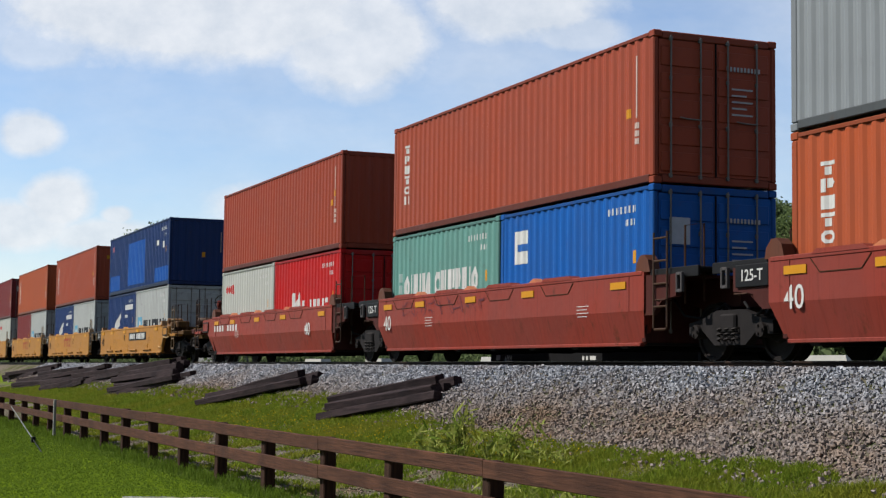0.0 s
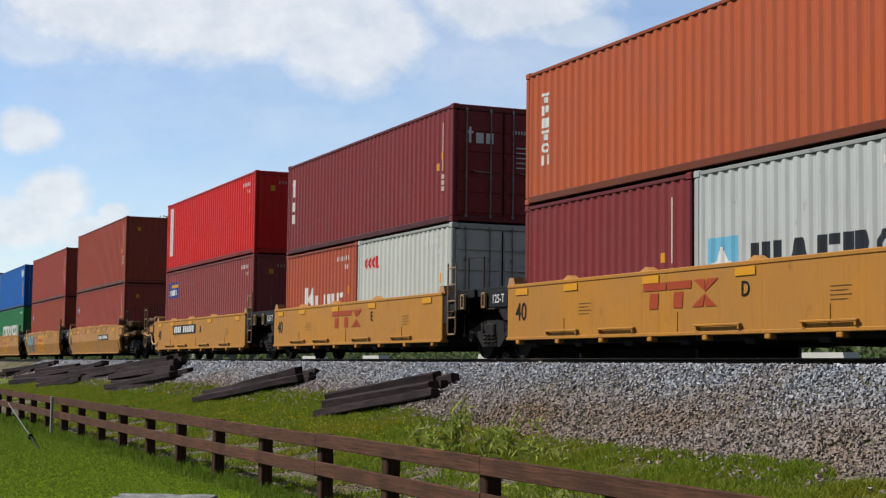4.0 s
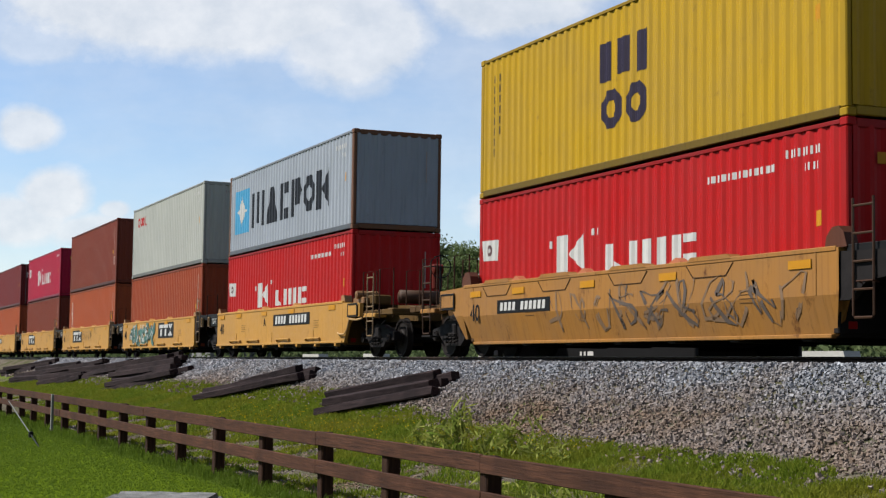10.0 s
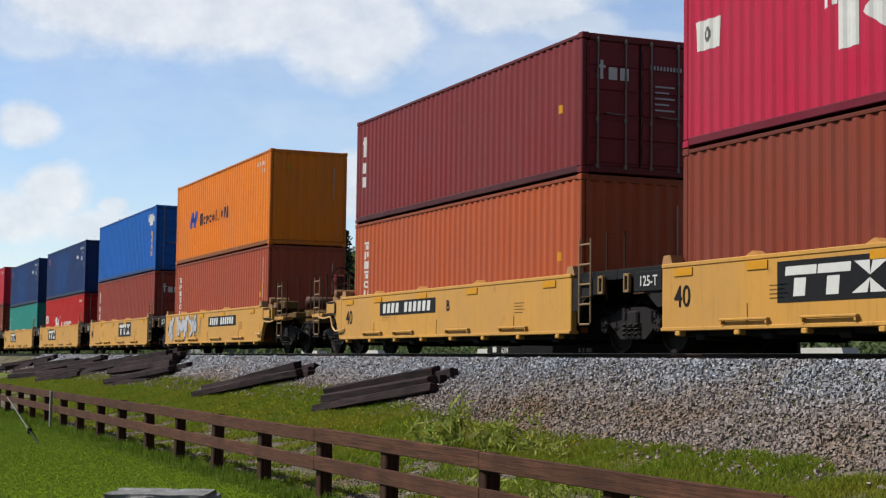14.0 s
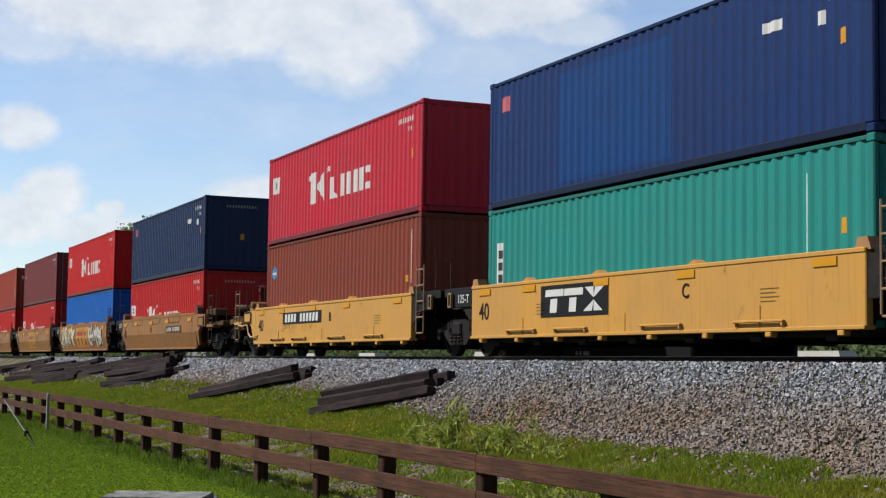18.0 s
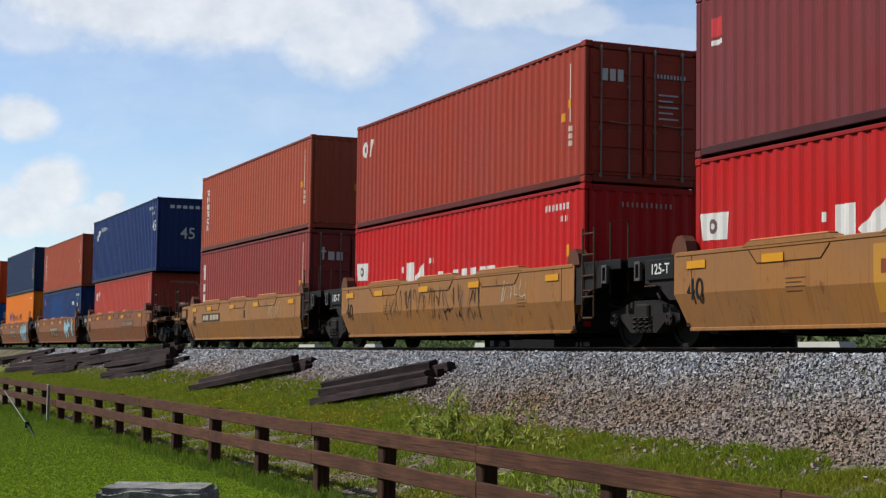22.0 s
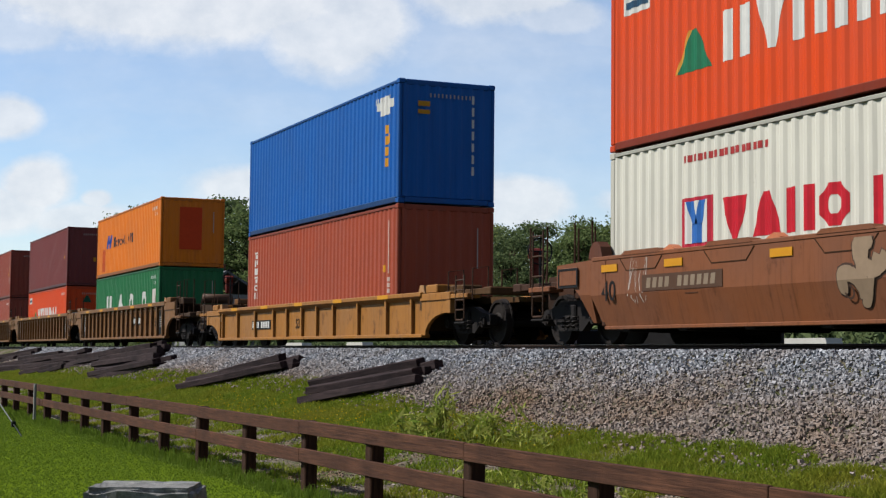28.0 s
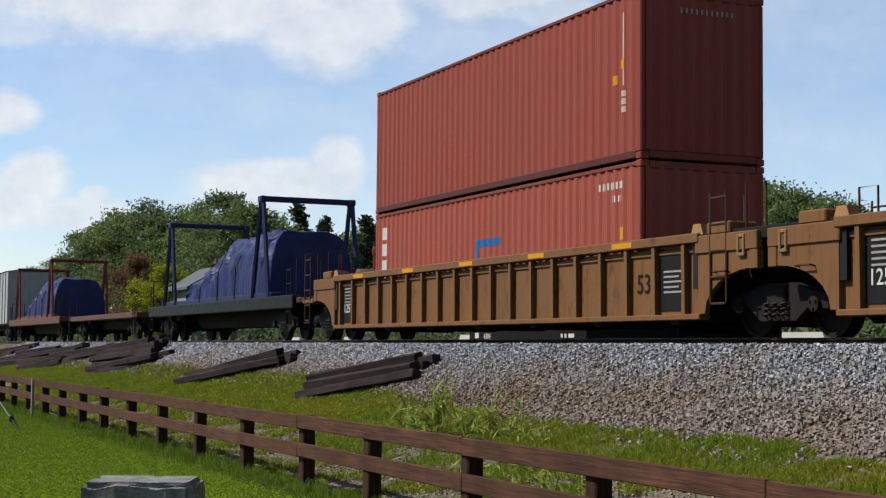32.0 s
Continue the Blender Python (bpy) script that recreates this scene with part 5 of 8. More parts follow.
# art on the sides: unit -> list of (kind, from, to along the side, low, high, colour)
ART = {
    1: [("line", 0.12, 0.5, 1.0, 1.38, (110, 60, 70), 9, 0.02)],
    8: [("line", 0.1, 0.55, 0.9, 1.35, (216, 150, 150), 7, 0.02)],
    9: [("piece", 0.1, 0.27, 0.42, 1.42, (104, 150, 160), 3, (52, 76, 92)), ("line", 0.1, 0.27, 0.5, 1.36, (36, 44, 60), 5, 0.012), ("line", 0.18, 0.29, 0.55, 1.1, (196, 70, 62), 2, 0.03), ("line", 0.27, 0.36, 0.55, 1.3, (166, 110, 150), 3, 0.03),
        ("line", 0.34, 0.44, 1.0, 1.36, (70, 58, 44), 3, 0.012), ("signs", 0.42, 0.59, 0.5, 1.12, (176, 66, 36)), ("line", 0.62, 0.9, 0.8, 1.35, (160, 110, 70), 6, 0.014)],
    10: [("line", 0.1, 0.55, 0.8, 1.36, (206, 110, 80), 9, 0.03), ("signs", 0.42, 0.6, 0.5, 1.1, (166, 84, 46)), ("line", 0.62, 0.8, 0.6, 1.3, (206, 140, 90), 4, 0.03)],
    11: [("piece", 0.125, 0.375, 0.44, 1.34, (222, 214, 160), 3, (206, 160, 90)), ("signs", 0.41, 0.59, 0.5, 1.12, (176, 66, 36)), ("piece", 0.6, 0.68, 0.42, 1.4, (132, 164, 118), 1, (38, 48, 38)), ("piece", 0.69, 0.74, 0.36, 1.1, (40, 62, 50), 1, (30, 38, 34)),
         ("piece", 0.755, 0.83, 0.36, 1.42, (214, 208, 206), 1, (46, 40, 46)), ("piece", 0.85, 0.965, 0.42, 1.38, (136, 162, 122), 2, (40, 48, 38)), ("strokes", 0.6, 0.97, 0.42, 1.38, (44, 46, 44), 14, 0.018)],
    12: [("line", 0.3, 0.95, 0.42, 1.25, (150, 122, 96), 9, 0.05), ("line", 0.5, 0.9, 0.45, 1.2, (112, 100, 92), 5, 0.06)],
    14: [("piece", 0.12, 0.5, 0.44, 1.3, (92, 138, 130), 5, (34, 54, 52)), ("strokes", 0.13, 0.49, 0.46, 1.28, (226, 232, 226), 26, 0.022), ("strokes", 0.13, 0.49, 0.46, 1.28, (30, 50, 48), 16, 0.014)],
    15: [("line", 0.08, 0.2, 0.75, 1.3, (48, 44, 44), 5, 0.011), ("line", 0.46, 0.66, 0.72, 1.3, (52, 46, 44), 9, 0.011), ("line", 0.7, 0.78, 1.05, 1.34, (52, 46, 44), 4, 0.01)],
    16: [("line", 0.82, 0.94, 0.85, 1.3, (60, 52, 46), 3, 0.014)],
    18: [("piece", 0.03, 0.38, 0.46, 1.3, (196, 198, 204), 4, (120, 122, 128)), ("line", 0.26, 0.44, 0.5, 1.3, (120, 116, 84), 4, 0.02)],
    22: [("line", 0.2, 0.45, 0.6, 1.2, (150, 120, 80), 5, 0.014)],
    24: [("piece", 0.04, 0.38, 0.42, 1.4, (222, 212, 184), 4, (52, 46, 42)), ("strokes", 0.04, 0.38, 0.44, 1.38, (46, 42, 40), 14, 0.014), ("signs", 0.4, 0.62, 0.5, 1.14, (160, 66, 40)),
         ("piece", 0.66, 0.92, 0.42, 1.4, (206, 200, 188), 4, (40, 38, 36)), ("strokes", 0.66, 0.92, 0.44, 1.38, (44, 40, 40), 12, 0.016)],
    25: [("signs", 0.4, 0.57, 0.5, 1.12, (140, 74, 48)), ("line", 0.78, 0.88, 0.7, 1.2, (206, 196, 170), 3, 0.014)],
    26: [("line", 0.26, 0.44, 0.62, 1.3, (50, 44, 42), 7, 0.016), ("line", 0.46, 0.68, 0.55, 1.3, (50, 44, 42), 7, 0.02), ("line", 0.76, 0.84, 0.85, 1.3, (206, 200, 180), 3, 0.013)],
    27: [("line", 0.74, 0.86, 0.8, 1.3, (206, 196, 160), 4, 0.012)],
    29: [("piece", 0.755, 0.945, 0.36, 1.4, (156, 196, 208), 3, (70, 104, 120)), ("strokes", 0.76, 0.94, 0.4, 1.36, (60, 96, 116), 10, 0.014)],
    30: [("piece", 0.755, 0.95, 0.36, 1.4, (160, 200, 212), 3, (70, 104, 120)), ("strokes", 0.76, 0.94, 0.4, 1.36, (60, 96, 116), 10, 0.014)],
    31: [("piece", 0.02, 0.5, 0.4, 1.4, (186, 132, 160), 5, (90, 60, 100)), ("strokes", 0.02, 0.5, 0.42, 1.38, (236, 226, 232), 22, 0.03), ("strokes", 0.05, 0.5, 0.45, 1.36, (90, 60, 100), 14, 0.018), ("piece", 0.55, 0.95, 0.42, 1.36, (196, 170, 110), 4, (56, 46, 44)), ("strokes", 0.55, 0.95, 0.42, 1.36, (60, 50, 46), 14, 0.018)],
    32: [("line", 0.1, 0.15, 0.65, 1.42, (216, 210, 204), 2, 0.012), ("piece", 0.54, 0.92, 0.46, 1.34, (158, 136, 112), 4, (78, 60, 50)), ("strokes", 0.54, 0.92, 0.46, 1.34, (86, 66, 56), 16, 0.016)],
}
# (style, colour, sign, letter): the sign is dark with pale bars, rust bars, or a dark name plate
STYLE = ([("smooth", NOKL, "", "")] * 2 + [("smooth", NOKL, "white_bars", "")] + [("flat", YEL_A, s, l) for s, l in (("plate", "B"), ("rust", "C"), ("rust", "D"), ("rust", "E"), ("plate", "A"))] +
         [("smooth", YEL_O, s, "") for s in ("plate", "rust", "rust", "", "plate")] + [("flat", YEL_B, s, l) for s, l in (("plate", "A"), ("logo", ""), ("logo", "D"), ("logo", "C"), ("plate", "B"))] +
         [("flat", YEL_B, s, l) for s, l in (("plate", ""), ("logo", "E"), ("logo", "D"), ("logo", "C"), ("plate", "B"))] + [("smooth", TAN, s, l) for s, l in (("plate", "A"), ("", ""), ("", "D"), ("", ""), ("plate", "B"))] +
         [("smooth", BRN, s, "") for s in ("plate", "logo", "logo", "", "plate")] + [("ribbed", RIB_G, "plate", ""), ("ribbed", RIB, "plate", ""), ("ribbed", RIB, "", ""), ("ribbed", RIB, "", "")])
LEAD_END = {0: 0, 3: 1, 8: 1, 13: 1, 18: 1, 23: 1, 28: 1, 33: 1, 34: 1}      # units whose leading end carries a coupler
TAIL_END = {2: 1, 7: 1, 12: 1, 17: 1, 22: 1, 27: 1, 32: 1, 33: 1, 36: 1}


def well_car(i, xc):
    style, rgb, sign, letter = STYLE[i]
    colour = {NOKL: "rusty red", YEL_A: "yellow", YEL_B: "bright yellow", YEL_O: "orange-yellow", TAN: "dirty tan", BRN: "grimy brown", RIB: "grimy brown ribbed", RIB_G: "golden yellow ribbed"}[rgb]
    art = ", with graffiti" if i in ART else ""
    t = thing("well_car", f"{colour} steel well car under stacked containers{art}", "railcar", group="well cars of the train")
    mat = paint(rgb, {"flat": 0.5, "smooth": 0.8, "ribbed": 0.95}[style], 0.55, strong=1.08)
    grime = paint(tuple(int(c * 0.5) for c in rgb), 0.8, 0.7)
    dark = STEEL_DARK
    half = 8.25 if style == "ribbed" else 6.25
    art_x = 10.07 if style == "ribbed" else 7.87
    end_x = 12.05 if style == "ribbed" else 10.05
    low = rgb == RIB_G            # the first ribbed car has shallower sides
    top = 1.11 if low else {"smooth": 1.45, "flat": 1.38, "ribbed": 1.55}[style]
    face = face_smooth if style == "smooth" else face_flat
    sm = cached(("wellside", style, rgb), lambda: well_side("low" if low else style, half, rgb).mesh("side_sill", mat))
    part("side_sill", sm, mat, t)
    part("side_sill", sm, mat, t, at=HALF_TURN)
    floor = cached(("wellfloor", style), lambda: [None, Geo()][1].box(-half + 0.2, half - 0.2, -1.3, 1.3, 0.26, 0.33).mesh("well_floor", dark))
    part("well_floor", floor, dark, t)
    beam = cached(("cross", style), lambda: Geo().box(-0.14, 0.14, -1.36, 1.36, 0.2, 0.30, 0.02).mesh("cross_beam", dark))
    for k in range(7):
        part("cross_beam", beam, dark, t, at=pose(-half + 0.9 + k * (2 * half - 1.8) / 6, 0, 0))
    if style == "ribbed":
        z0, z1 = (0.23, 1.03) if low else (0.36, 1.43)
        rib = cached(("rib", rgb), lambda: Geo().prism_x([(-FACE - 0.005, z1), (-FACE + 0.005, z0), (-FACE + 0.11, z0), (-FACE + 0.11, z1)], -0.045, 0.045).mesh("rib", mat))
        for x in (-7.9, -6.24, -4.4, -2.6, -1.38, -0.08, 1.14, 2.43, 4.2, 6.07, 7.6) if low else [-half + 0.45 + k * (2 * half - 0.9) / 18 for k in range(19)]:
            part("rib", rib, mat, t, at=pose(x, 0, 0))
        for k in range(5):
            part("reflector", cached(("reflector_r",), lambda: Geo().box(-0.32, 0.32, -FACE - 0.036, -FACE - 0.028, 1.46, 1.55).mesh("reflector", YELLOW)), YELLOW, t, at=pose(-6.4 + 3.1 * k, -0.01 if low else 0, -0.425 if low else 0))
    if style == "flat":
        tooth = cached(("tooth", rgb), lambda: Geo().box(-0.07, 0.07, -FACE - 0.03, -FACE + 0.1, 0.26, 0.345, 0.015).mesh("stirrup_block", mat))
        for k in range(8):
            part("stirrup_block", tooth, mat, t, at=pose(-half + 0.5 + k * (2 * half - 1.0) / 7, 0, 0))
        step = cached(("stepbar", rgb), lambda: Geo().box(-0.62, 0.62, -FACE - 0.07, -FACE - 0.03, 0.47, 0.51, 0.01).box(-0.6, -0.56, -FACE - 0.06, -FACE, 0.42, 0.5)
                      .box(0.56, 0.6, -FACE - 0.06, -FACE, 0.42, 0.5).mesh("step_bar", mat))
        for x in (-3.9, -1.9, 1.2, 3.9):
            part("step_bar", step, mat, t, at=pose(x, 0, 0))
    if style == "smooth":
        fw = 0.75 if rgb == TAN else 0.45
        flap = cached(("flap", rgb), lambda: Geo().prism_y([(-1.1, top), (-0.95, top + 0.07), (0.95, top + 0.07), (1.1, top)] if rgb == TAN else [(-0.62, top), (-0.5, top + 0.07), (0.5, top + 0.07), (0.62, top)], -FACE - 0.02, -FACE + 0.2).mesh("top_flap", mat))
        for x in (-3.25, -0.15, 3.05) if rgb == TAN else (-4.6, -2.1, 0.6, 3.1):
            part("top_flap", flap, mat, t, at=pose(x, 0, 0))
            part("flap_seam", cached(("flapseam", fw), lambda: Geo().tube([(-fw - 0.2, -FACE - 0.004, 1.39), (-fw, -FACE - 0.004, 1.2), (fw, -FACE - 0.004, 1.2), (fw + 0.2, -FACE - 0.004, 1.39)], 0.009, 4).mesh("flap_seam", plain("seam_grime", (74, 48, 26), 0.8))), mat, t, "dark seam", at=pose(x, 0, 0))
    if style != "ribbed":
        pad = cached(("pad", style), lambda: Geo().prism_y([(-0.17, top), (0.13, top), (0.17, top + 0.03), (0.02, top + 0.1), (-0.17, top + 0.03)], -FACE + 0.0, -FACE + 0.17).mesh("loading_pad", paint((206, 150, 88) if style == "flat" else (206, 128, 92), 0.4)))
        if rgb == TAN:
            pad = cached(("longpad",), lambda: Geo().box(-0.92, 0.92, -FACE - 0.01, -FACE + 0.17, top + 0.072, top + 0.1, 0.008).mesh("loading_pad", paint((206, 136, 96), 0.5)))
        for x in (-3.25, -0.15, 3.05) if rgb == TAN else (-3.75, -1.0, 2.1):
            part("loading_pad", pad, mat, t, "small worn orange loading pad", at=pose(x, 0, 0))
        rm = cached(("reflector", style), lambda: Geo().box(-0.26, 0.26, -FACE - 0.018, -FACE - 0.001, 1.2, 1.32).mesh("reflector", YELLOW))
        for x in (-5.6, -3.6, -0.8, 1.9, 5.4):
            part("reflector", rm, YELLOW, t, at=pose(x, 0, 0))
    guide = cached(("guide", rgb), lambda: (Geo().prism_y([(-0.24, top), (-0.2, top + 0.16), (-0.08, top + 0.28), (0.06, top + 0.29), (0.17, top + 0.2), (0.24, top)], -FACE + 0.03, -FACE + 0.23).mesh("container_guide", paint((100, 58, 40), 0.6)) if style == "smooth" else
                   Geo().prism_y([(-0.17, top), (-0.1, top + 0.17), (0.1, top + 0.17), (0.17, top)], -FACE + 0.03, -FACE + 0.23).mesh("container_guide", paint((176, 134, 92), 0.6))))
    for x, sc in ((-half + 0.1, 1), (half - 0.1, -1)):
        part("container_guide", guide, mat, t, "worn container guide", at=pose(x, 0, 0))
        part("container_guide", guide, mat, t, "worn container guide", at=pose(x, 0, 0) @ HALF_TURN)
    # ends: dark platform over the bogie, sloped web, plates, rails and steps
    for s in (-1, 1):
        coupled = (s == 1 and LEAD_END.get(i)) or (s == -1 and TAIL_END.get(i))
        reach = end_x - 0.55 if coupled else art_x - 0.12
        body_mat, bk = (grime, rgb) if coupled or rgb in (NOKL, BRN) else (dark, 0)
        kk = ("endframe", style, bool(coupled), bk)

        def end_geo():
            g = Geo()
            g.prism_y([(half - 0.25, 1.0), (half - 0.25, top - 0.06), (reach, top - 0.16), (reach, 0.86), (half + 0.35, 0.86)], -0.62, 0.62)
            g.box(half - 0.28, half - 0.16, -FACE + 0.12, FACE - 0.12, 0.3, top - 0.02, 0.015)
            for y in (-1, 1):
                g.prism_y([(half - 0.2, 0.74), (half - 0.2, top - 0.05), (half + 0.95, top - 0.08), (half + 0.95, 1.02), (half + 0.55, 0.98), (half + 0.2, 0.74)], y * (FACE - 0.03), y * (FACE - 0.13))
            g.box(half - 0.1, half + 0.9, -FACE + 0.05, FACE - 0.05, top - 0.12, top - 0.07)
            if coupled:
                g.box(reach - 0.35, reach, -1.4, 1.4, 0.98, 1.14, 0.02)
                g.box(half + 0.95, reach - 0.3, -1.38, -1.3, 1.0, 1.12, 0.01).box(half + 0.95, reach - 0.3, 1.3, 1.38, 1.0, 1.12, 0.01)
                g.box(half + 0.2, half + 1.5, -1.2, -0.75, top - 0.1, top + 0.14, 0.03)
            return g.mesh("end_frame", body_mat)
        ef = part("end_frame", cached(kk, end_geo), body_mat, t, at=None if s == 1 else HALF_TURN)
        if coupled or style == "ribbed":
            def panel_geo():
                g = Geo()
                w = 1.25 if style != "ribbed" else 1.5
                if style == "ribbed":
                    eave, foot = (0.93, 0.2) if low else (1.26, 0.36)
                    g.box(half - 0.1, half + w, -FACE - 0.01, -FACE + 0.1, eave, top - 0.02, 0.012)
                    arch = [(half + 1.35 + 1.22 * math.cos(radians(a)), foot + (eave - 0.26 - foot) * math.sin(radians(a))) for a in range(180, 80, -15)]
                    g.prism_y([(half - 0.05, foot), (half - 0.05, eave), (half + w - 0.02, eave), (half + w - 0.02, eave - 0.26)] + arch[::-1], -FACE + 0.02, -FACE + 0.1)
                    g.box(half + w - 0.2, half + w, -FACE, -FACE + 0.12, eave - 0.28, eave, 0.01)
                    g.box(half + 0.2, half + 0.8, -FACE, -FACE + 0.5, top - 0.02, top + 0.16, 0.02)
                    return g.mesh("end_panel", mat)
                g.prism_y([(half + 0.003, 0.84), (half + 0.003, top - 0.02), (half + w, top - 0.06), (half + w, 0.98), (half + 0.66, 0.98), (half + 0.5, 0.9), (half + 0.42, 0.84)], -FACE, -FACE + 0.1)
                slope = face(0.36) if style == "smooth" else -FACE
                g.add([(half + 0.003, -FACE, 0.84), (half + 0.42, -FACE, 0.84), (half + 0.12, slope, 0.36), (half + 0.003, slope, 0.36),
                       (half + 0.003, -FACE + 0.08, 0.84), (half + 0.42, -FACE + 0.08, 0.84), (half + 0.12, slope + 0.08, 0.36), (half + 0.003, slope + 0.08, 0.36)],
                      [(0, 3, 2, 1), (4, 5, 6, 7), (1, 2, 6, 5), (2, 3, 7, 6), (3, 0, 4, 7)])
                if style != "ribbed":
                    g.box(half + 0.45, half + 1.12, -FACE - 0.03, -FACE, 1.02, top - 0.12, 0.01)
                return g.mesh("end_panel", mat)
            pm = cached(("endpanel", style, rgb), panel_geo)
            pr = cached(("endpanel_m", style, rgb), lambda: mirrored(pm))
            part("end_panel", pm if s == 1 else pr, mat, t)
            part("end_panel", pr if s == 1 else pm, mat, t, at=HALF_TURN)
            if style == "flat":
                pipe = cached(("pipe", rgb), lambda: Geo().tube([(1.7, -FACE - 0.05, 1.04), (1.62, -FACE - 0.06, 0.93), (1.2, -FACE - 0.06, 0.9), (0.68, -FACE - 0.06, 0.93), (0.5, -FACE - 0.06, 0.66), (0.3, -FACE - 0.06, 0.56), (-0.15, -FACE - 0.06, 0.57), (-0.3, -FACE - 0.02, 0.6)], 0.024, 6).mesh("end_pipe", paint((214, 170, 110), 0.4, strong=1.0)))
                pipe_m = cached(("pipe_m", rgb), lambda: mirrored(pipe))
                part("end_pipe", pipe if s == 1 else pipe_m, mat, t, "pale bent pipe", at=pose(s * half, 0, 0))
                part("tool_box", cached(("toolbox", rgb), lambda: Geo().box(-0.4, 0.4, -0.2, 0.2, 0, 0.16, 0.02).disc_y(0.05, 0.22, [(-0.3, 0.02), (-0.28, 0.1), (0.28, 0.1), (0.3, 0.02)], 12).mesh("tool_box", paint((150, 112, 78), 0.8))), mat, t, "rusty box on the platform", at=pose(s * (half + 0.75), -FACE + 0.35, top - 0.07))
            if style != "ribbed":
                fr = cached(("panelframe",), lambda: Geo().box(0.42, 0.47, -FACE - 0.036, -FACE - 0.03, 1.0, 1.3).box(1.1, 1.15, -FACE - 0.036, -FACE - 0.03, 1.0, 1.3).box(0.42, 1.15, -FACE - 0.036, -FACE - 0.03, 0.98, 1.02).box(0.42, 1.15, -FACE - 0.036, -FACE - 0.03, 1.28, 1.32).mesh("panel_edge", STEEL_BLACK))
                part("panel_edge", fr, STEEL_BLACK, t, at=pose(half, 0, 0) if s == 1 else pose(-half - 1.57, 0, 0))
        if style == "ribbed" and not low:
            bx = s * (half - 0.88)
            part("stencil_panel", cached(("stencil_panel",), lambda: Geo().box(-0.38, 0.38, -FACE + 0.088, -FACE + 0.098, 0.42, 1.38).mesh("stencil_panel", STEEL_BLACK)), STEEL_BLACK, t, "black panel with white stencils", at=pose(bx, 0, 0))
            if s == -1:
                number_text("capacity_number", "125T", 0.3, WHITE, t, stand(bx, -FACE + 0.084, 0.66), "white stencilled 125T")
            bars = Geo()
            for q in range(5):
                bars.box(bx - 0.25, bx + 0.28 - 0.09 * (q % 2), -FACE + 0.08, -FACE + 0.086, 1.22 - 0.08 * q - (0 if s == -1 else 0.2), 1.25 - 0.08 * q - (0 if s == -1 else 0.2))
            part("stencil_paint", bars, flat((170, 166, 160)), t, kind="stuff")
        if not coupled and s == -1 and style != "ribbed":
            xx = -half - 0.42
            part("placard", cached(("placard", style), lambda: Geo().box(-0.42, 0.42, -FACE - 0.008, -FACE + 0.03, top - 0.38, top - 0.05, 0.008).mesh("placard", STEEL_BLACK)), STEEL_BLACK, t, "black plate with white capacity number", at=pose(xx, 0, 0))
            number_text("capacity_number", "125-T", 0.24, WHITE, t, stand(xx, -FACE - 0.012, top - 0.29), "white stencilled 125-T")
        if s == -1:
            number_text("size_number", "53" if style == "ribbed" else "40", 0.48 if style != "ribbed" else (0.36 if low else 0.44), WHITE if rgb == NOKL else BLACK, t,
                        stand((4.2 if i == 2 else -half + 0.62) if style != "ribbed" else (-0.55 if low else half - 1.75), face(0.9) - 0.008 if style != "ribbed" else -FACE + (0.07 if low else 0.09), 0.46 if low else 0.72), "stencilled size number")
        # ladder and tall grab rails
        lx = s * (half + (0.52 if not coupled else 2.0))
        rail_mat = paint((150, 126, 98) if style == "flat" else (74, 52, 38), 0.7)
        if s == 1 or coupled:
            for y in (-FACE, FACE):
                ladder(t, pose(lx, y, 0), 0.5, top + (0.3 if low else 0.62), 0.42, 5, 0.019, rail_mat, "worn steel ladder")
        if s == 1 or coupled:
            rise = 0.42 if low else 0.7
            gr = cached(("grab", style, top), lambda: Geo().tube([(0, 0, 0.9), (0, 0, top + rise), (0.0, 0.35, top + rise + 0.05), (0, 0.35, 0.95)], 0.018).mesh("grab_rail", plain("rusty_rail", (76, 50, 36), 0.8)))
            part("grab_rail", gr, dark, t, at=pose(s * (half + 0.95), -FACE + 0.2, 0))
            part("grab_rail", gr, dark, t, at=pose(s * (half + 1.25), 0.5, 0))
            if coupled:
                for gx, gy in ((2.45, -1.42), (2.1, -0.6)):
                    part("grab_rail", gr, dark, t, at=pose(s * (half + gx), gy, 0))
        if not coupled:
            # crossover plates over the joint, with slotted brackets and a bent grab iron
            reach2 = art_x - 0.06
            for sy in (-1, 1):
                part("crossover_plate", cached(("xplate", style, sy), lambda: Geo().box(half + 0.1, reach2, sy * 0.66, sy * 1.42, top - 0.03, top + 0.015, 0.008).box(half + 0.1, reach2, sy * 1.40, sy * 1.44, top - 0.14, top + 0.03, 0.008).mesh("crossover_plate", STEEL_BLACK)), dark, t, "dark steel crossover plate", at=None if s == 1 else HALF_TURN)
            bracket = cached(("slotted", style), lambda: Geo().box(-0.09, -0.05, -0.03, 0.03, -0.16, 0.16, 0.008).box(0.05, 0.09, -0.03, 0.03, -0.16, 0.16, 0.008).box(-0.05, 0.05, -0.03, 0.03, 0.11, 0.16, 0.008).box(-0.05, 0.05, -0.03, 0.03, -0.16, -0.11, 0.008)
                             .mesh("slotted_bracket", paint((150, 122, 88), 0.7) if style != "smooth" else plain("grey_bracket", (92, 88, 88), 0.6, 0, 0.2, 6)))
            part("slotted_bracket", bracket, dark, t, at=pose(s * (half + 1.12), -FACE + 0.0, top - 0.22))
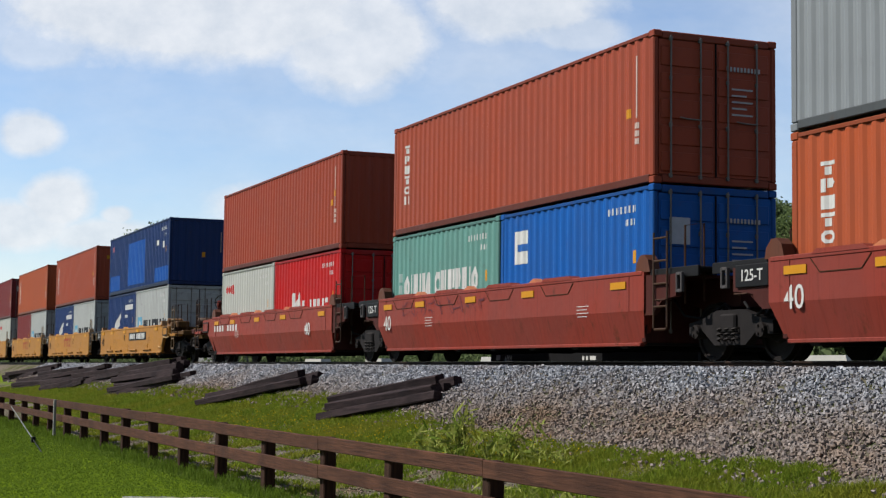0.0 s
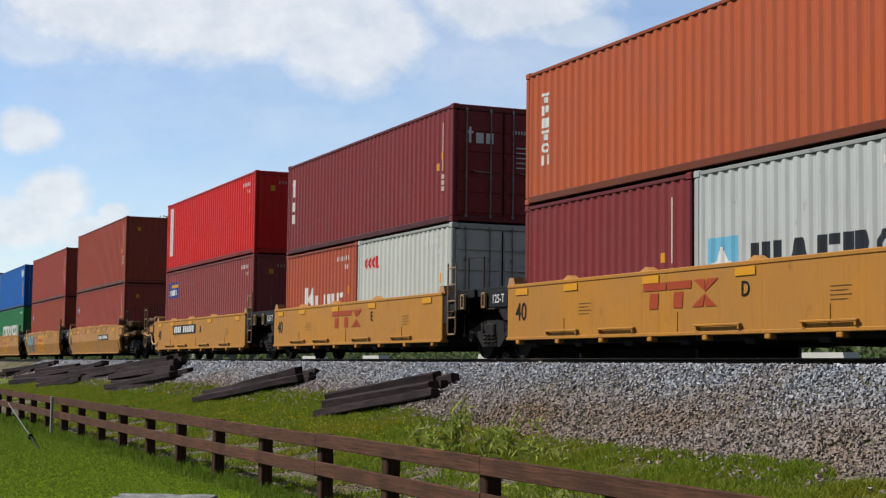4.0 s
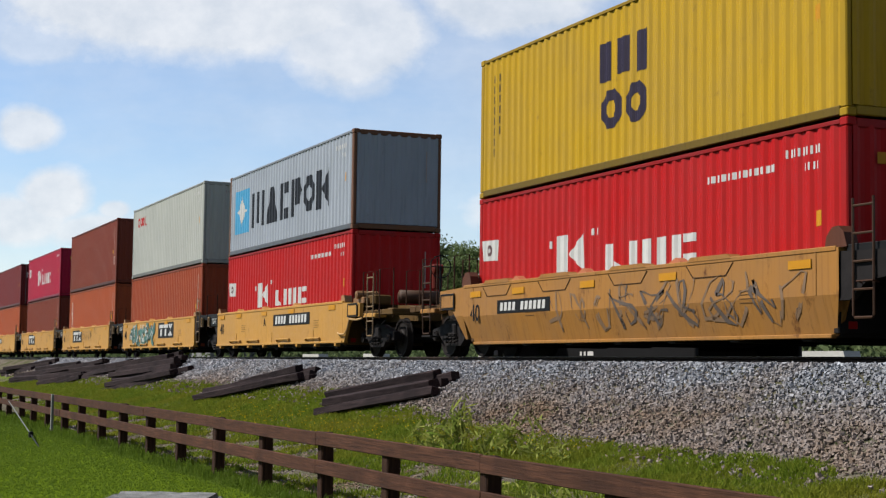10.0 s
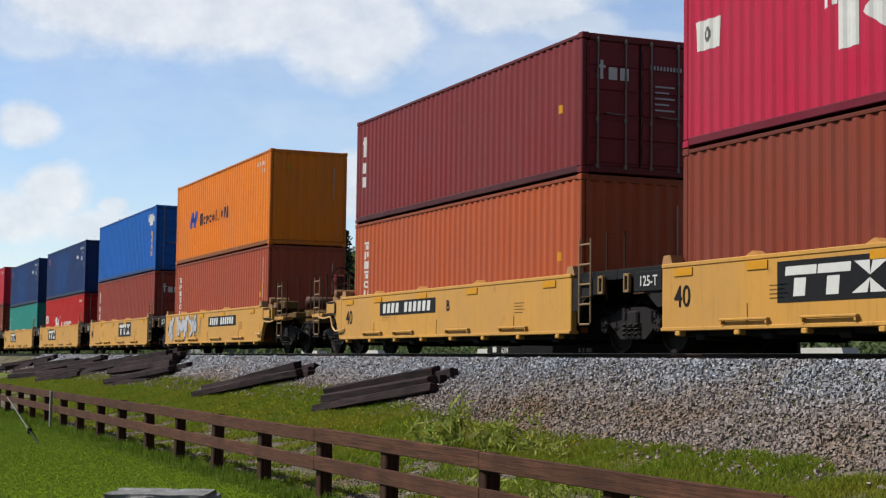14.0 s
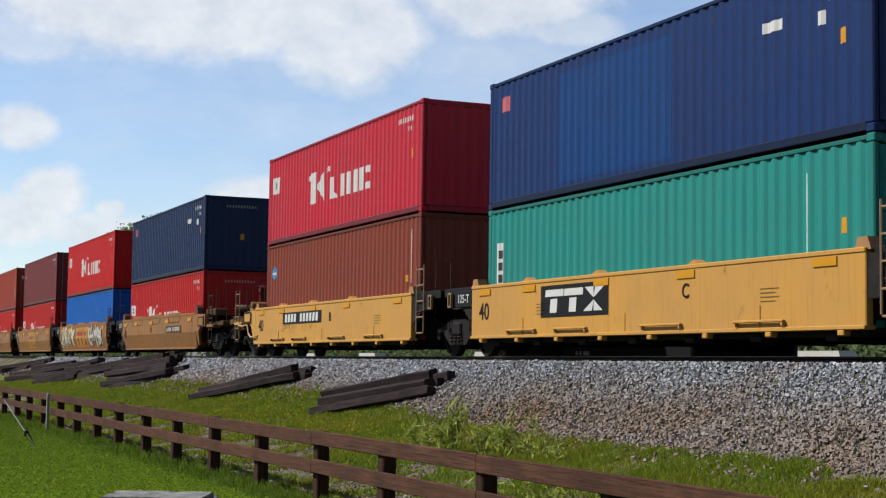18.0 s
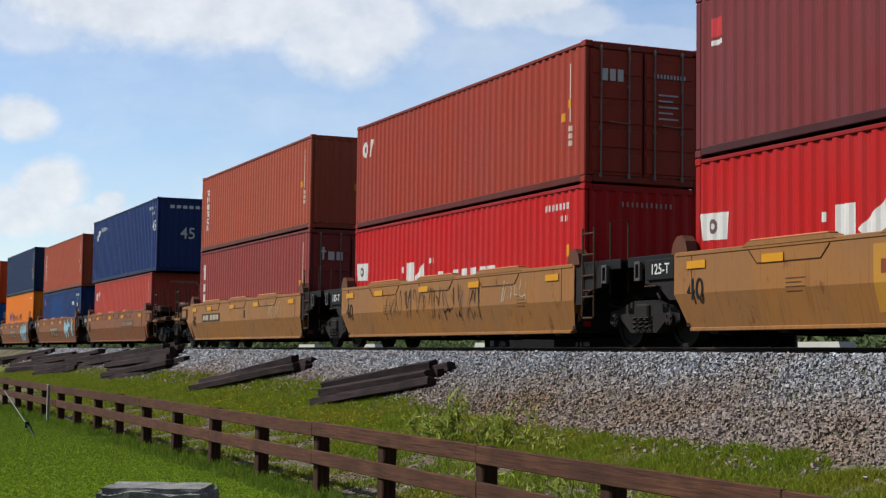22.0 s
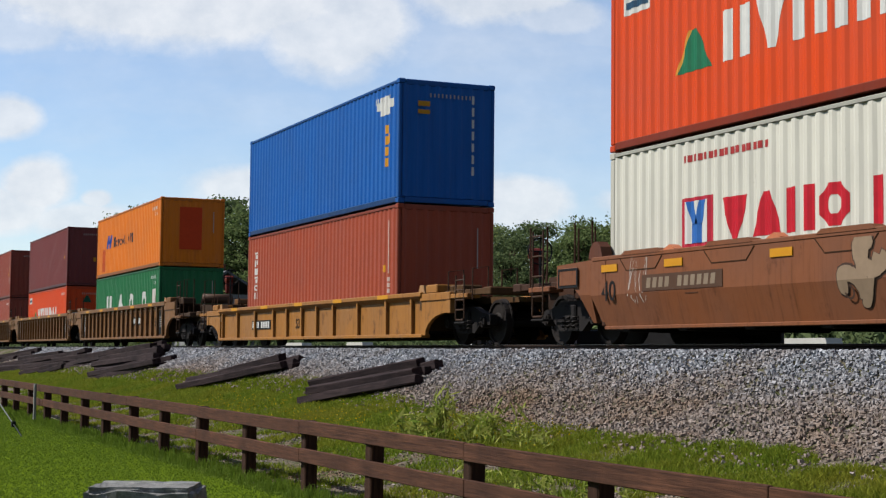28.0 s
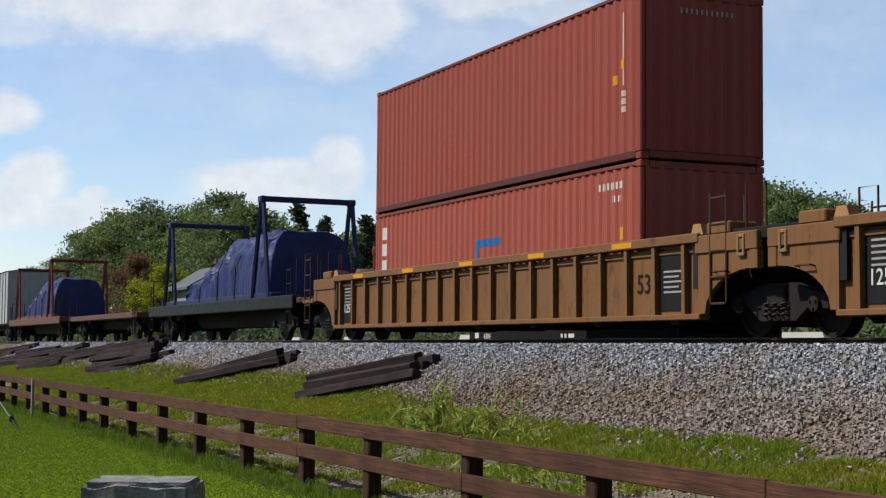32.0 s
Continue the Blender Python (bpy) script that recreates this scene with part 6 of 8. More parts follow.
            part("grab_iron", cached(("grabiron",), lambda: Geo().tube([(0, 0.05, 0), (0, -0.05, 0.02), (0.34, -0.05, 0.02), (0.34, 0.05, 0)], 0.014, 5).mesh("grab_iron", plain("rusty_rail", (76, 50, 36), 0.8))), dark, t, at=pose(s * (half + 0.62) - 0.17, -FACE - 0.01, 0.95))
        part("walkway_grating", cached(("walk", style, top), lambda: Geo().box(-0.5, 0.5, -1.3, -0.7, top - 0.06, top - 0.03).mesh("walkway_grating", dark)), dark, t, at=pose(s * (half + 0.42), 0, 0))
        hose = cached(("hose", s, bool(coupled)), lambda: Geo().tube([(s * (half + 0.3), -1.1, 1.0), (s * (half + 0.7), -1.15, 0.72), (s * (half + 1.1), -1.0, 0.66), (s * (half + 1.5), -0.9, 0.9)], 0.022).mesh("air_hose", GASKET))
        part("air_hose", hose, GASKET, t)
        if coupled:
            part("coupler", cached(("coupler",), lambda: Geo().box(-0.5, 0.12, -0.16, 0.16, 0.72, 0.98, 0.03).prism_y([(0.1, 0.68), (0.1, 1.02), (0.42, 1.0), (0.5, 0.85), (0.42, 0.7)], -0.2, 0.2).mesh("coupler", RAIL_STEEL)), dark, t,
                 "rusty knuckle coupler", at=pose(s * (end_x - 0.5), 0, 0) if s == 1 else pose(s * (end_x - 0.5), 0, 0) @ HALF_TURN)
            if not low:
                part("brake_tank", cached(("tank",), lambda: Geo().disc_y(0, 0, [(-0.55, 0.02), (-0.52, 0.17), (0.52, 0.17), (0.55, 0.02)], 16).mesh("brake_tank", plain("tank_paint", (96, 70, 54), 0.6, 0, 0.3, 5), True)), mat, t, at=pose(s * (half + 1.2), 0.1, top + 0.12))
            part("handbrake_wheel", cached(("hbw",), lambda: Geo().tube([(0.0, 0.28 * math.cos(a * 0.5236), 0.28 * math.sin(a * 0.5236)) for a in range(13)], 0.018).tube([(0, -0.28, 0), (0, 0.28, 0)], 0.014)
                                           .tube([(0, 0, -0.28), (0, 0, 0.28)], 0.014).tube([(0, 0, -0.9), (0, 0, 0)], 0.03).mesh("handbrake_wheel", STEEL_BLACK)), dark, t, at=pose(s * (half + 1.95), 0.35, top + 0.85))
            part("brake_housing", cached(("hbh",), lambda: Geo().disc_y(0, 0, [(-0.14, 0.06), (-0.12, 0.13), (0.12, 0.13), (0.14, 0.06)], 14).box(-0.07, 0.07, -0.12, 0.12, -0.5, 0.0, 0.03).mesh("brake_housing", paint((112, 40, 30), 0.6))), dark, t, "red handbrake housing", at=pose(s * (half + 1.75), 0.35, top + 0.8))
            part("step_plate", cached(("stepplate", rgb), lambda: Geo().box(-0.42, 0.42, -0.15, 0.15, 0, 0.1, 0.015).mesh("step_plate", mat)), mat, t, at=pose(s * (half + 1.95), -FACE + 0.14, 0.94))
            part("foot_step", cached(("footstep",), lambda: Geo().box(-0.24, 0.24, -0.12, 0.12, 0, 0.04, 0.01).mesh("foot_step", dark)), dark, t, at=pose(s * (half + 2.0), -FACE + 0.1, 0.42))
            truck(t, s * (end_x - 2.35), xc, dark)
        elif s == -1:
            truck(t, -art_x, xc, dark)
    if i == 0:
        truck(t, art_x, xc, dark)
    # painted signs
    if sign == "plate" and low:
        plate = part("number_plate_panel", Geo().box(-4.85, -3.0, -FACE + 0.066, -FACE + 0.078, 0.46, 0.72), STEEL_BLACK, t, "black panel with white bars")
        bars = Geo()
        for k in range(10):
            if k != 4:
                bars.box(-4.75 + 0.17 * k, -4.64 + 0.17 * k, -FACE + 0.058, -FACE + 0.064, 0.5, 0.68)
        part("number_paint", bars, WHITE, plate, kind="stuff")
    elif sign == "plate" and style == "ribbed":
        for q in (0, 1):
            x0 = -half + 0.45 + 0.8667 * (3.5 + q + (9 if i == 34 else 0))
            plate = part("number_plate_panel", Geo().box(-0.36, 0.36, -FACE + 0.085, -FACE + 0.098, 0.8, 1.12), STEEL_BLACK, t, "black panel with white bars", at=pose(x0, 0, 0))
            bars = Geo()
            for k in range(3 + q):
                bars.box(-0.3 + 0.16 * k, -0.19 + 0.16 * k, -FACE + 0.078, -FACE + 0.084, 0.86, 1.06)
            part("number_paint", bars, WHITE, plate, kind="stuff")
    elif sign == "plate":
        lead = bool(LEAD_END.get(i))
        x0, wide, z0, z1 = ((1.85, 1.7, 0.88, 1.2) if lead else (-1.75, 1.7, 0.88, 1.2)) if style == "flat" else ((2.95, 1.2, 0.84, 1.08) if lead else (-3.4, 1.15, 0.84, 1.1))
        back, ink = (flat((92, 66, 50)), flat((150, 132, 112))) if rgb == BRN else (flat((66, 54, 46)), flat((206, 190, 168))) if rgb == TAN else (STEEL_BLACK, WHITE)
        yy = -FACE - 0.006
        plate = part("number_plate_panel", Geo().box(x0 - wide, x0 + wide, yy - 0.004, yy, z0, z1), back, t, "dark panel with pale bars")
        bars = []
        for k in range(11):
            if k != 4:
                a = x0 - wide * 0.88 + k * wide * 0.16
                bars.append([(a, z0 + 0.05), (a + wide * 0.105, z0 + 0.05), (a + wide * 0.125, z1 - 0.05), (a + wide * 0.02, z1 - 0.05)])
        part("number_paint", on_side(bars, lambda z: yy - 0.006, 0.0), ink, plate, kind="stuff")
    elif sign in ("logo", "rust"):
        x0 = -1.83 if i not in (14, 19) else 1.84
        x0 = (0.05 if sign == "rust" else -0.2) if sign == "rust" or rgb == BRN else x0
        cm = (WHITE if rgb != BRN else flat((166, 150, 128))) if sign == "logo" else flat((170, 70, 38))
        if sign == "logo":
            part("logo_panel", on_side([slab(x0 - 1.28, x0 + 1.28, 0.7, 1.28)] if rgb != BRN else [slab(x0 - 1.25, x0 + 1.25, 0.55, 1.02)], face, 0.006), STEEL_BLACK if rgb != BRN else flat((84, 60, 48)), t, "dark panel with pale blocks")
        if sign == "logo" or i not in ART:
            za, zb = (0.78, 1.2) if rgb != BRN else (0.6, 0.97)
            part("logo_block", on_side(fitted(x0 - 1.12, x0 + 1.12, za, zb - za, [("cup", 1.5), ("cup", 1.5), ("bow", 1.6)], 0.06, 0.12), face, 0.011), cm, t, kind="stuff")
    elif sign == "white_bars":
        g = Geo()
        for k in range(9):
            if k != 4:
                g.box(-5.9 + k * 0.33, -5.72 + k * 0.33, -FACE - 0.008, -FACE - 0.004, 0.98, 1.17)
        part("number_paint", g, WHITE, t, kind="stuff")
    if letter:
        number_text("unit_letter", letter, 0.32, BLACK, t, stand(1.9 if sign != "plate" else (0.65 if not LEAD_END.get(i) else -0.75), -FACE - 0.01, 0.9), "black stencilled letter")
    fine = Geo()
    for k, x in enumerate((-3.3, 3.9)):
        for j in range(4):
            if style != "ribbed":
                fine.box(x, x + 0.45 - 0.08 * (j % 2), face(0.95 - 0.06 * j) - 0.006, face(0.95 - 0.06 * j) - 0.002, 0.949 - 0.06 * j, 0.961 - 0.06 * j)
    if style != "ribbed":
        part("data_marking", fine, flat(tuple(int(c * 0.62) for c in rgb)) if rgb != NOKL else WHITE, t, kind="stuff")
    for k, (kind, f0, f1, z0, z1, col, *rest) in enumerate(ART.get(i, ())):
        x0, x1 = -half + 2 * half * f0, -half + 2 * half * f1
        cm = flat(col)
        if kind == "piece":
            n, edge = rest
            part("graffiti", on_side(puffy(i * 10 + k, x0, x1, z0, z1, n, 0.03), face, 0.004 + 0.0005 * k), flat(edge), t, "dark outline of spray paint", kind="stuff")
            part("graffiti", on_side(puffy(i * 10 + k, x0, x1, z0, z1, n, 0.0), face, 0.016 + 0.0015 * k), cm, t, "thick curling strokes of spray paint", kind="stuff")
        elif kind == "strokes":
            part("graffiti", on_side(inner_lines(i * 10 + k, x0, x1, z0, z1, *rest), face, 0.03 + 0.0015 * k), cm, t, "short curved spray-paint strokes", kind="stuff")
        elif kind == "line":
            part("graffiti", graffiti(i * 10 + k, x0, x1, z0, z1, rest[0], rest[1], lambda z, k=k: face(z) - 0.004 - 0.0015 * k), cm, t, "looping spray-paint strokes", kind="stuff")
        else:
            part("logo_field", on_side([slab(x0 - 0.15, x1 + 0.1, z0 - 0.06, z1 + 0.2)], face, 0.003), paint((204, 150, 56) if rgb == YEL_O else (186, 138, 66), 0.4), t, "brighter painted field")
            part("logo_block", on_side(fitted(x0, x1, z0, z1 - z0, [("cup", 1.0), ("cup", 1.0), ("bow", 1.1)], 0.02), face, 0.006), cm, t, kind="stuff")
    CARGO.append((t, xc, TRACK_Y, 0.0))


for i_unit, (x_unit, _, _) in enumerate(UNITS):
    well_car(i_unit, x_unit)


# ---------------------------------------------------------------- ground and track
TOE_Y, TOE_Z, FENCE_Y, LAWN_Z = 9.95, -1.10, 5.62, -1.80
SHOULDER_Y, SHOULDER_Z = 11.95, -0.13


def ground_z(y):
    """Height of the ground across the line: lawn, rise to the ballast, bed under the track, far side."""
    if y < FENCE_Y:
        return LAWN_Z
    if y < TOE_Y:
        s = (y - FENCE_Y) / (TOE_Y - FENCE_Y)
        return LAWN_Z + (TOE_Z - LAWN_Z) * (0.35 * s + 0.65 * s * s)
    if y < SHOULDER_Y:
        return TOE_Z + (SHOULDER_Z - TOE_Z) * (y - TOE_Y) / (SHOULDER_Y - TOE_Y)
    if y < 16.8:
        return SHOULDER_Z
    return max(SHOULDER_Z - (y - 16.8) * 0.3, -0.5)


def build_ground():
    ys = [-3000, -300, -60, -20, -8, 0, 2, 4, 5, 5.6, 6.2, 7, 7.8, 8.6, 9.3, 9.95, 10.4, 10.9, 11.4, 11.95, 12.5, 14, 16, 16.8, 17.5, 18.2, 22, 40, 80, 300, 3000]
    xs = [-3000, -900, -400, -250, -160] + list(np.arange(-120, 0, 1.0)) + [4, 20, 80, 300, 3000]
    vs, fs = [], []
    for y in ys:
        for x in xs:
            bump = 0.02 * noise.noise(Vector((x * 0.6, y * 0.6, 0))) if abs(x) < 125 and 5.9 < y < 11 else 0
            vs.append((x, y, ground_z(y) - 0.03 + bump))
    n = len(xs)
    for j in range(len(ys) - 1):
        for i in range(n - 1):
            fs.append((j * n + i, j * n + i + 1, (j + 1) * n + i + 1, (j + 1) * n + i))
    g = Geo()
    g.add(vs, fs)
    solid("ground", g, GROUND, "mown green lawn rising to a gravel railway bed", "ground", kind="structure", smooth=True)


build_ground()


def stones(name, label, n, place, size, seed):
    """Crushed stones: one joined mesh of small irregular lumps."""
    rng = np.random.default_rng(seed)
    cube = np.array([(-1, -1, -1), (1, -1, -1), (1, 1, -1), (-1, 1, -1), (-1, -1, 1), (1, -1, 1), (1, 1, 1), (-1, 1, 1)]) * 0.6
    quad = np.array([(3, 2, 1, 0), (4, 5, 6, 7), (0, 1, 5, 4), (1, 2, 6, 5), (2, 3, 7, 6), (3, 0, 4, 7)])
    base = cube[None] * rng.uniform(0.45, 1.2, (n, 8, 3)) * rng.uniform(0.55, 1.3, (n, 1, 3))
    a = rng.uniform(0, 6.28, n)
    b = rng.uniform(0, 6.28, n)
    ca, sa, cb, sb = np.cos(a), np.sin(a), np.cos(b), np.sin(b)
    rz = np.zeros((n, 3, 3))
    rz[:, 0, 0], rz[:, 0, 1], rz[:, 1, 0], rz[:, 1, 1], rz[:, 2, 2] = ca, -sa, sa, ca, 1
    rx = np.zeros((n, 3, 3))
    rx[:, 1, 1], rx[:, 1, 2], rx[:, 2, 1], rx[:, 2, 2], rx[:, 0, 0] = cb, -sb, sb, cb, 1
    p = place(rng, n)
    s = size(rng, n, p)
    v = np.einsum("nij,nkj->nki", rz @ rx, base) * s[:, None, None] + p[:, None, :]
    f = (quad[None] + (np.arange(n) * 8)[:, None, None]).reshape(-1, 4)
    me = bpy.data.meshes.new(name)
    me.from_pydata(v.reshape(-1, 3).tolist(), [], f.tolist())
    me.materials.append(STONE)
    ob = new(name, me)
    return tagged(ob, label, "ballast", kind="stuff")


GZ = np.vectorize(ground_z)


def slope_place(rng, n):
    x = -7.0 - 75 * rng.uniform(0, 1, n) ** 1.75
    foot = TOE_Y - 0.25 + 0.9 * np.clip((-x - 21) / 9, 0, 1)
    y = foot + (SHOULDER_Y + 0.75 - foot) * rng.uniform(0, 1, n)
    y = np.where(rng.uniform(0, 1, n) < 0.03, foot - 0.55 * rng.uniform(0, 1, n) ** 1.5, y)      # stones that rolled down
    return np.stack([x, y, GZ(y) + rng.uniform(-0.025, 0.02, n)], 1)


def stone_size(rng, n, p):
    return rng.uniform(0.02, 0.042, n) * (1 + np.clip((-p[:, 0] - 25) / 45, 0, 1.2))


stones("track_ballast", "grey crushed-stone ballast sloping down from the track", 97000, slope_place, stone_size, 3)


def strip_place(rng, n):
    x = -7.0 - 34 * rng.uniform(0, 1, n) ** 1.4
    y = 5.7 + 2.4 * rng.uniform(0, 1, n) ** 1.2
    return np.stack([x, y, GZ(y) - 0.03 + rng.uniform(-0.01, 0.012, n)], 1)


stones("loose_gravel", "loose grey gravel in the rough strip behind the fence", 16000, strip_place, lambda r, n, p: r.uniform(0.014, 0.034, n), 5)


def build_track():
    rail = thing("railway_track", "steel rails on dark timber sleepers in gravel", "railway track", kind="structure")
    prof = [(-0.075, -0.186), (0.075, -0.186), (0.075, -0.175), (0.012, -0.15), (0.010, -0.045), (0.036, -0.03), (0.036, -0.004), (0.030, 0.0), (-0.030, 0.0), (-0.036, -0.004), (-0.036, -0.03), (-0.010, -0.045), (-0.012, -0.15), (-0.075, -0.175)]
    for s in (-1, 1):
        y = TRACK_Y + s * 0.7545
        part("rail", Geo().prism_x([(y + a, b) for a, b in prof], -420, 120), RAIL_STEEL, rail, "rusty steel rail")
        part("rail_head", Geo().box(-420, 120, y - 0.03, y + 0.03, 0.0, 0.003), RAIL_TOP, rail, "polished running surface")
    me = cached(("sleeper",), lambda: Geo().box(-0.115, 0.115, -1.3, 1.3, -0.36, -0.188, 0.012).mesh("sleeper", TIMBER))
    for k in range(150):
        part("sleeper", me, TIMBER, rail, at=pose(-4 - 0.53 * k, TRACK_Y, 0))


build_track()


def fence():
    f = thing("fence", "low brown-stained wooden fence with two rails", "fence")
    posts = [-7.9, -10.15, -12.42, -14.87, -17.04, -19.45, -21.75, -24.1, -26.5, -28.8, -30.9, -33.2, -35.5, -37.8, -40.2, -42.6, -45.0, -47.5, -50.0, -52.5]
    rnd = random.Random(4)
    for x in posts:
        h = -0.99 + rnd.uniform(-0.02, 0.02)
        part("post", Geo().box(-0.08, 0.08, -0.06, 0.09, LAWN_Z - 0.15, h, 0.012), FENCE_POST, f, "weathered dark fence post", at=pose(x, FENCE_Y + 0.06, 0, rnd.uniform(-1, 1), rnd.uniform(-1, 1), rnd.uniform(-2, 2)))
    for k in range(0, len(posts) - 2, 2):
        a, b = posts[k], posts[k + 2]
        for z in (-1.05, -1.37):
            part("rail_board", Geo().box(b + 0.004, a - 0.004, -0.022, 0.022, z - 0.078, z + 0.078, 0.006), FENCE_WOOD, f, "brown-stained rail board", at=pose(0, FENCE_Y - 0.02 + rnd.uniform(-0.004, 0.004), rnd.uniform(-0.006, 0.006)))
    for z in (-1.05, -1.37):
        part("rail_board", Geo().box(-7.9, -3.0, -0.022, 0.022, z - 0.078, z + 0.078, 0.006), FENCE_WOOD, f, "brown-stained rail board", at=pose(0, FENCE_Y - 0.02, -0.01))


fence()


def timber_pile(name, label, ends):
    t = thing(name, label, "timber pile", group="piles of old sleepers")
    rnd = random.Random(int(-ends[0][0][0]))
    for k, ((x0, y0, z0), (x1, y1, z1), tilt) in enumerate(ends):
        a, b = Vector((x0, y0, z0)), Vector((x1, y1, z1))
        L = (b - a).length
        turn = (b - a).to_track_quat("X", "Z").to_matrix().to_4x4()
        far = x0 < -45
        for q in range(4 if far else 2 if k < 2 else 1):
            # timbers lie side by side, slipped along each other; the far heaps are two layers high
            slip, short = rnd.uniform(-0.3, 0.1), rnd.uniform(0.0, 0.5)
            m = Matrix.Translation((a + b) / 2 + Vector((0, 0, 0.15 * (q // 2) + 0.03 * (q % 2) - (0.1 if far else 0)))) @ turn @ pose(slip, -0.02 + 0.22 * (q % 2) if k % 2 else 0.14 - 0.22 * (q % 2), 0, tilt * 2.2 + rnd.uniform(-7, 7), rnd.uniform(-1.6, 1.6), rnd.uniform(-3.5, 3.5))
            w, h = rnd.uniform(0.1, 0.125), rnd.uniform(0.08, 0.1)
            g = Geo()
            xs = [-L / 2 + short, -L / 4, 0, L / 4, L / 2 - rnd.uniform(0, 0.3)]
            rings = []
            for x in xs:
                dy, dz = rnd.uniform(-0.012, 0.012), rnd.uniform(-0.012, 0.012)
                rings.append([(x + rnd.uniform(-0.03, 0.03), y * (w + rnd.uniform(-0.012, 0.006)) + dy, z * (h + rnd.uniform(-0.012, 0.006)) + dz)
                              for y, z in ((-1, -0.8), (-0.85, -1), (0.85, -1), (1, -0.8), (1, 0.8), (0.85, 1), (-0.85, 1), (-1, 0.8))])
            fs = [tuple(range(7, -1, -1)), tuple(range(32, 40))] + [(c * 8 + e, c * 8 + (e + 1) % 8, c * 8 + 8 + (e + 1) % 8, c * 8 + 8 + e) for c in range(4) for e in range(8)]
            g.add([p for r in rings for p in r], fs)
            part("timber", g, TIMBER, t, at=m)


PILES = [
    [((-30.0, 9.85, -1.02), (-25.9, 10.85, -0.55), 4), ((-30.2, 10.15, -0.98), (-26.0, 11.1, -0.46), -3), ((-30.3, 10.0, -0.82), (-26.6, 11.0, -0.36), 8), ((-29.0, 9.7, -1.1), (-25.3, 10.75, -0.62), -6)],
    [((-39.4, 9.85, -1.04), (-33.8, 11.0, -0.5), 3), ((-39.8, 10.15, -0.96), (-34.4, 11.25, -0.42), -5), ((-39.6, 10.0, -0.86), (-35.0, 11.1, -0.34), 6)],
    [((-52.8, 9.75, -1.1), (-46.8, 10.95, -0.58), 2), ((-53.2, 10.05, -0.98), (-46.5, 11.15, -0.5), 5), ((-54.0, 10.3, -0.8), (-48.6, 11.4, -0.36), -4), ((-54.2, 10.35, -0.62), (-48.9, 11.45, -0.17), 0),
     ((-54.4, 10.5, -0.45), (-49.3, 11.55, 0.0), 3)],
    [((-66.0, 9.6, -1.2), (-60.2, 10.5, -0.78), 3), ((-68.0, 9.8, -1.0), (-61.0, 10.8, -0.6), 0), ((-63.0, 10.3, -0.72), (-55.8, 11.3, -0.28), 4), ((-62.2, 10.2, -0.9), (-55.2, 11.1, -0.46), -3), ((-66.6, 10.2, -0.7), (-60.0, 11.2, -0.28), 2)],
    [((-74.0, 9.5, -1.25), (-67.8, 10.4, -0.85), 3), ((-75.0, 9.8, -1.02), (-68.0, 10.8, -0.6), 0), ((-73.0, 10.3, -0.75), (-66.0, 11.3, -0.3), 4), ((-84.0, 10.0, -0.95), (-77.0, 11.0, -0.5), 4), ((-82.0, 10.3, -0.75), (-74.5, 11.5, -0.22), 4)],
]
for pile in PILES:
    timber_pile("timber_pile", "pile of old dark creosoted timbers lying on the ballast slope", pile)




# ---------------------------------------------------------------- plants
def mesh_object(name, verts, faces, mat, label, category, kind="stuff"):
    me = bpy.data.meshes.new(name)
    me.from_pydata(verts.tolist(), [], faces.tolist())
    me.materials.append(mat)
    return tagged(new(name, me), label, category, kind=kind)


def blades(name, label, n, place, height, width, mat, seed, lean=0.45):
    """Grass: thin tapered bent blades, joined."""
    rng = np.random.default_rng(seed)
    p = place(rng, n)
    n = len(p)
    h = height(rng, n, p)
    a = rng.uniform(0, 6.283, n)
    w = rng.uniform(0.6, 1.2, n) * width * (1 + np.clip((-p[:, 0] - 18) / 30, 0, 1.5))
    side = np.stack([np.cos(a), np.sin(a), np.zeros(n)], 1) * w[:, None]
    b = rng.uniform(0, 6.283, n)
    k = rng.uniform(0.05, lean, n) * h
    tip = p + np.stack([np.cos(b) * k, np.sin(b) * k, h], 1)
    mid = p + np.stack([np.cos(b) * k * 0.3, np.sin(b) * k * 0.3, h * 0.55], 1)
    v = np.stack([p - side, p + side, mid + side * 0.8, mid - side * 0.8, tip], 1).reshape(-1, 3)
    i = np.arange(n)[:, None] * 5
    f = np.concatenate([i + np.array([[0, 1, 2]]), i + np.array([[0, 2, 3]]), i + np.array([[3, 2, 4]])], 1).reshape(-1, 3)
    return mesh_object(name, v, f, mat, label, "grass")


def patchy(x, y, scale, seed):
    return np.array([noise.noise(Vector((a * scale, b * scale, seed))) for a, b in zip(x, y)])


def lawn_place(rng, n):
    x = -8.0 - 42 * rng.uniform(0, 1, n) ** 1.3
    y = rng.uniform(1.0, 5.75, n)
    keep = y > 0.085 * -x + 0.2
    x, y = x[keep], y[keep]
    return np.stack([x, y, np.full(len(x), LAWN_Z - 0.03)], 1)


blades("lawn_grass", "short mown bright green lawn grass", 230000, lawn_place, lambda r, n, p: r.uniform(0.006, 0.017, n) + 0.09 * np.clip((p[:, 1] - 5.25) / 0.4, 0, 1) * r.uniform(0, 1, n), 0.007, GRASS_LAWN, 11, 1.6)


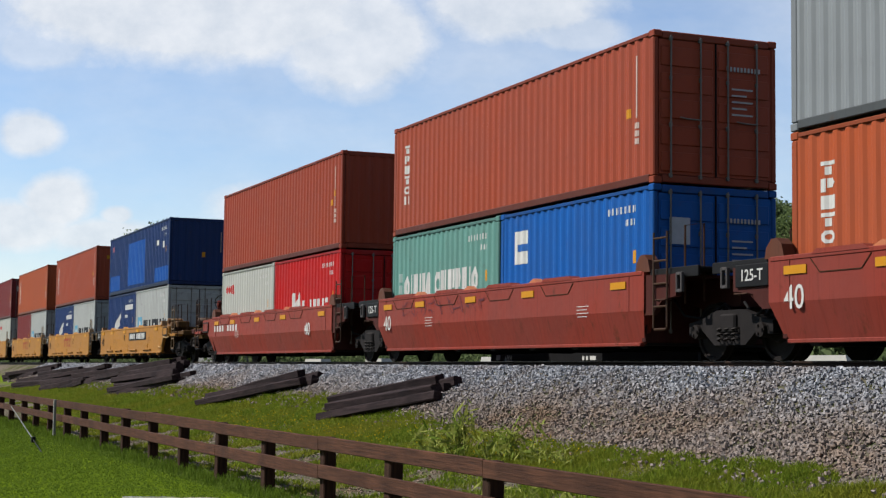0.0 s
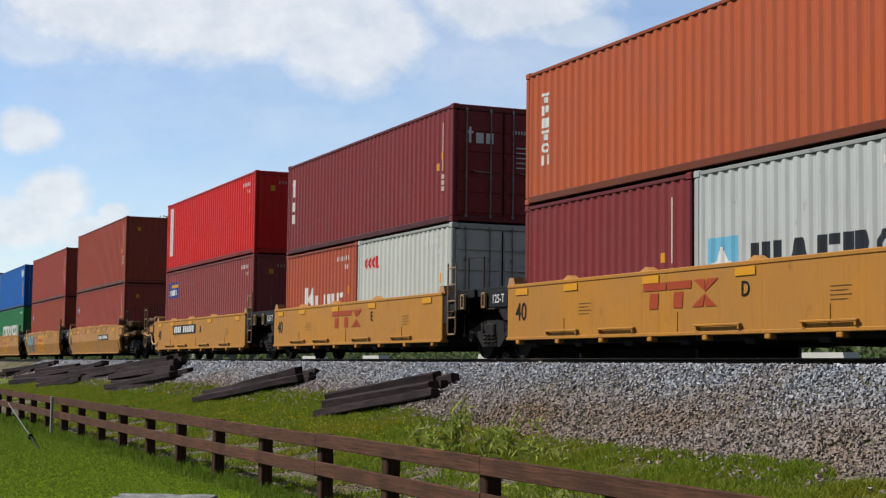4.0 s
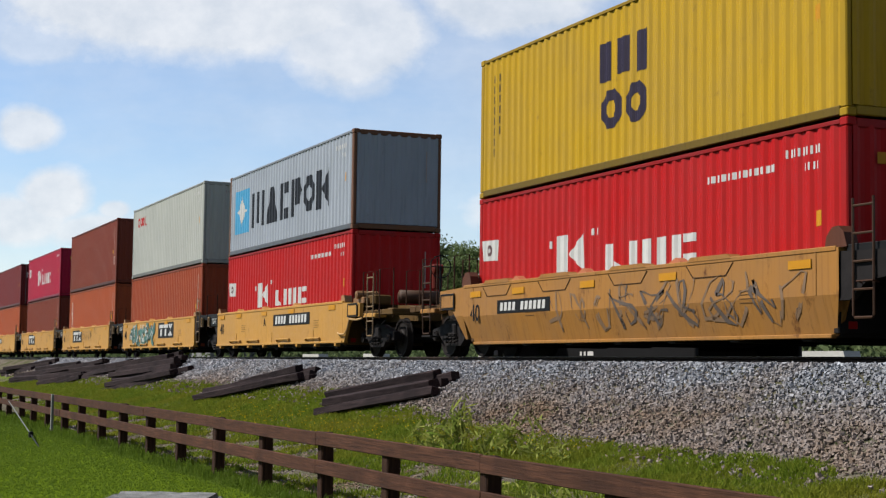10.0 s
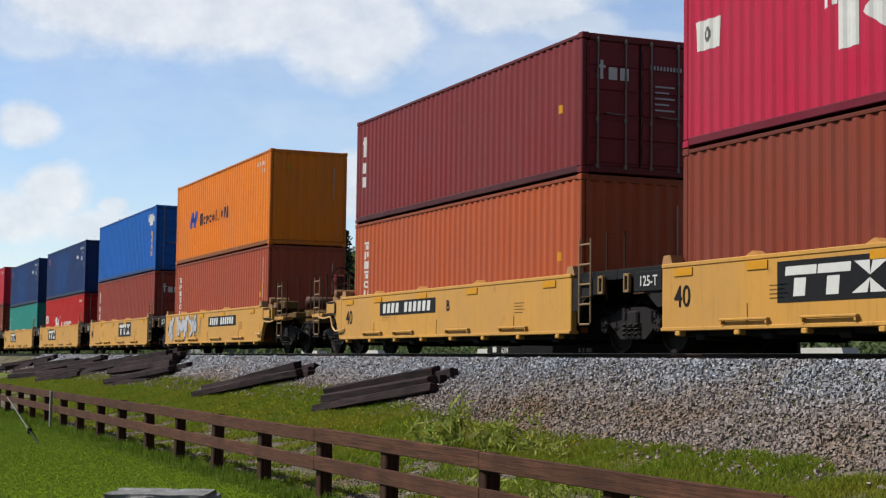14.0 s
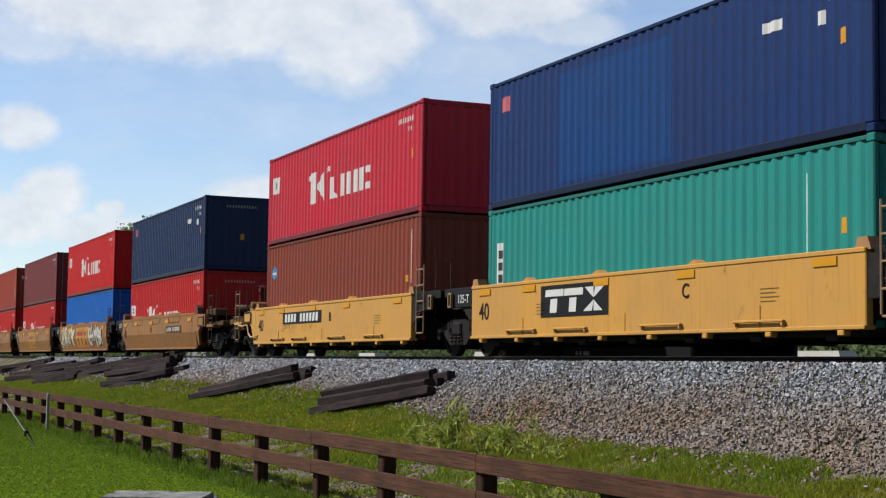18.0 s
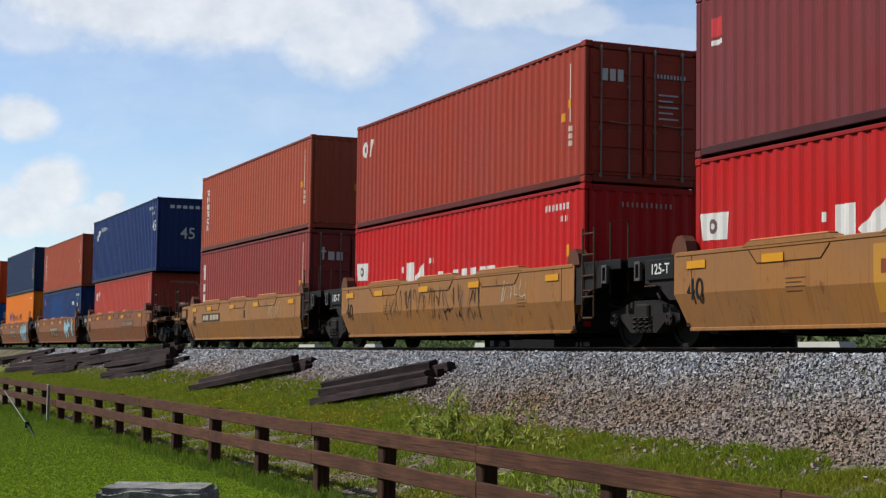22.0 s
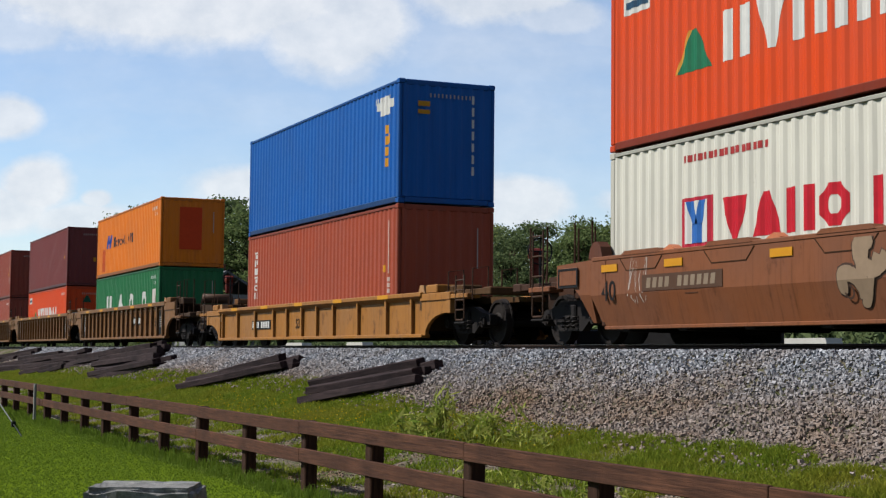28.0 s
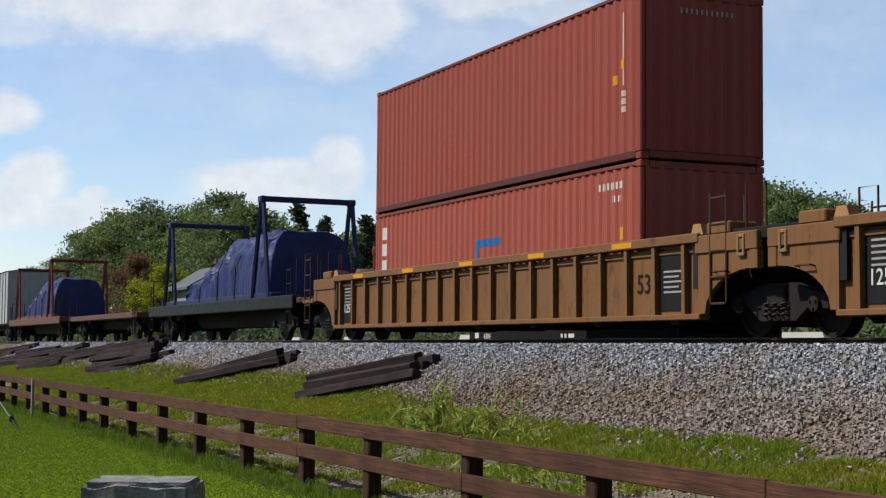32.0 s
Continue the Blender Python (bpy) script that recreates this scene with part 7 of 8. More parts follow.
def verge_place(rng, n):
    x = -7.0 - 70 * rng.uniform(0, 1, n) ** 1.7
    top = 9.75 + 0.95 * np.clip((-x - 21) / 9, 0, 1)
    y = top - (2.5 + 0.9 * np.clip((-x - 21) / 9, 0, 1)) * rng.uniform(0, 1, n) ** 1.25
    m = patchy(x, y, 0.7, 2.0) + 0.35 * patchy(x, y, 2.5, 5.0)
    keep = m > -0.66 + 0.75 * np.clip((8.7 - y) / 0.8, 0, 1) + 0.5 * np.clip((y - top + 0.6) / 0.6, 0, 1) ** 2
    x, y = x[keep], y[keep]
    return np.stack([x, y, GZ(y) - 0.03], 1)


blades("verge_grass", "uneven rough green grass along the foot of the ballast", 400000, verge_place, lambda r, n, p: r.uniform(0.02, 0.07, n) * (1.1 + 1.2 * patchy(p[:, 0], p[:, 1], 1.7, 3.0)) + 0.05 * r.uniform(0, 1, n) ** 6, 0.006, GRASS_WILD, 12, 1.1)


def rough_place(rng, n):
    x = -7.5 - 40 * rng.uniform(0, 1, n) ** 1.3
    y = rng.uniform(5.7, 8.2, n)
    keep = patchy(x, y, 1.1, 9.0) > 0.0
    x, y = x[keep], y[keep]
    return np.stack([x, y, GZ(y) - 0.03], 1)


blades("rough_grass", "patchy yellow-green weeds among gravel behind the fence", 90000, rough_place, lambda r, n, p: r.uniform(0.02, 0.1, n), 0.008, GRASS_WILD, 13, 1.1)


def edge_place(rng, n):
    x = -8.0 - 46 * rng.uniform(0, 1, n) ** 1.2
    y = FENCE_Y + rng.normal(0.05, 0.14, n)
    keep = patchy(x, y, 1.6, 4.0) > -0.1
    x, y = x[keep], y[keep]
    return np.stack([x, y, np.full(len(x), LAWN_Z - 0.03)], 1)


blades("fence_grass", "long untrimmed grass growing along the fence posts", 22000, edge_place, lambda r, n, p: r.uniform(0.05, 0.18, n), 0.006, GRASS_LAWN, 14)


def flower_place(rng, n):
    x = rng.uniform(-34, -17, n)
    y = rng.uniform(7.8, 9.7, n)
    keep = patchy(x, y, 1.2, 7.0) > 0.02
    x, y = x[keep], y[keep]
    return np.stack([x, y, GZ(y) + rng.uniform(0.05, 0.16, len(x))], 1)


blades("wild_flowers", "tiny yellow wild flowers in the rough grass", 1300, flower_place, lambda r, n, p: r.uniform(0.012, 0.022, n), 0.011, FLOWER, 15, 1.0)


def leaf_quads(rng, centres, size, flat_bias=0.0, wide=0.55):
    """A pointed leaf of four corners at each centre, turned at random."""
    n = len(centres)
    d = rng.normal(0, 1, (n, 3))
    d[:, 2] *= 1 - flat_bias
    d /= np.linalg.norm(d, axis=1)[:, None]
    e = np.cross(d, rng.normal(0, 1, (n, 3)))
    e /= np.linalg.norm(e, axis=1)[:, None]
    s = (size * rng.uniform(0.6, 1.3, n))[:, None]
    v = np.stack([centres - d * s, centres + e * s * wide, centres + d * s, centres - e * s * wide], 1).reshape(-1, 3)
    f = np.arange(n)[:, None] * 4 + np.array([[0, 1, 2, 3]])
    return v, f


def weed(name, label, at, stalks, height, seed, leaf=0.075, dense=9):
    """A tall leafy weed: bare stalks with drooping pointed leaves."""
    rnd, rng = random.Random(seed), np.random.default_rng(seed)
    t = thing(name, label, "weed", at)
    g, cs = Geo(), []
    for k in range(stalks):
        h = height * rnd.uniform(0.55, 1.0)
        x, y = rnd.gauss(0, 0.22), rnd.gauss(0, 0.2)
        lx, ly = rnd.uniform(-0.25, 0.25) * h, rnd.uniform(-0.2, 0.2) * h
        pts = [(x + lx * s * s, y + ly * s * s, h * s) for s in (0, 0.35, 0.7, 1.0)]
        g.tube(pts, [0.009, 0.007, 0.005, 0.003], 4)
        for q in range(dense):
            s = rnd.uniform(0.25, 1.0)
            cs.append((x + lx * s * s + rnd.gauss(0, 0.06), y + ly * s * s + rnd.gauss(0, 0.06), h * s + rnd.uniform(-0.06, 0.03)))
    part("stem", g, LEAF_WEED, t, kind="stuff")
    v, f = leaf_quads(rng, np.array(cs), leaf, 0.0, 0.17)
    me = bpy.data.meshes.new("leaves")
    me.from_pydata(v.tolist(), [], f.tolist())
    me.materials.append(LEAF_WEED)
    part("foliage", me, LEAF_WEED, t, "narrow drooping green leaves", kind="stuff")


for k, (x, y, st, h) in enumerate([(-19.6, 8.5, 9, 0.95), (-18.8, 8.7, 7, 0.7), (-20.6, 8.4, 6, 0.6), (-18.1, 8.8, 4, 0.38), (-17.4, 8.9, 4, 0.3), (-21.2, 8.6, 4, 0.32), (-14.4, 7.2, 9, 0.36), (-15.4, 7.0, 9, 0.34), (-13.4, 7.2, 7, 0.32), (-12.6, 6.9, 6, 0.3)]):
    weed("weed", "tall leafy green weed growing at the edge of the gravel" if h > 0.5 else "low bushy dark green weed in the gravel", pose(x, y, ground_z(y) - 0.04), st, h, 40 + k,
         0.115 if h > 0.5 else 0.07, 17 if h > 0.5 else 16)


LEAF_MATS = [blade_mat("tree_leaf", (84, 108, 58), (142, 160, 102)), blade_mat("tree_leaf", (96, 120, 60), (158, 172, 108)), blade_mat("tree_leaf", (78, 100, 62), (132, 148, 100)),
             blade_mat("russet_leaf", (112, 80, 58), (148, 116, 86)), blade_mat("lime_leaf", (120, 136, 24), (182, 186, 52)), blade_mat("needle", (44, 64, 46), (76, 96, 70))]


def soft(rnd, w):
    """A spread that has no long tails."""
    return w * (rnd.uniform(-0.9, 0.9) + rnd.uniform(-0.9, 0.9))


def tree_meshes(seed, mat, clumps=95, per=170, conifer=False):
    """Trunk with limbs, and a crown of clumped leaves with gaps; one metre stands for the height."""
    rnd, rng = random.Random(seed), np.random.default_rng(seed)
    g = Geo()
    cs = []
    if conifer:
        g.tube([(0, 0, 0), (0.005, 0, 0.5), (0, 0, 0.97)], [0.022, 0.014, 0.003], 7)
        for k in range(46):
            z = 0.12 + 0.86 * k / 46
            r = 0.2 * (1 - z) ** 0.85 + 0.012
            for q in range(3):
                a = rnd.uniform(0, 6.28)
                g.tube([(0, 0, z), (math.cos(a) * r, math.sin(a) * r, z - 0.03)], 0.003, 3)
                for s in np.linspace(0.25, 1, 14):
                    cs += [(math.cos(a) * r * s + rnd.gauss(0, 0.012), math.sin(a) * r * s + rnd.gauss(0, 0.012), z - 0.03 * s + rnd.gauss(0, 0.008)) for _ in range(2)]
        size = 0.014
    else:
        lean = (rnd.uniform(-0.04, 0.04), rnd.uniform(-0.04, 0.04))
        g.tube([(0, 0, -0.01), (lean[0] * 0.4, lean[1] * 0.4, 0.25), (lean[0], lean[1], 0.6), (lean[0] * 1.2, lean[1] * 1.2, 0.86)], [0.024, 0.018, 0.011, 0.004], 8)
        for k in range(clumps):
            a, u = rnd.uniform(0, 6.28), rnd.uniform(0, 1) ** 0.6
            z = rnd.uniform(0.16, 0.97)
            prof = math.sin(math.pi * min(1, (z - 0.08) / 0.95) ** 0.8) ** 0.7
            r = 0.34 * prof * u * rnd.uniform(0.75, 1.2)
            c = (lean[0] * z + math.cos(a) * r, lean[1] * z + math.sin(a) * r, z)
            if k % 3 == 0:
                b = max(0.15, z - 0.2)
                g.tube([(lean[0] * b, lean[1] * b, b), ((c[0] + lean[0] * b) / 2, (c[1] + lean[1] * b) / 2, (z + b) / 2 + 0.02), c], [0.009, 0.006, 0.002], 4)
            w = rnd.uniform(0.035, 0.075)
            cs += [(c[0] + soft(rnd, w), c[1] + soft(rnd, w), c[2] + soft(rnd, w * 0.65)) for _ in range(per)]
        size = 0.0112
    v, f = leaf_quads(rng, np.array(cs), size)
    me = bpy.data.meshes.new("crown")
    me.from_pydata(v.tolist(), [], f.tolist())
    me.materials.append(mat)
    return g.mesh("trunk", BARK), me


TREES = [tree_meshes(70 + k, LEAF_MATS[k % 3]) for k in range(6)]
CONIFERS = [tree_meshes(90 + k, LEAF_MATS[5], conifer=True) for k in range(2)]
RUSSET, LIME = tree_meshes(95, LEAF_MATS[3]), tree_meshes(96, LEAF_MATS[4])
TREE_SPOTS = [(-279.0, 42, 13.9), (-240.5, 40, 13.8), (-208.7, 38, 15.2), (-193.5, 38, 15.8), (-181.8, 38, 16.3), (-168.4, 38, 16.0), (-163.6, 40, 15.3), (-154.0, 40, 15.1), (-144.4, 40, 15.0), (-136.6, 40, 13.4),
              (-143.4, 44, 12.6), (-116.1, 48, 10.5), (-110.4, 48, 9.6), (-105.3, 50, 9.8), (-97.8, 50, 9.4), (-90.4, 50, 8.8), (-85.9, 50, 9.1), (-82.5, 50, 9.6), (-79.3, 50, 9.4), (-75.9, 50, 9.6), (-72.8, 50, 9.7), (-69.9, 50, 8.9),
              (-67.4, 50, 8.2), (-64.8, 50, 8.1), (-64.2, 46, 8.4), (-69.2, 53, 8.4), (-60.3, 52, 8.0), (-56.0, 52, 7.9), (-149.4, 60, 13.3), (-94.8, 46, 8.6), (-84.7, 46, 8.6)]


def tree(meshes, x, y, z_top, label, name="tree", spread=1.0, turn=0.0):
    base = ground_z(y)
    h = z_top - base
    t = thing(name, label, "tree", group="trees behind the track")
    t.matrix_basis = pose(x, y, base - 0.05, 0, 0, turn)
    for nm, me in zip(("trunk", "crown"), meshes):
        part(nm, me, me.materials[0], t, at=Matrix.Diagonal((h * spread, h * spread, h, 1)), kind="stuff" if nm == "crown" else "")


rnd_tree = random.Random(8)
for k, (x, y, z) in enumerate(TREE_SPOTS):
    tree(TREES[k % 6], x, y, z * 0.97, "leafy green broad-crowned tree behind the railway", turn=rnd_tree.uniform(0, 360), spread=rnd_tree.uniform(0.9, 1.15))
for k in range(34):
    x = -58 - 5.2 * k + rnd_tree.uniform(-2, 2)
    y = (54 if x > -118 else 46) + rnd_tree.uniform(2, 12)
    zt = (7.4 if x > -100 else 9.5 if x > -128 else 12.0) + rnd_tree.uniform(-1.2, 0.8)
    tree(TREES[(k * 5 + 1) % 6], x, y, zt, "leafy green tree in the wood behind the railway", turn=rnd_tree.uniform(0, 360), spread=rnd_tree.uniform(1.0, 1.3))
for x, y, z in [(-140.8, 46, 14.1), (-133.3, 46, 12.3), (-122.3, 46, 11.5), (-127.2, 47, 10.2)]:
    tree(CONIFERS[int(-x) % 2], x, y, z, "dark narrow conifer behind the railway", "conifer_tree", 1.1)
tree(RUSSET, -156.5, 34, 9.2, "russet-brown small tree at the edge of the wood", spread=1.1)
tree(LIME, -129.0, 30, 6.7, "bright lime-green shrub beside the railway", "shrub", 1.25)


def undergrowth():
    """A belt of dark shrubs under the trees, joined."""
    rng = np.random.default_rng(21)
    n = 80000
    x = rng.uniform(-300, -40, n)
    y = 30 + rng.uniform(0, 24, n) + np.clip((x + 120) / 60, 0, 1) * 9
    lump = np.array([noise.noise(Vector((a * 0.16, b * 0.16, 1.0))) for a, b in zip(x, y)])
    z = -0.5 + (1.6 + 2.2 * np.clip(lump + 0.25, 0, 1)) * rng.uniform(0, 1, n) ** 0.7
    v, f = leaf_quads(rng, np.stack([x, y, z], 1), 0.2)
    mesh_object("undergrowth", v, f, LEAF_MATS[2], "dark green undergrowth below the trees", "bushes")


undergrowth()


# ---------------------------------------------------------------- small things around
def rough_block(name, label, sx, sy, h, at, seed, mat):
    """A split-face stone block: chiselled top and faces, worn edges."""
    bm = bmesh.new()
    bmesh.ops.create_cube(bm, size=1.0)
    bmesh.ops.scale(bm, vec=(sx, sy, h), verts=bm.verts)
    bmesh.ops.translate(bm, vec=(0, 0, h / 2), verts=bm.verts)
    bmesh.ops.bevel(bm, geom=bm.edges[:], offset=0.03, segments=2, affect="EDGES")
    bmesh.ops.subdivide_edges(bm, edges=bm.edges[:], cuts=9, use_grid_fill=True)
    for v in bm.verts:
        p = v.co * 7 + Vector((seed, 0, 0))
        k = 0.028 * noise.fractal(p, 1.0, 2.0, 4)
        v.co += v.normal * k * (0.4 if v.co.z > h - 0.01 else 1.0)
    me = bpy.data.meshes.new(name)
    bm.to_mesh(me)
    bm.free()
    me.materials.append(mat)
    ob = new(name, me)
    ob.matrix_basis = at
    return tagged(ob, label, "stone")


GRANITE = plain("granite", (168, 168, 166), 0.9, 0, 0.5, 15, 1.0)
rough_block("stone_block", "rough grey granite block standing on the lawn", 0.66, 0.52, 0.82, pose(-9.45, 2.12, LAWN_Z - 0.03, 0, 0, 66), 3, GRANITE)


def white_post():
    g = Geo().box(-0.04, 0.04, -0.03, 0.03, -1.86, -0.96, 0.01)
    solid("marker_post", g, plain("white_wood", (160, 160, 152), 0.7, 0, 0.15, 9), "short white-painted marker post by the fence", "post", pose(-35.9, 5.48, 0))


def guy_wire():
    t = thing("guy_wire", "slanting guy wire with a pale plastic guard", "guy wire")
    a, b = Vector((-29.0, 4.3, LAWN_Z - 0.1)), Vector((-39.9, 5.02, -1.22))
    part("wire", Geo().tube([a, b], 0.011, 6), STEEL_BLACK, t)
    part("guard", Geo().tube([a.lerp(b, 0.3), b], 0.013, 8), plain("pale_plastic", (120, 122, 118), 0.6, 0, 0.1, 8), t, "pale plastic tube")
    part("clamp", Geo().box(-0.05, 0.05, -0.04, 0.04, -0.06, 0.06, 0.01), STEEL_BLACK, t, at=Matrix.Translation(a.lerp(b, 0.3)))


white_post()
guy_wire()


def windsock():
    t = thing("windsock_mast", "dark steel mast with an orange windsock and floodlight", "windsock", pose(-43.6, 26, ground_z(26)))
    z = -ground_z(26)
    part("mast", Geo().tube([(0, 0, 0), (0, 0, 5.5 + z)], [0.09, 0.075], 10), plain("mast_paint", (52, 66, 72), 0.5, 0.2, 0.2, 4), t)
    part("rod", Geo().tube([(0, 0, 5.5 + z), (0.05, 0, 6.7 + z)], 0.018, 6), CHROME, t)
    part("ring", Geo().tube([(0.12 * math.cos(a * 0.5236) - 0.05, 0.12 * math.sin(a * 0.5236), 6.7 + z) for a in range(13)], 0.012, 5), CHROME, t)
    part("floodlight", Geo().box(-0.14, 0.14, -0.1, 0.1, -0.12, 0.12, 0.03).box(-0.5, -0.1, -0.02, 0.02, 0.05, 0.09), plain("lamp_housing", (54, 58, 64), 0.5, 0.2, 0.2, 6), t, "grey floodlight on a short arm", at=pose(0.5, 0.0, 5.2 + z))
    sock = thing("windsock", "limp orange fabric windsock on a mast", "windsock")
    cloth = plain("orange_fabric", (255, 120, 50), 0.8, 0, 0.08, 9)
    for k in range(4):
        r0, r1 = 0.12 - 0.012 * k, 0.12 - 0.012 * (k + 1)
        part("sock_section", Geo().tube([(0, 0, -0.25 * k), (0, 0, -0.25 * k - 0.255)], [r0, r1], 16), cloth, sock)
    return sock


SOCK = windsock()


def parked_flatcar():
    """A black flatcar standing on the farther siding."""
    y = 19.4
    t = thing("parked_flatcar", "black flatcar standing on the siding behind the train", "railcar", pose(-35.0, y, 0))
    part("side_sill", Geo().box(-4.6, 6.2, -1.4, -1.3, 0.02, 0.42, 0.02), STEEL_BLACK, t)
    part("side_sill", Geo().box(-4.6, 6.2, 1.3, 1.4, 0.02, 0.42, 0.02), STEEL_BLACK, t)
    part("deck", Geo().box(-4.6, 6.2, -1.3, 1.3, 0.36, 0.44), TIMBER, t)
    number_text("car_number", "6304", 0.22, WHITE, t, stand(-3.4, -1.41, 0.08), "white stencilled 6304")
    part("stencil_paint", Geo().box(-4.2, -3.95, -1.408, -1.402, 0.1, 0.25).box(0.9, 1.0, -1.408, -1.402, 0.1, 0.2).box(1.1, 1.2, -1.408, -1.402, 0.1, 0.2).box(1.3, 1.6, -1.408, -1.402, 0.1, 0.2), WHITE, t, kind="stuff")
    for x in (-2.6, 4.2):
        for dx in (-0.8, 0.8):
            part("wheel", Geo().disc_y(x + dx, 0.0, [(-0.8, 0.4), (-0.7, 0.42), (0.7, 0.42), (0.8, 0.4)], 18), WHEEL_STEEL, t, at=pose(0, 0, -0.06))
    part("brake_gear", Geo().box(-1.0, 2.4, -0.3, 0.3, -0.3, 0.02, 0.03), STEEL_BLACK, t)
    rails = thing("siding_track", "rusty siding track behind the main line", "railway track", kind="structure")
    for s in (-1, 1):
        part("rail", Geo().box(-300, 60, y + s * 0.75 - 0.035, y + s * 0.75 + 0.035, -0.62, -0.46), RAIL_STEEL, rails)


parked_flatcar()
PALE_BLOCK = plain("pale_concrete", (214, 214, 208), 0.8, 0, 0.12, 5)
for x0, x1, z1 in [(-53.2, -47.4, 0.33), (-38.3, -34.4, 0.32), (-33.8, -31.3, 0.3), (-66.0, -64.0, 0.3), (-75.0, -72.5, 0.3)]:
    g = Geo().prism_y([(x0 - 0.3, -0.52), (x0, z1), (x1, z1), (x1 + 0.3, -0.52)], 23.8, 24.3)
    solid("concrete_barrier", g, PALE_BLOCK, "pale concrete barrier block beside the siding", "barrier", group="barrier blocks")


def shed():
    t = thing("shed", "small grey shed with a pitched roof among trees", "shed", pose(-123.5, 33, ground_z(33)))
    part("wall", Geo().box(-3.5, 3.5, -2.6, 2.6, 0, 4.9), plain("grey_siding", (150, 152, 152), 0.8, 0, 0.15, 3), t)
    part("roof", Geo().prism_x([(-3.1, 4.8), (0, 6.6), (3.1, 4.8), (3.1, 5.0), (0, 6.8), (-3.1, 5.0)], -3.9, 3.9), plain("grey_roof", (104, 108, 112), 0.7, 0, 0.2, 2), t)
    part("chimney", Geo().box(1.6, 2.2, -0.3, 0.3, 5.9, 7.4, 0.03), plain("chimney_brick", (120, 84, 70), 0.9, 0, 0.2, 5), t)


shed()


# ---------------------------------------------------------------- flatcars with covered loads
TARP_BLUE = plain("blue_tarpaulin", (46, 56, 108), 0.5, 0, 0.35, 2.5, 0.5)
DECK_RUST = paint((96, 60, 50), 0.6)


def tarp_car(xc, frame_rgb, label, deck_mat, turn=0):
    t = thing("covered_flatcar", label, "railcar", group="flatcars with covered loads")
    fm = paint(frame_rgb, 0.4)
    part("deck", Geo().box(-8.6, 8.6, -1.4, 1.4, 0.98, 1.2, 0.02).box(-8.6, 8.6, -1.45, -1.36, 0.86, 1.22, 0.02).box(-8.6, 8.6, 1.36, 1.45, 0.86, 1.22, 0.02), deck_mat, t)
    part("centre_sill", Geo().prism_y([(-8.4, 0.7), (-5.5, 0.7), (-4.6, 0.42), (4.6, 0.42), (5.5, 0.7), (8.4, 0.7), (8.4, 0.98), (-8.4, 0.98)], -0.45, 0.45), STEEL_DARK, t)
    part("skid", Geo().box(-6.9, 6.3, -1.35, -1.05, 1.2, 1.36, 0.02).box(-6.9, 6.3, 1.05, 1.35, 1.2, 1.36, 0.02), fm, t, "steel cradle under the load")
    for x in (-5.6, 5.4):
        for sy in (-1, 1):
            part("frame_leg", Geo().tube([(x - 0.85, sy * 1.36, 1.2), (x - 0.1, sy * 1.36, 4.05)], 0.075, 6).tube([(x + 0.75, sy * 1.36, 1.2), (x + 0.1, sy * 1.36, 4.05)], 0.075, 6)
                 .box(x - 0.18, x + 0.18, sy * 1.36 - 0.09, sy * 1.36 + 0.09, 3.98, 4.16, 0.02), fm, t, "dark steel portal leg")
        part("frame_beam", Geo().box(x - 0.1, x + 0.1, -1.4, 1.4, 4.0, 4.16, 0.02), fm, t)
    # load under a draped sheet: a rounded hump with folds and a lower tail
    g = Geo()
    n, m = 90, 36
    vs = []
    for i in range(n + 1):
        s = i / n
        x = -3.9 + 9.8 * s
        top = 1.55 + 0.55 * min(1, s / 0.06) ** 0.6 + 1.05 * max(0.0, min(1, (s - 0.12) / 0.36)) ** 0.9 + 0.1 * math.sin(math.pi * min(1, max(0, (s - 0.4) / 0.6)))
        for j in range(m + 1):
            a = math.pi * j / m
            fold = 0.035 * math.sin(6 * x + 3.2 * math.sin(2 * a + x)) * abs(math.cos(a)) + 0.1 * noise.noise(Vector((x * 1.3, a * 2.5, 3))) + 0.05 * noise.noise(Vector((x * 4 + a * 3, a * 4, 7)))
            ww = 1.24 + fold
            vs.append((x + 0.08 * noise.noise(Vector((x, a * 3, 9))), -math.copysign(abs(math.cos(a)) ** 0.55, math.cos(a)) * ww, 1.3 + (top - 1.3 + fold) * math.sin(a) ** 0.5))
    fs = [(i * (m + 1) + j, (i + 1) * (m + 1) + j, (i + 1) * (m + 1) + j + 1, i * (m + 1) + j + 1) for i in range(n) for j in range(m)]
    fs += [tuple(range(m, -1, -1)), tuple(range(n * (m + 1), (n + 1) * (m + 1)))]
    g.add(vs, fs)
    part("tarpaulin", g, TARP_BLUE, t, "creased dark blue tarpaulin over the load")
    for x in (-1.6, 0.6, 2.6):
        q = (x + 3.9) / 9.8
        top = 2.12 + 1.05 * max(0.0, min(1, (q - 0.12) / 0.36)) ** 0.9
        part("strap", Geo().tube([(x, -1.36, 1.25), (x, -1.33, top * 0.7), (x, -0.9, top + 0.02), (x, 0, top + 0.07), (x, 0.9, top + 0.02), (x, 1.36, 1.25)], 0.022, 5), STEEL_BLACK, t)
    for s in (-1, 1):
        ladder(t, pose(s * 8.2, -1.42, 0), 0.4, 2.0, 0.36, 5, 0.016, STEEL_DARK)
        part("coupler", Geo().box(s * 8.5, s * 9.3, -0.16, 0.16, 0.7, 0.98, 0.03), RAIL_STEEL, t)
        part("end_rail", Geo().tube([(s * 8.5, -1.3, 1.2), (s * 8.5, -1.3, 2.2), (s * 8.5, -0.6, 2.2), (s * 8.5, -0.6, 1.2)], 0.025, 6), STEEL_DARK, t)
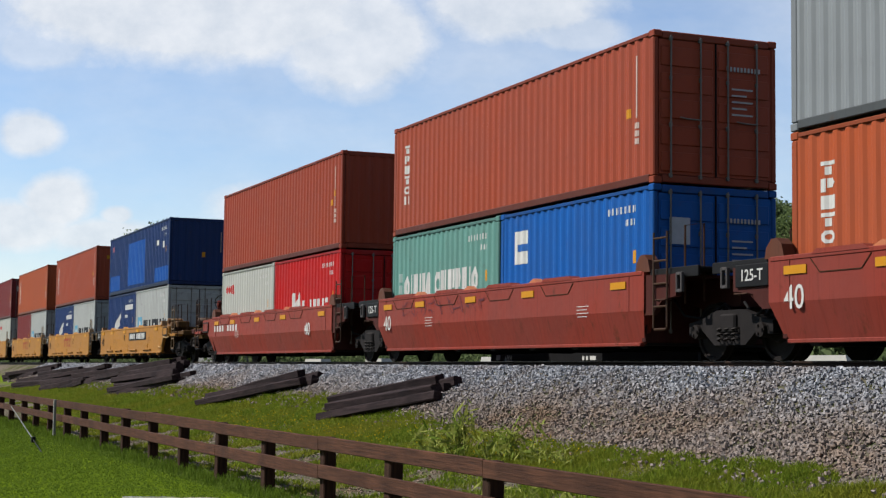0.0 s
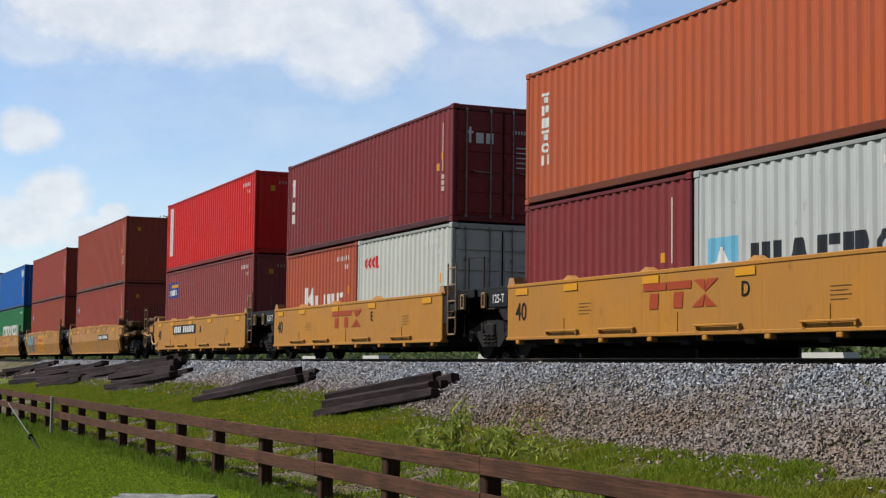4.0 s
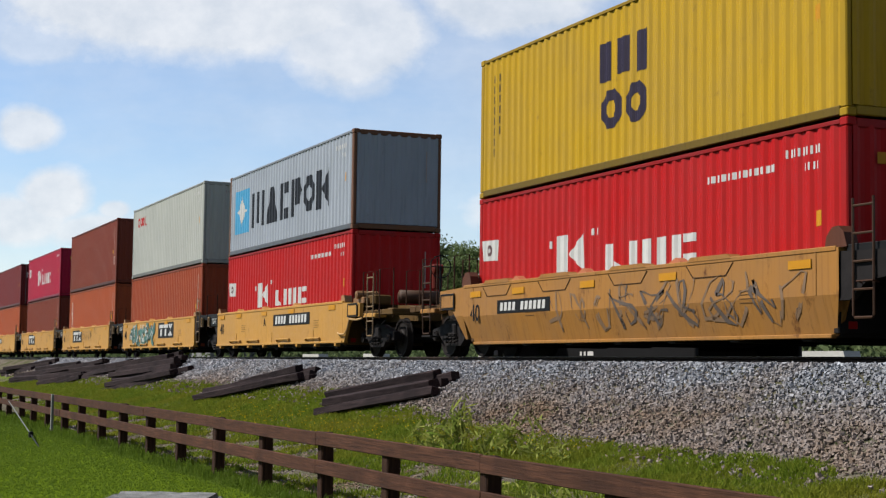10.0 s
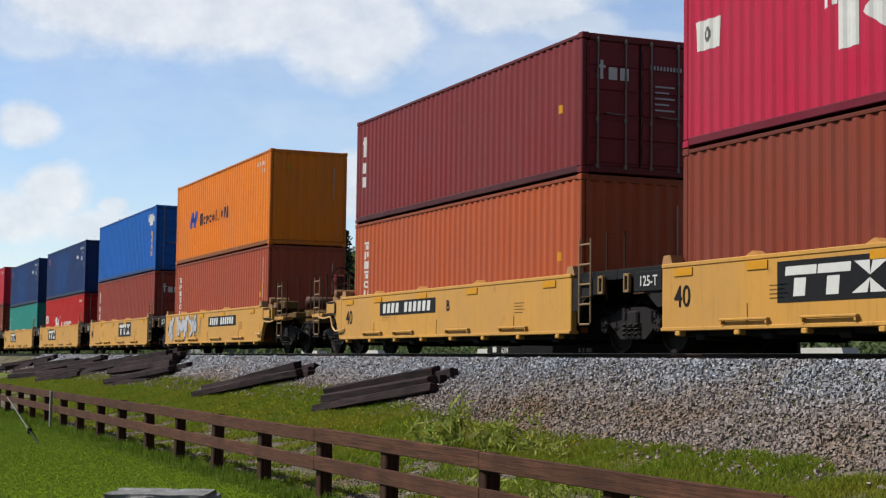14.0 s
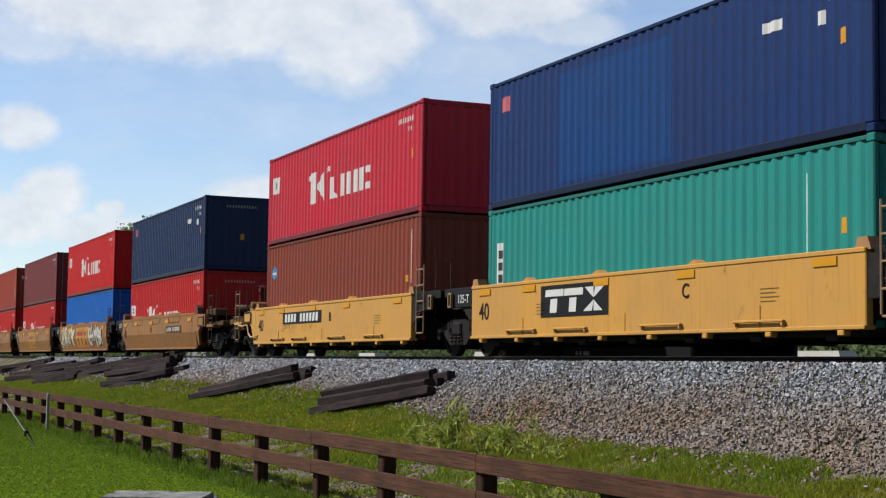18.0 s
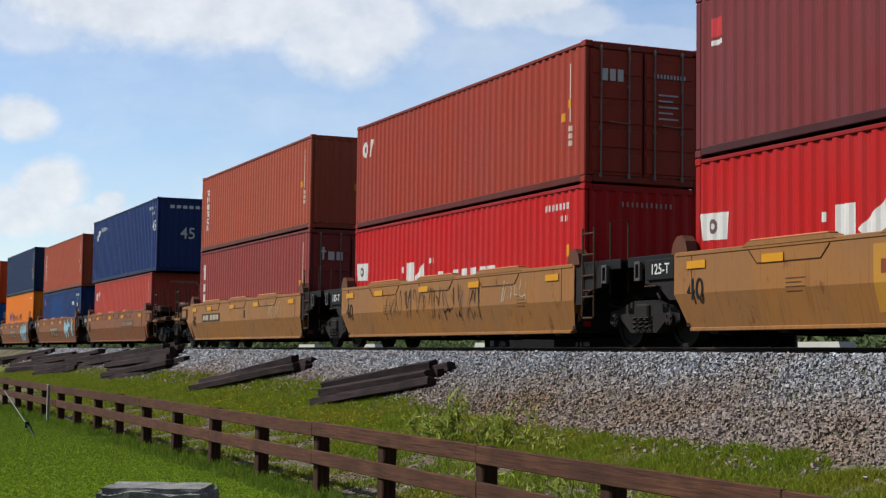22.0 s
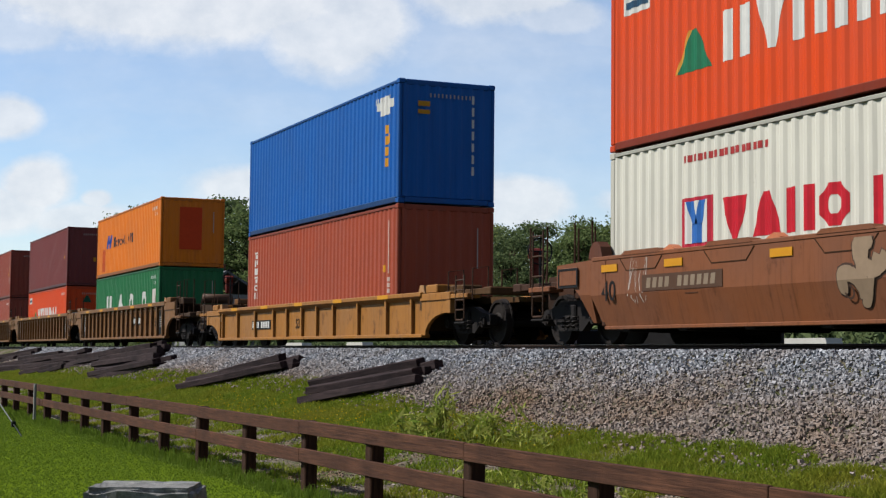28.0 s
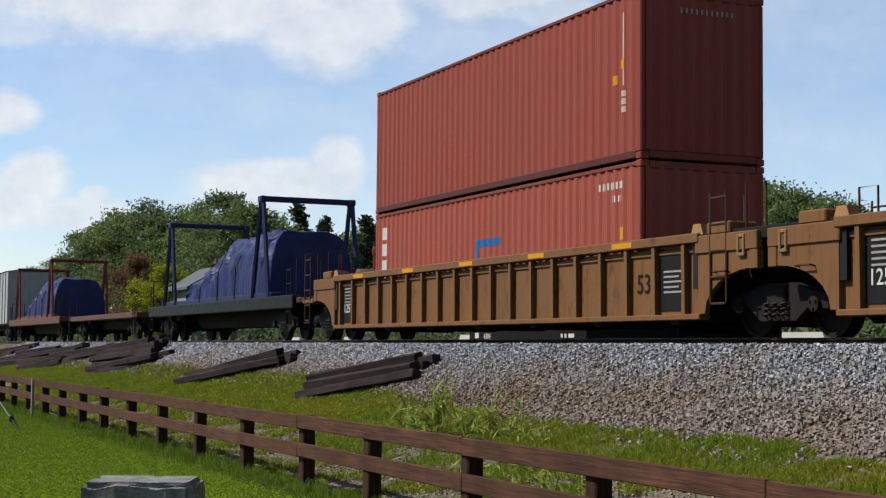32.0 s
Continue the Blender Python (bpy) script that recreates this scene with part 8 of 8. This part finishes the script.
        truck(t, s * 6.9, xc, STEEL_DARK)
    CARGO.append((t, xc, TRACK_Y, 0.0))


tarp_car(-350.6 + 2.16, (38, 46, 84), "flatcar with dark blue portal frames and blue tarpaulin load", paint((18, 18, 21), 0.5))
tarp_car(-387.2 + 2.16, (110, 50, 48), "rusty red flatcar with portal frames and blue tarpaulin load", DECK_RUST)


def spacer_car(xc, half, label, mat):
    """A low flatcar between the loads."""
    t = thing("empty_flatcar", label, "railcar")
    part("deck", Geo().box(-half, half, -1.4, 1.4, 0.9, 1.12, 0.02), mat, t)
    part("centre_sill", Geo().box(-half + 0.4, half - 0.4, -0.4, 0.4, 0.5, 0.9, 0.03), STEEL_DARK, t)
    for s in (-1, 1):
        part("coupler", Geo().box(s * half, s * (half + 0.75), -0.16, 0.16, 0.7, 0.98, 0.03), RAIL_STEEL, t)
        ladder(t, pose(s * (half - 0.4), -1.42, 0), 0.4, 1.6, 0.36, 4, 0.016, STEEL_DARK)
        truck(t, s * (half - 1.7), xc, STEEL_DARK)
    CARGO.append((t, xc, TRACK_Y, 0.0))


spacer_car(-368.9 + 2.16, 7.4, "low rusty empty flatcar between two loaded flatcars", DECK_RUST)


def boxcar(xc):
    t = thing("boxcar", "pale grey steel boxcar at the end of the train", "railcar")
    m = paint((176, 180, 182), 0.5)
    part("body", Geo().box(-7.6, 7.6, -1.4, 1.4, 1.05, 4.2, 0.03), m, t)
    part("door", Geo().box(-1.6, 1.6, -1.46, -1.4, 1.15, 4.0, 0.02), m, t)
    part("roof", Geo().prism_x([(-1.45, 4.2), (0, 4.42), (1.45, 4.2)], -7.65, 7.65), m, t)
    part("underframe", Geo().box(-7.6, 7.6, -0.5, 0.5, 0.7, 1.05), STEEL_DARK, t)
    rib = Geo().box(-0.05, 0.05, -1.45, -1.39, 1.1, 4.15)
    rm = rib.mesh("rib", m)
    for k in range(10):
        x = -7.3 + k * 0.6 if k < 5 else 2.0 + (k - 5) * 1.2
        part("rib", rm, m, t, at=pose(x, 0, 0))
    for s in (-1, 1):
        truck(t, s * 5.8, xc, STEEL_DARK)
    CARGO.append((t, xc, TRACK_Y, 0.0))


boxcar(-404.8 + 2.16)


def motions():
    times = list(range(0, 33, 2))
    for ob, x0, y, z in CARGO:
        walk(ob, [(t, pose(x0 + travelled(t), y, z)) for t in times])
    # the windsock stirs a little
    top = Vector((-43.62, 26, 6.72))
    walk(SOCK, [(t, Matrix.Translation(top) @ pose(0, 0, 0, rx, ry, 0)) for t, rx, ry in
                ((0, 2, 6), (4, -3, -4), (6, 0, -3), (9, 4, 8), (10.5, 0, 16), (14, 3, 8), (18, -2, 12), (22, 3, 5), (26, 0, 10), (29.5, 2, 13), (32, 0, 8))])
    for ob, dx, x0 in SPINNERS:
        # turning is keyed while the wheels pass near; 78 degrees from row to row
        t0, t1 = (-70 - x0) / 18.83 + 16, (2 - x0) / 18.83 + 16
        t0, t1 = max(0.0, t0), min(32.0, t1)
        if t1 <= t0:
            walk(ob, [(0, pose(dx, 0, WHEEL_R)), (32, pose(dx, 0, WHEEL_R))])
            continue
        rows, t = [], t0
        if t0 > 0.2:
            rows.append((0.0, pose(dx, 0, WHEEL_R)))
        k = 0
        while t <= t1:
            rows.append((t, pose(dx, 0, WHEEL_R, 0, 78.2 * k, 0)))
            k += 1
            t += 1 / 30.0
        if t1 < 31.9:
            rows.append((32.0, pose(dx, 0, WHEEL_R, 0, 78.2 * (k - 1), 0)))
        walk(ob, rows)


motions()
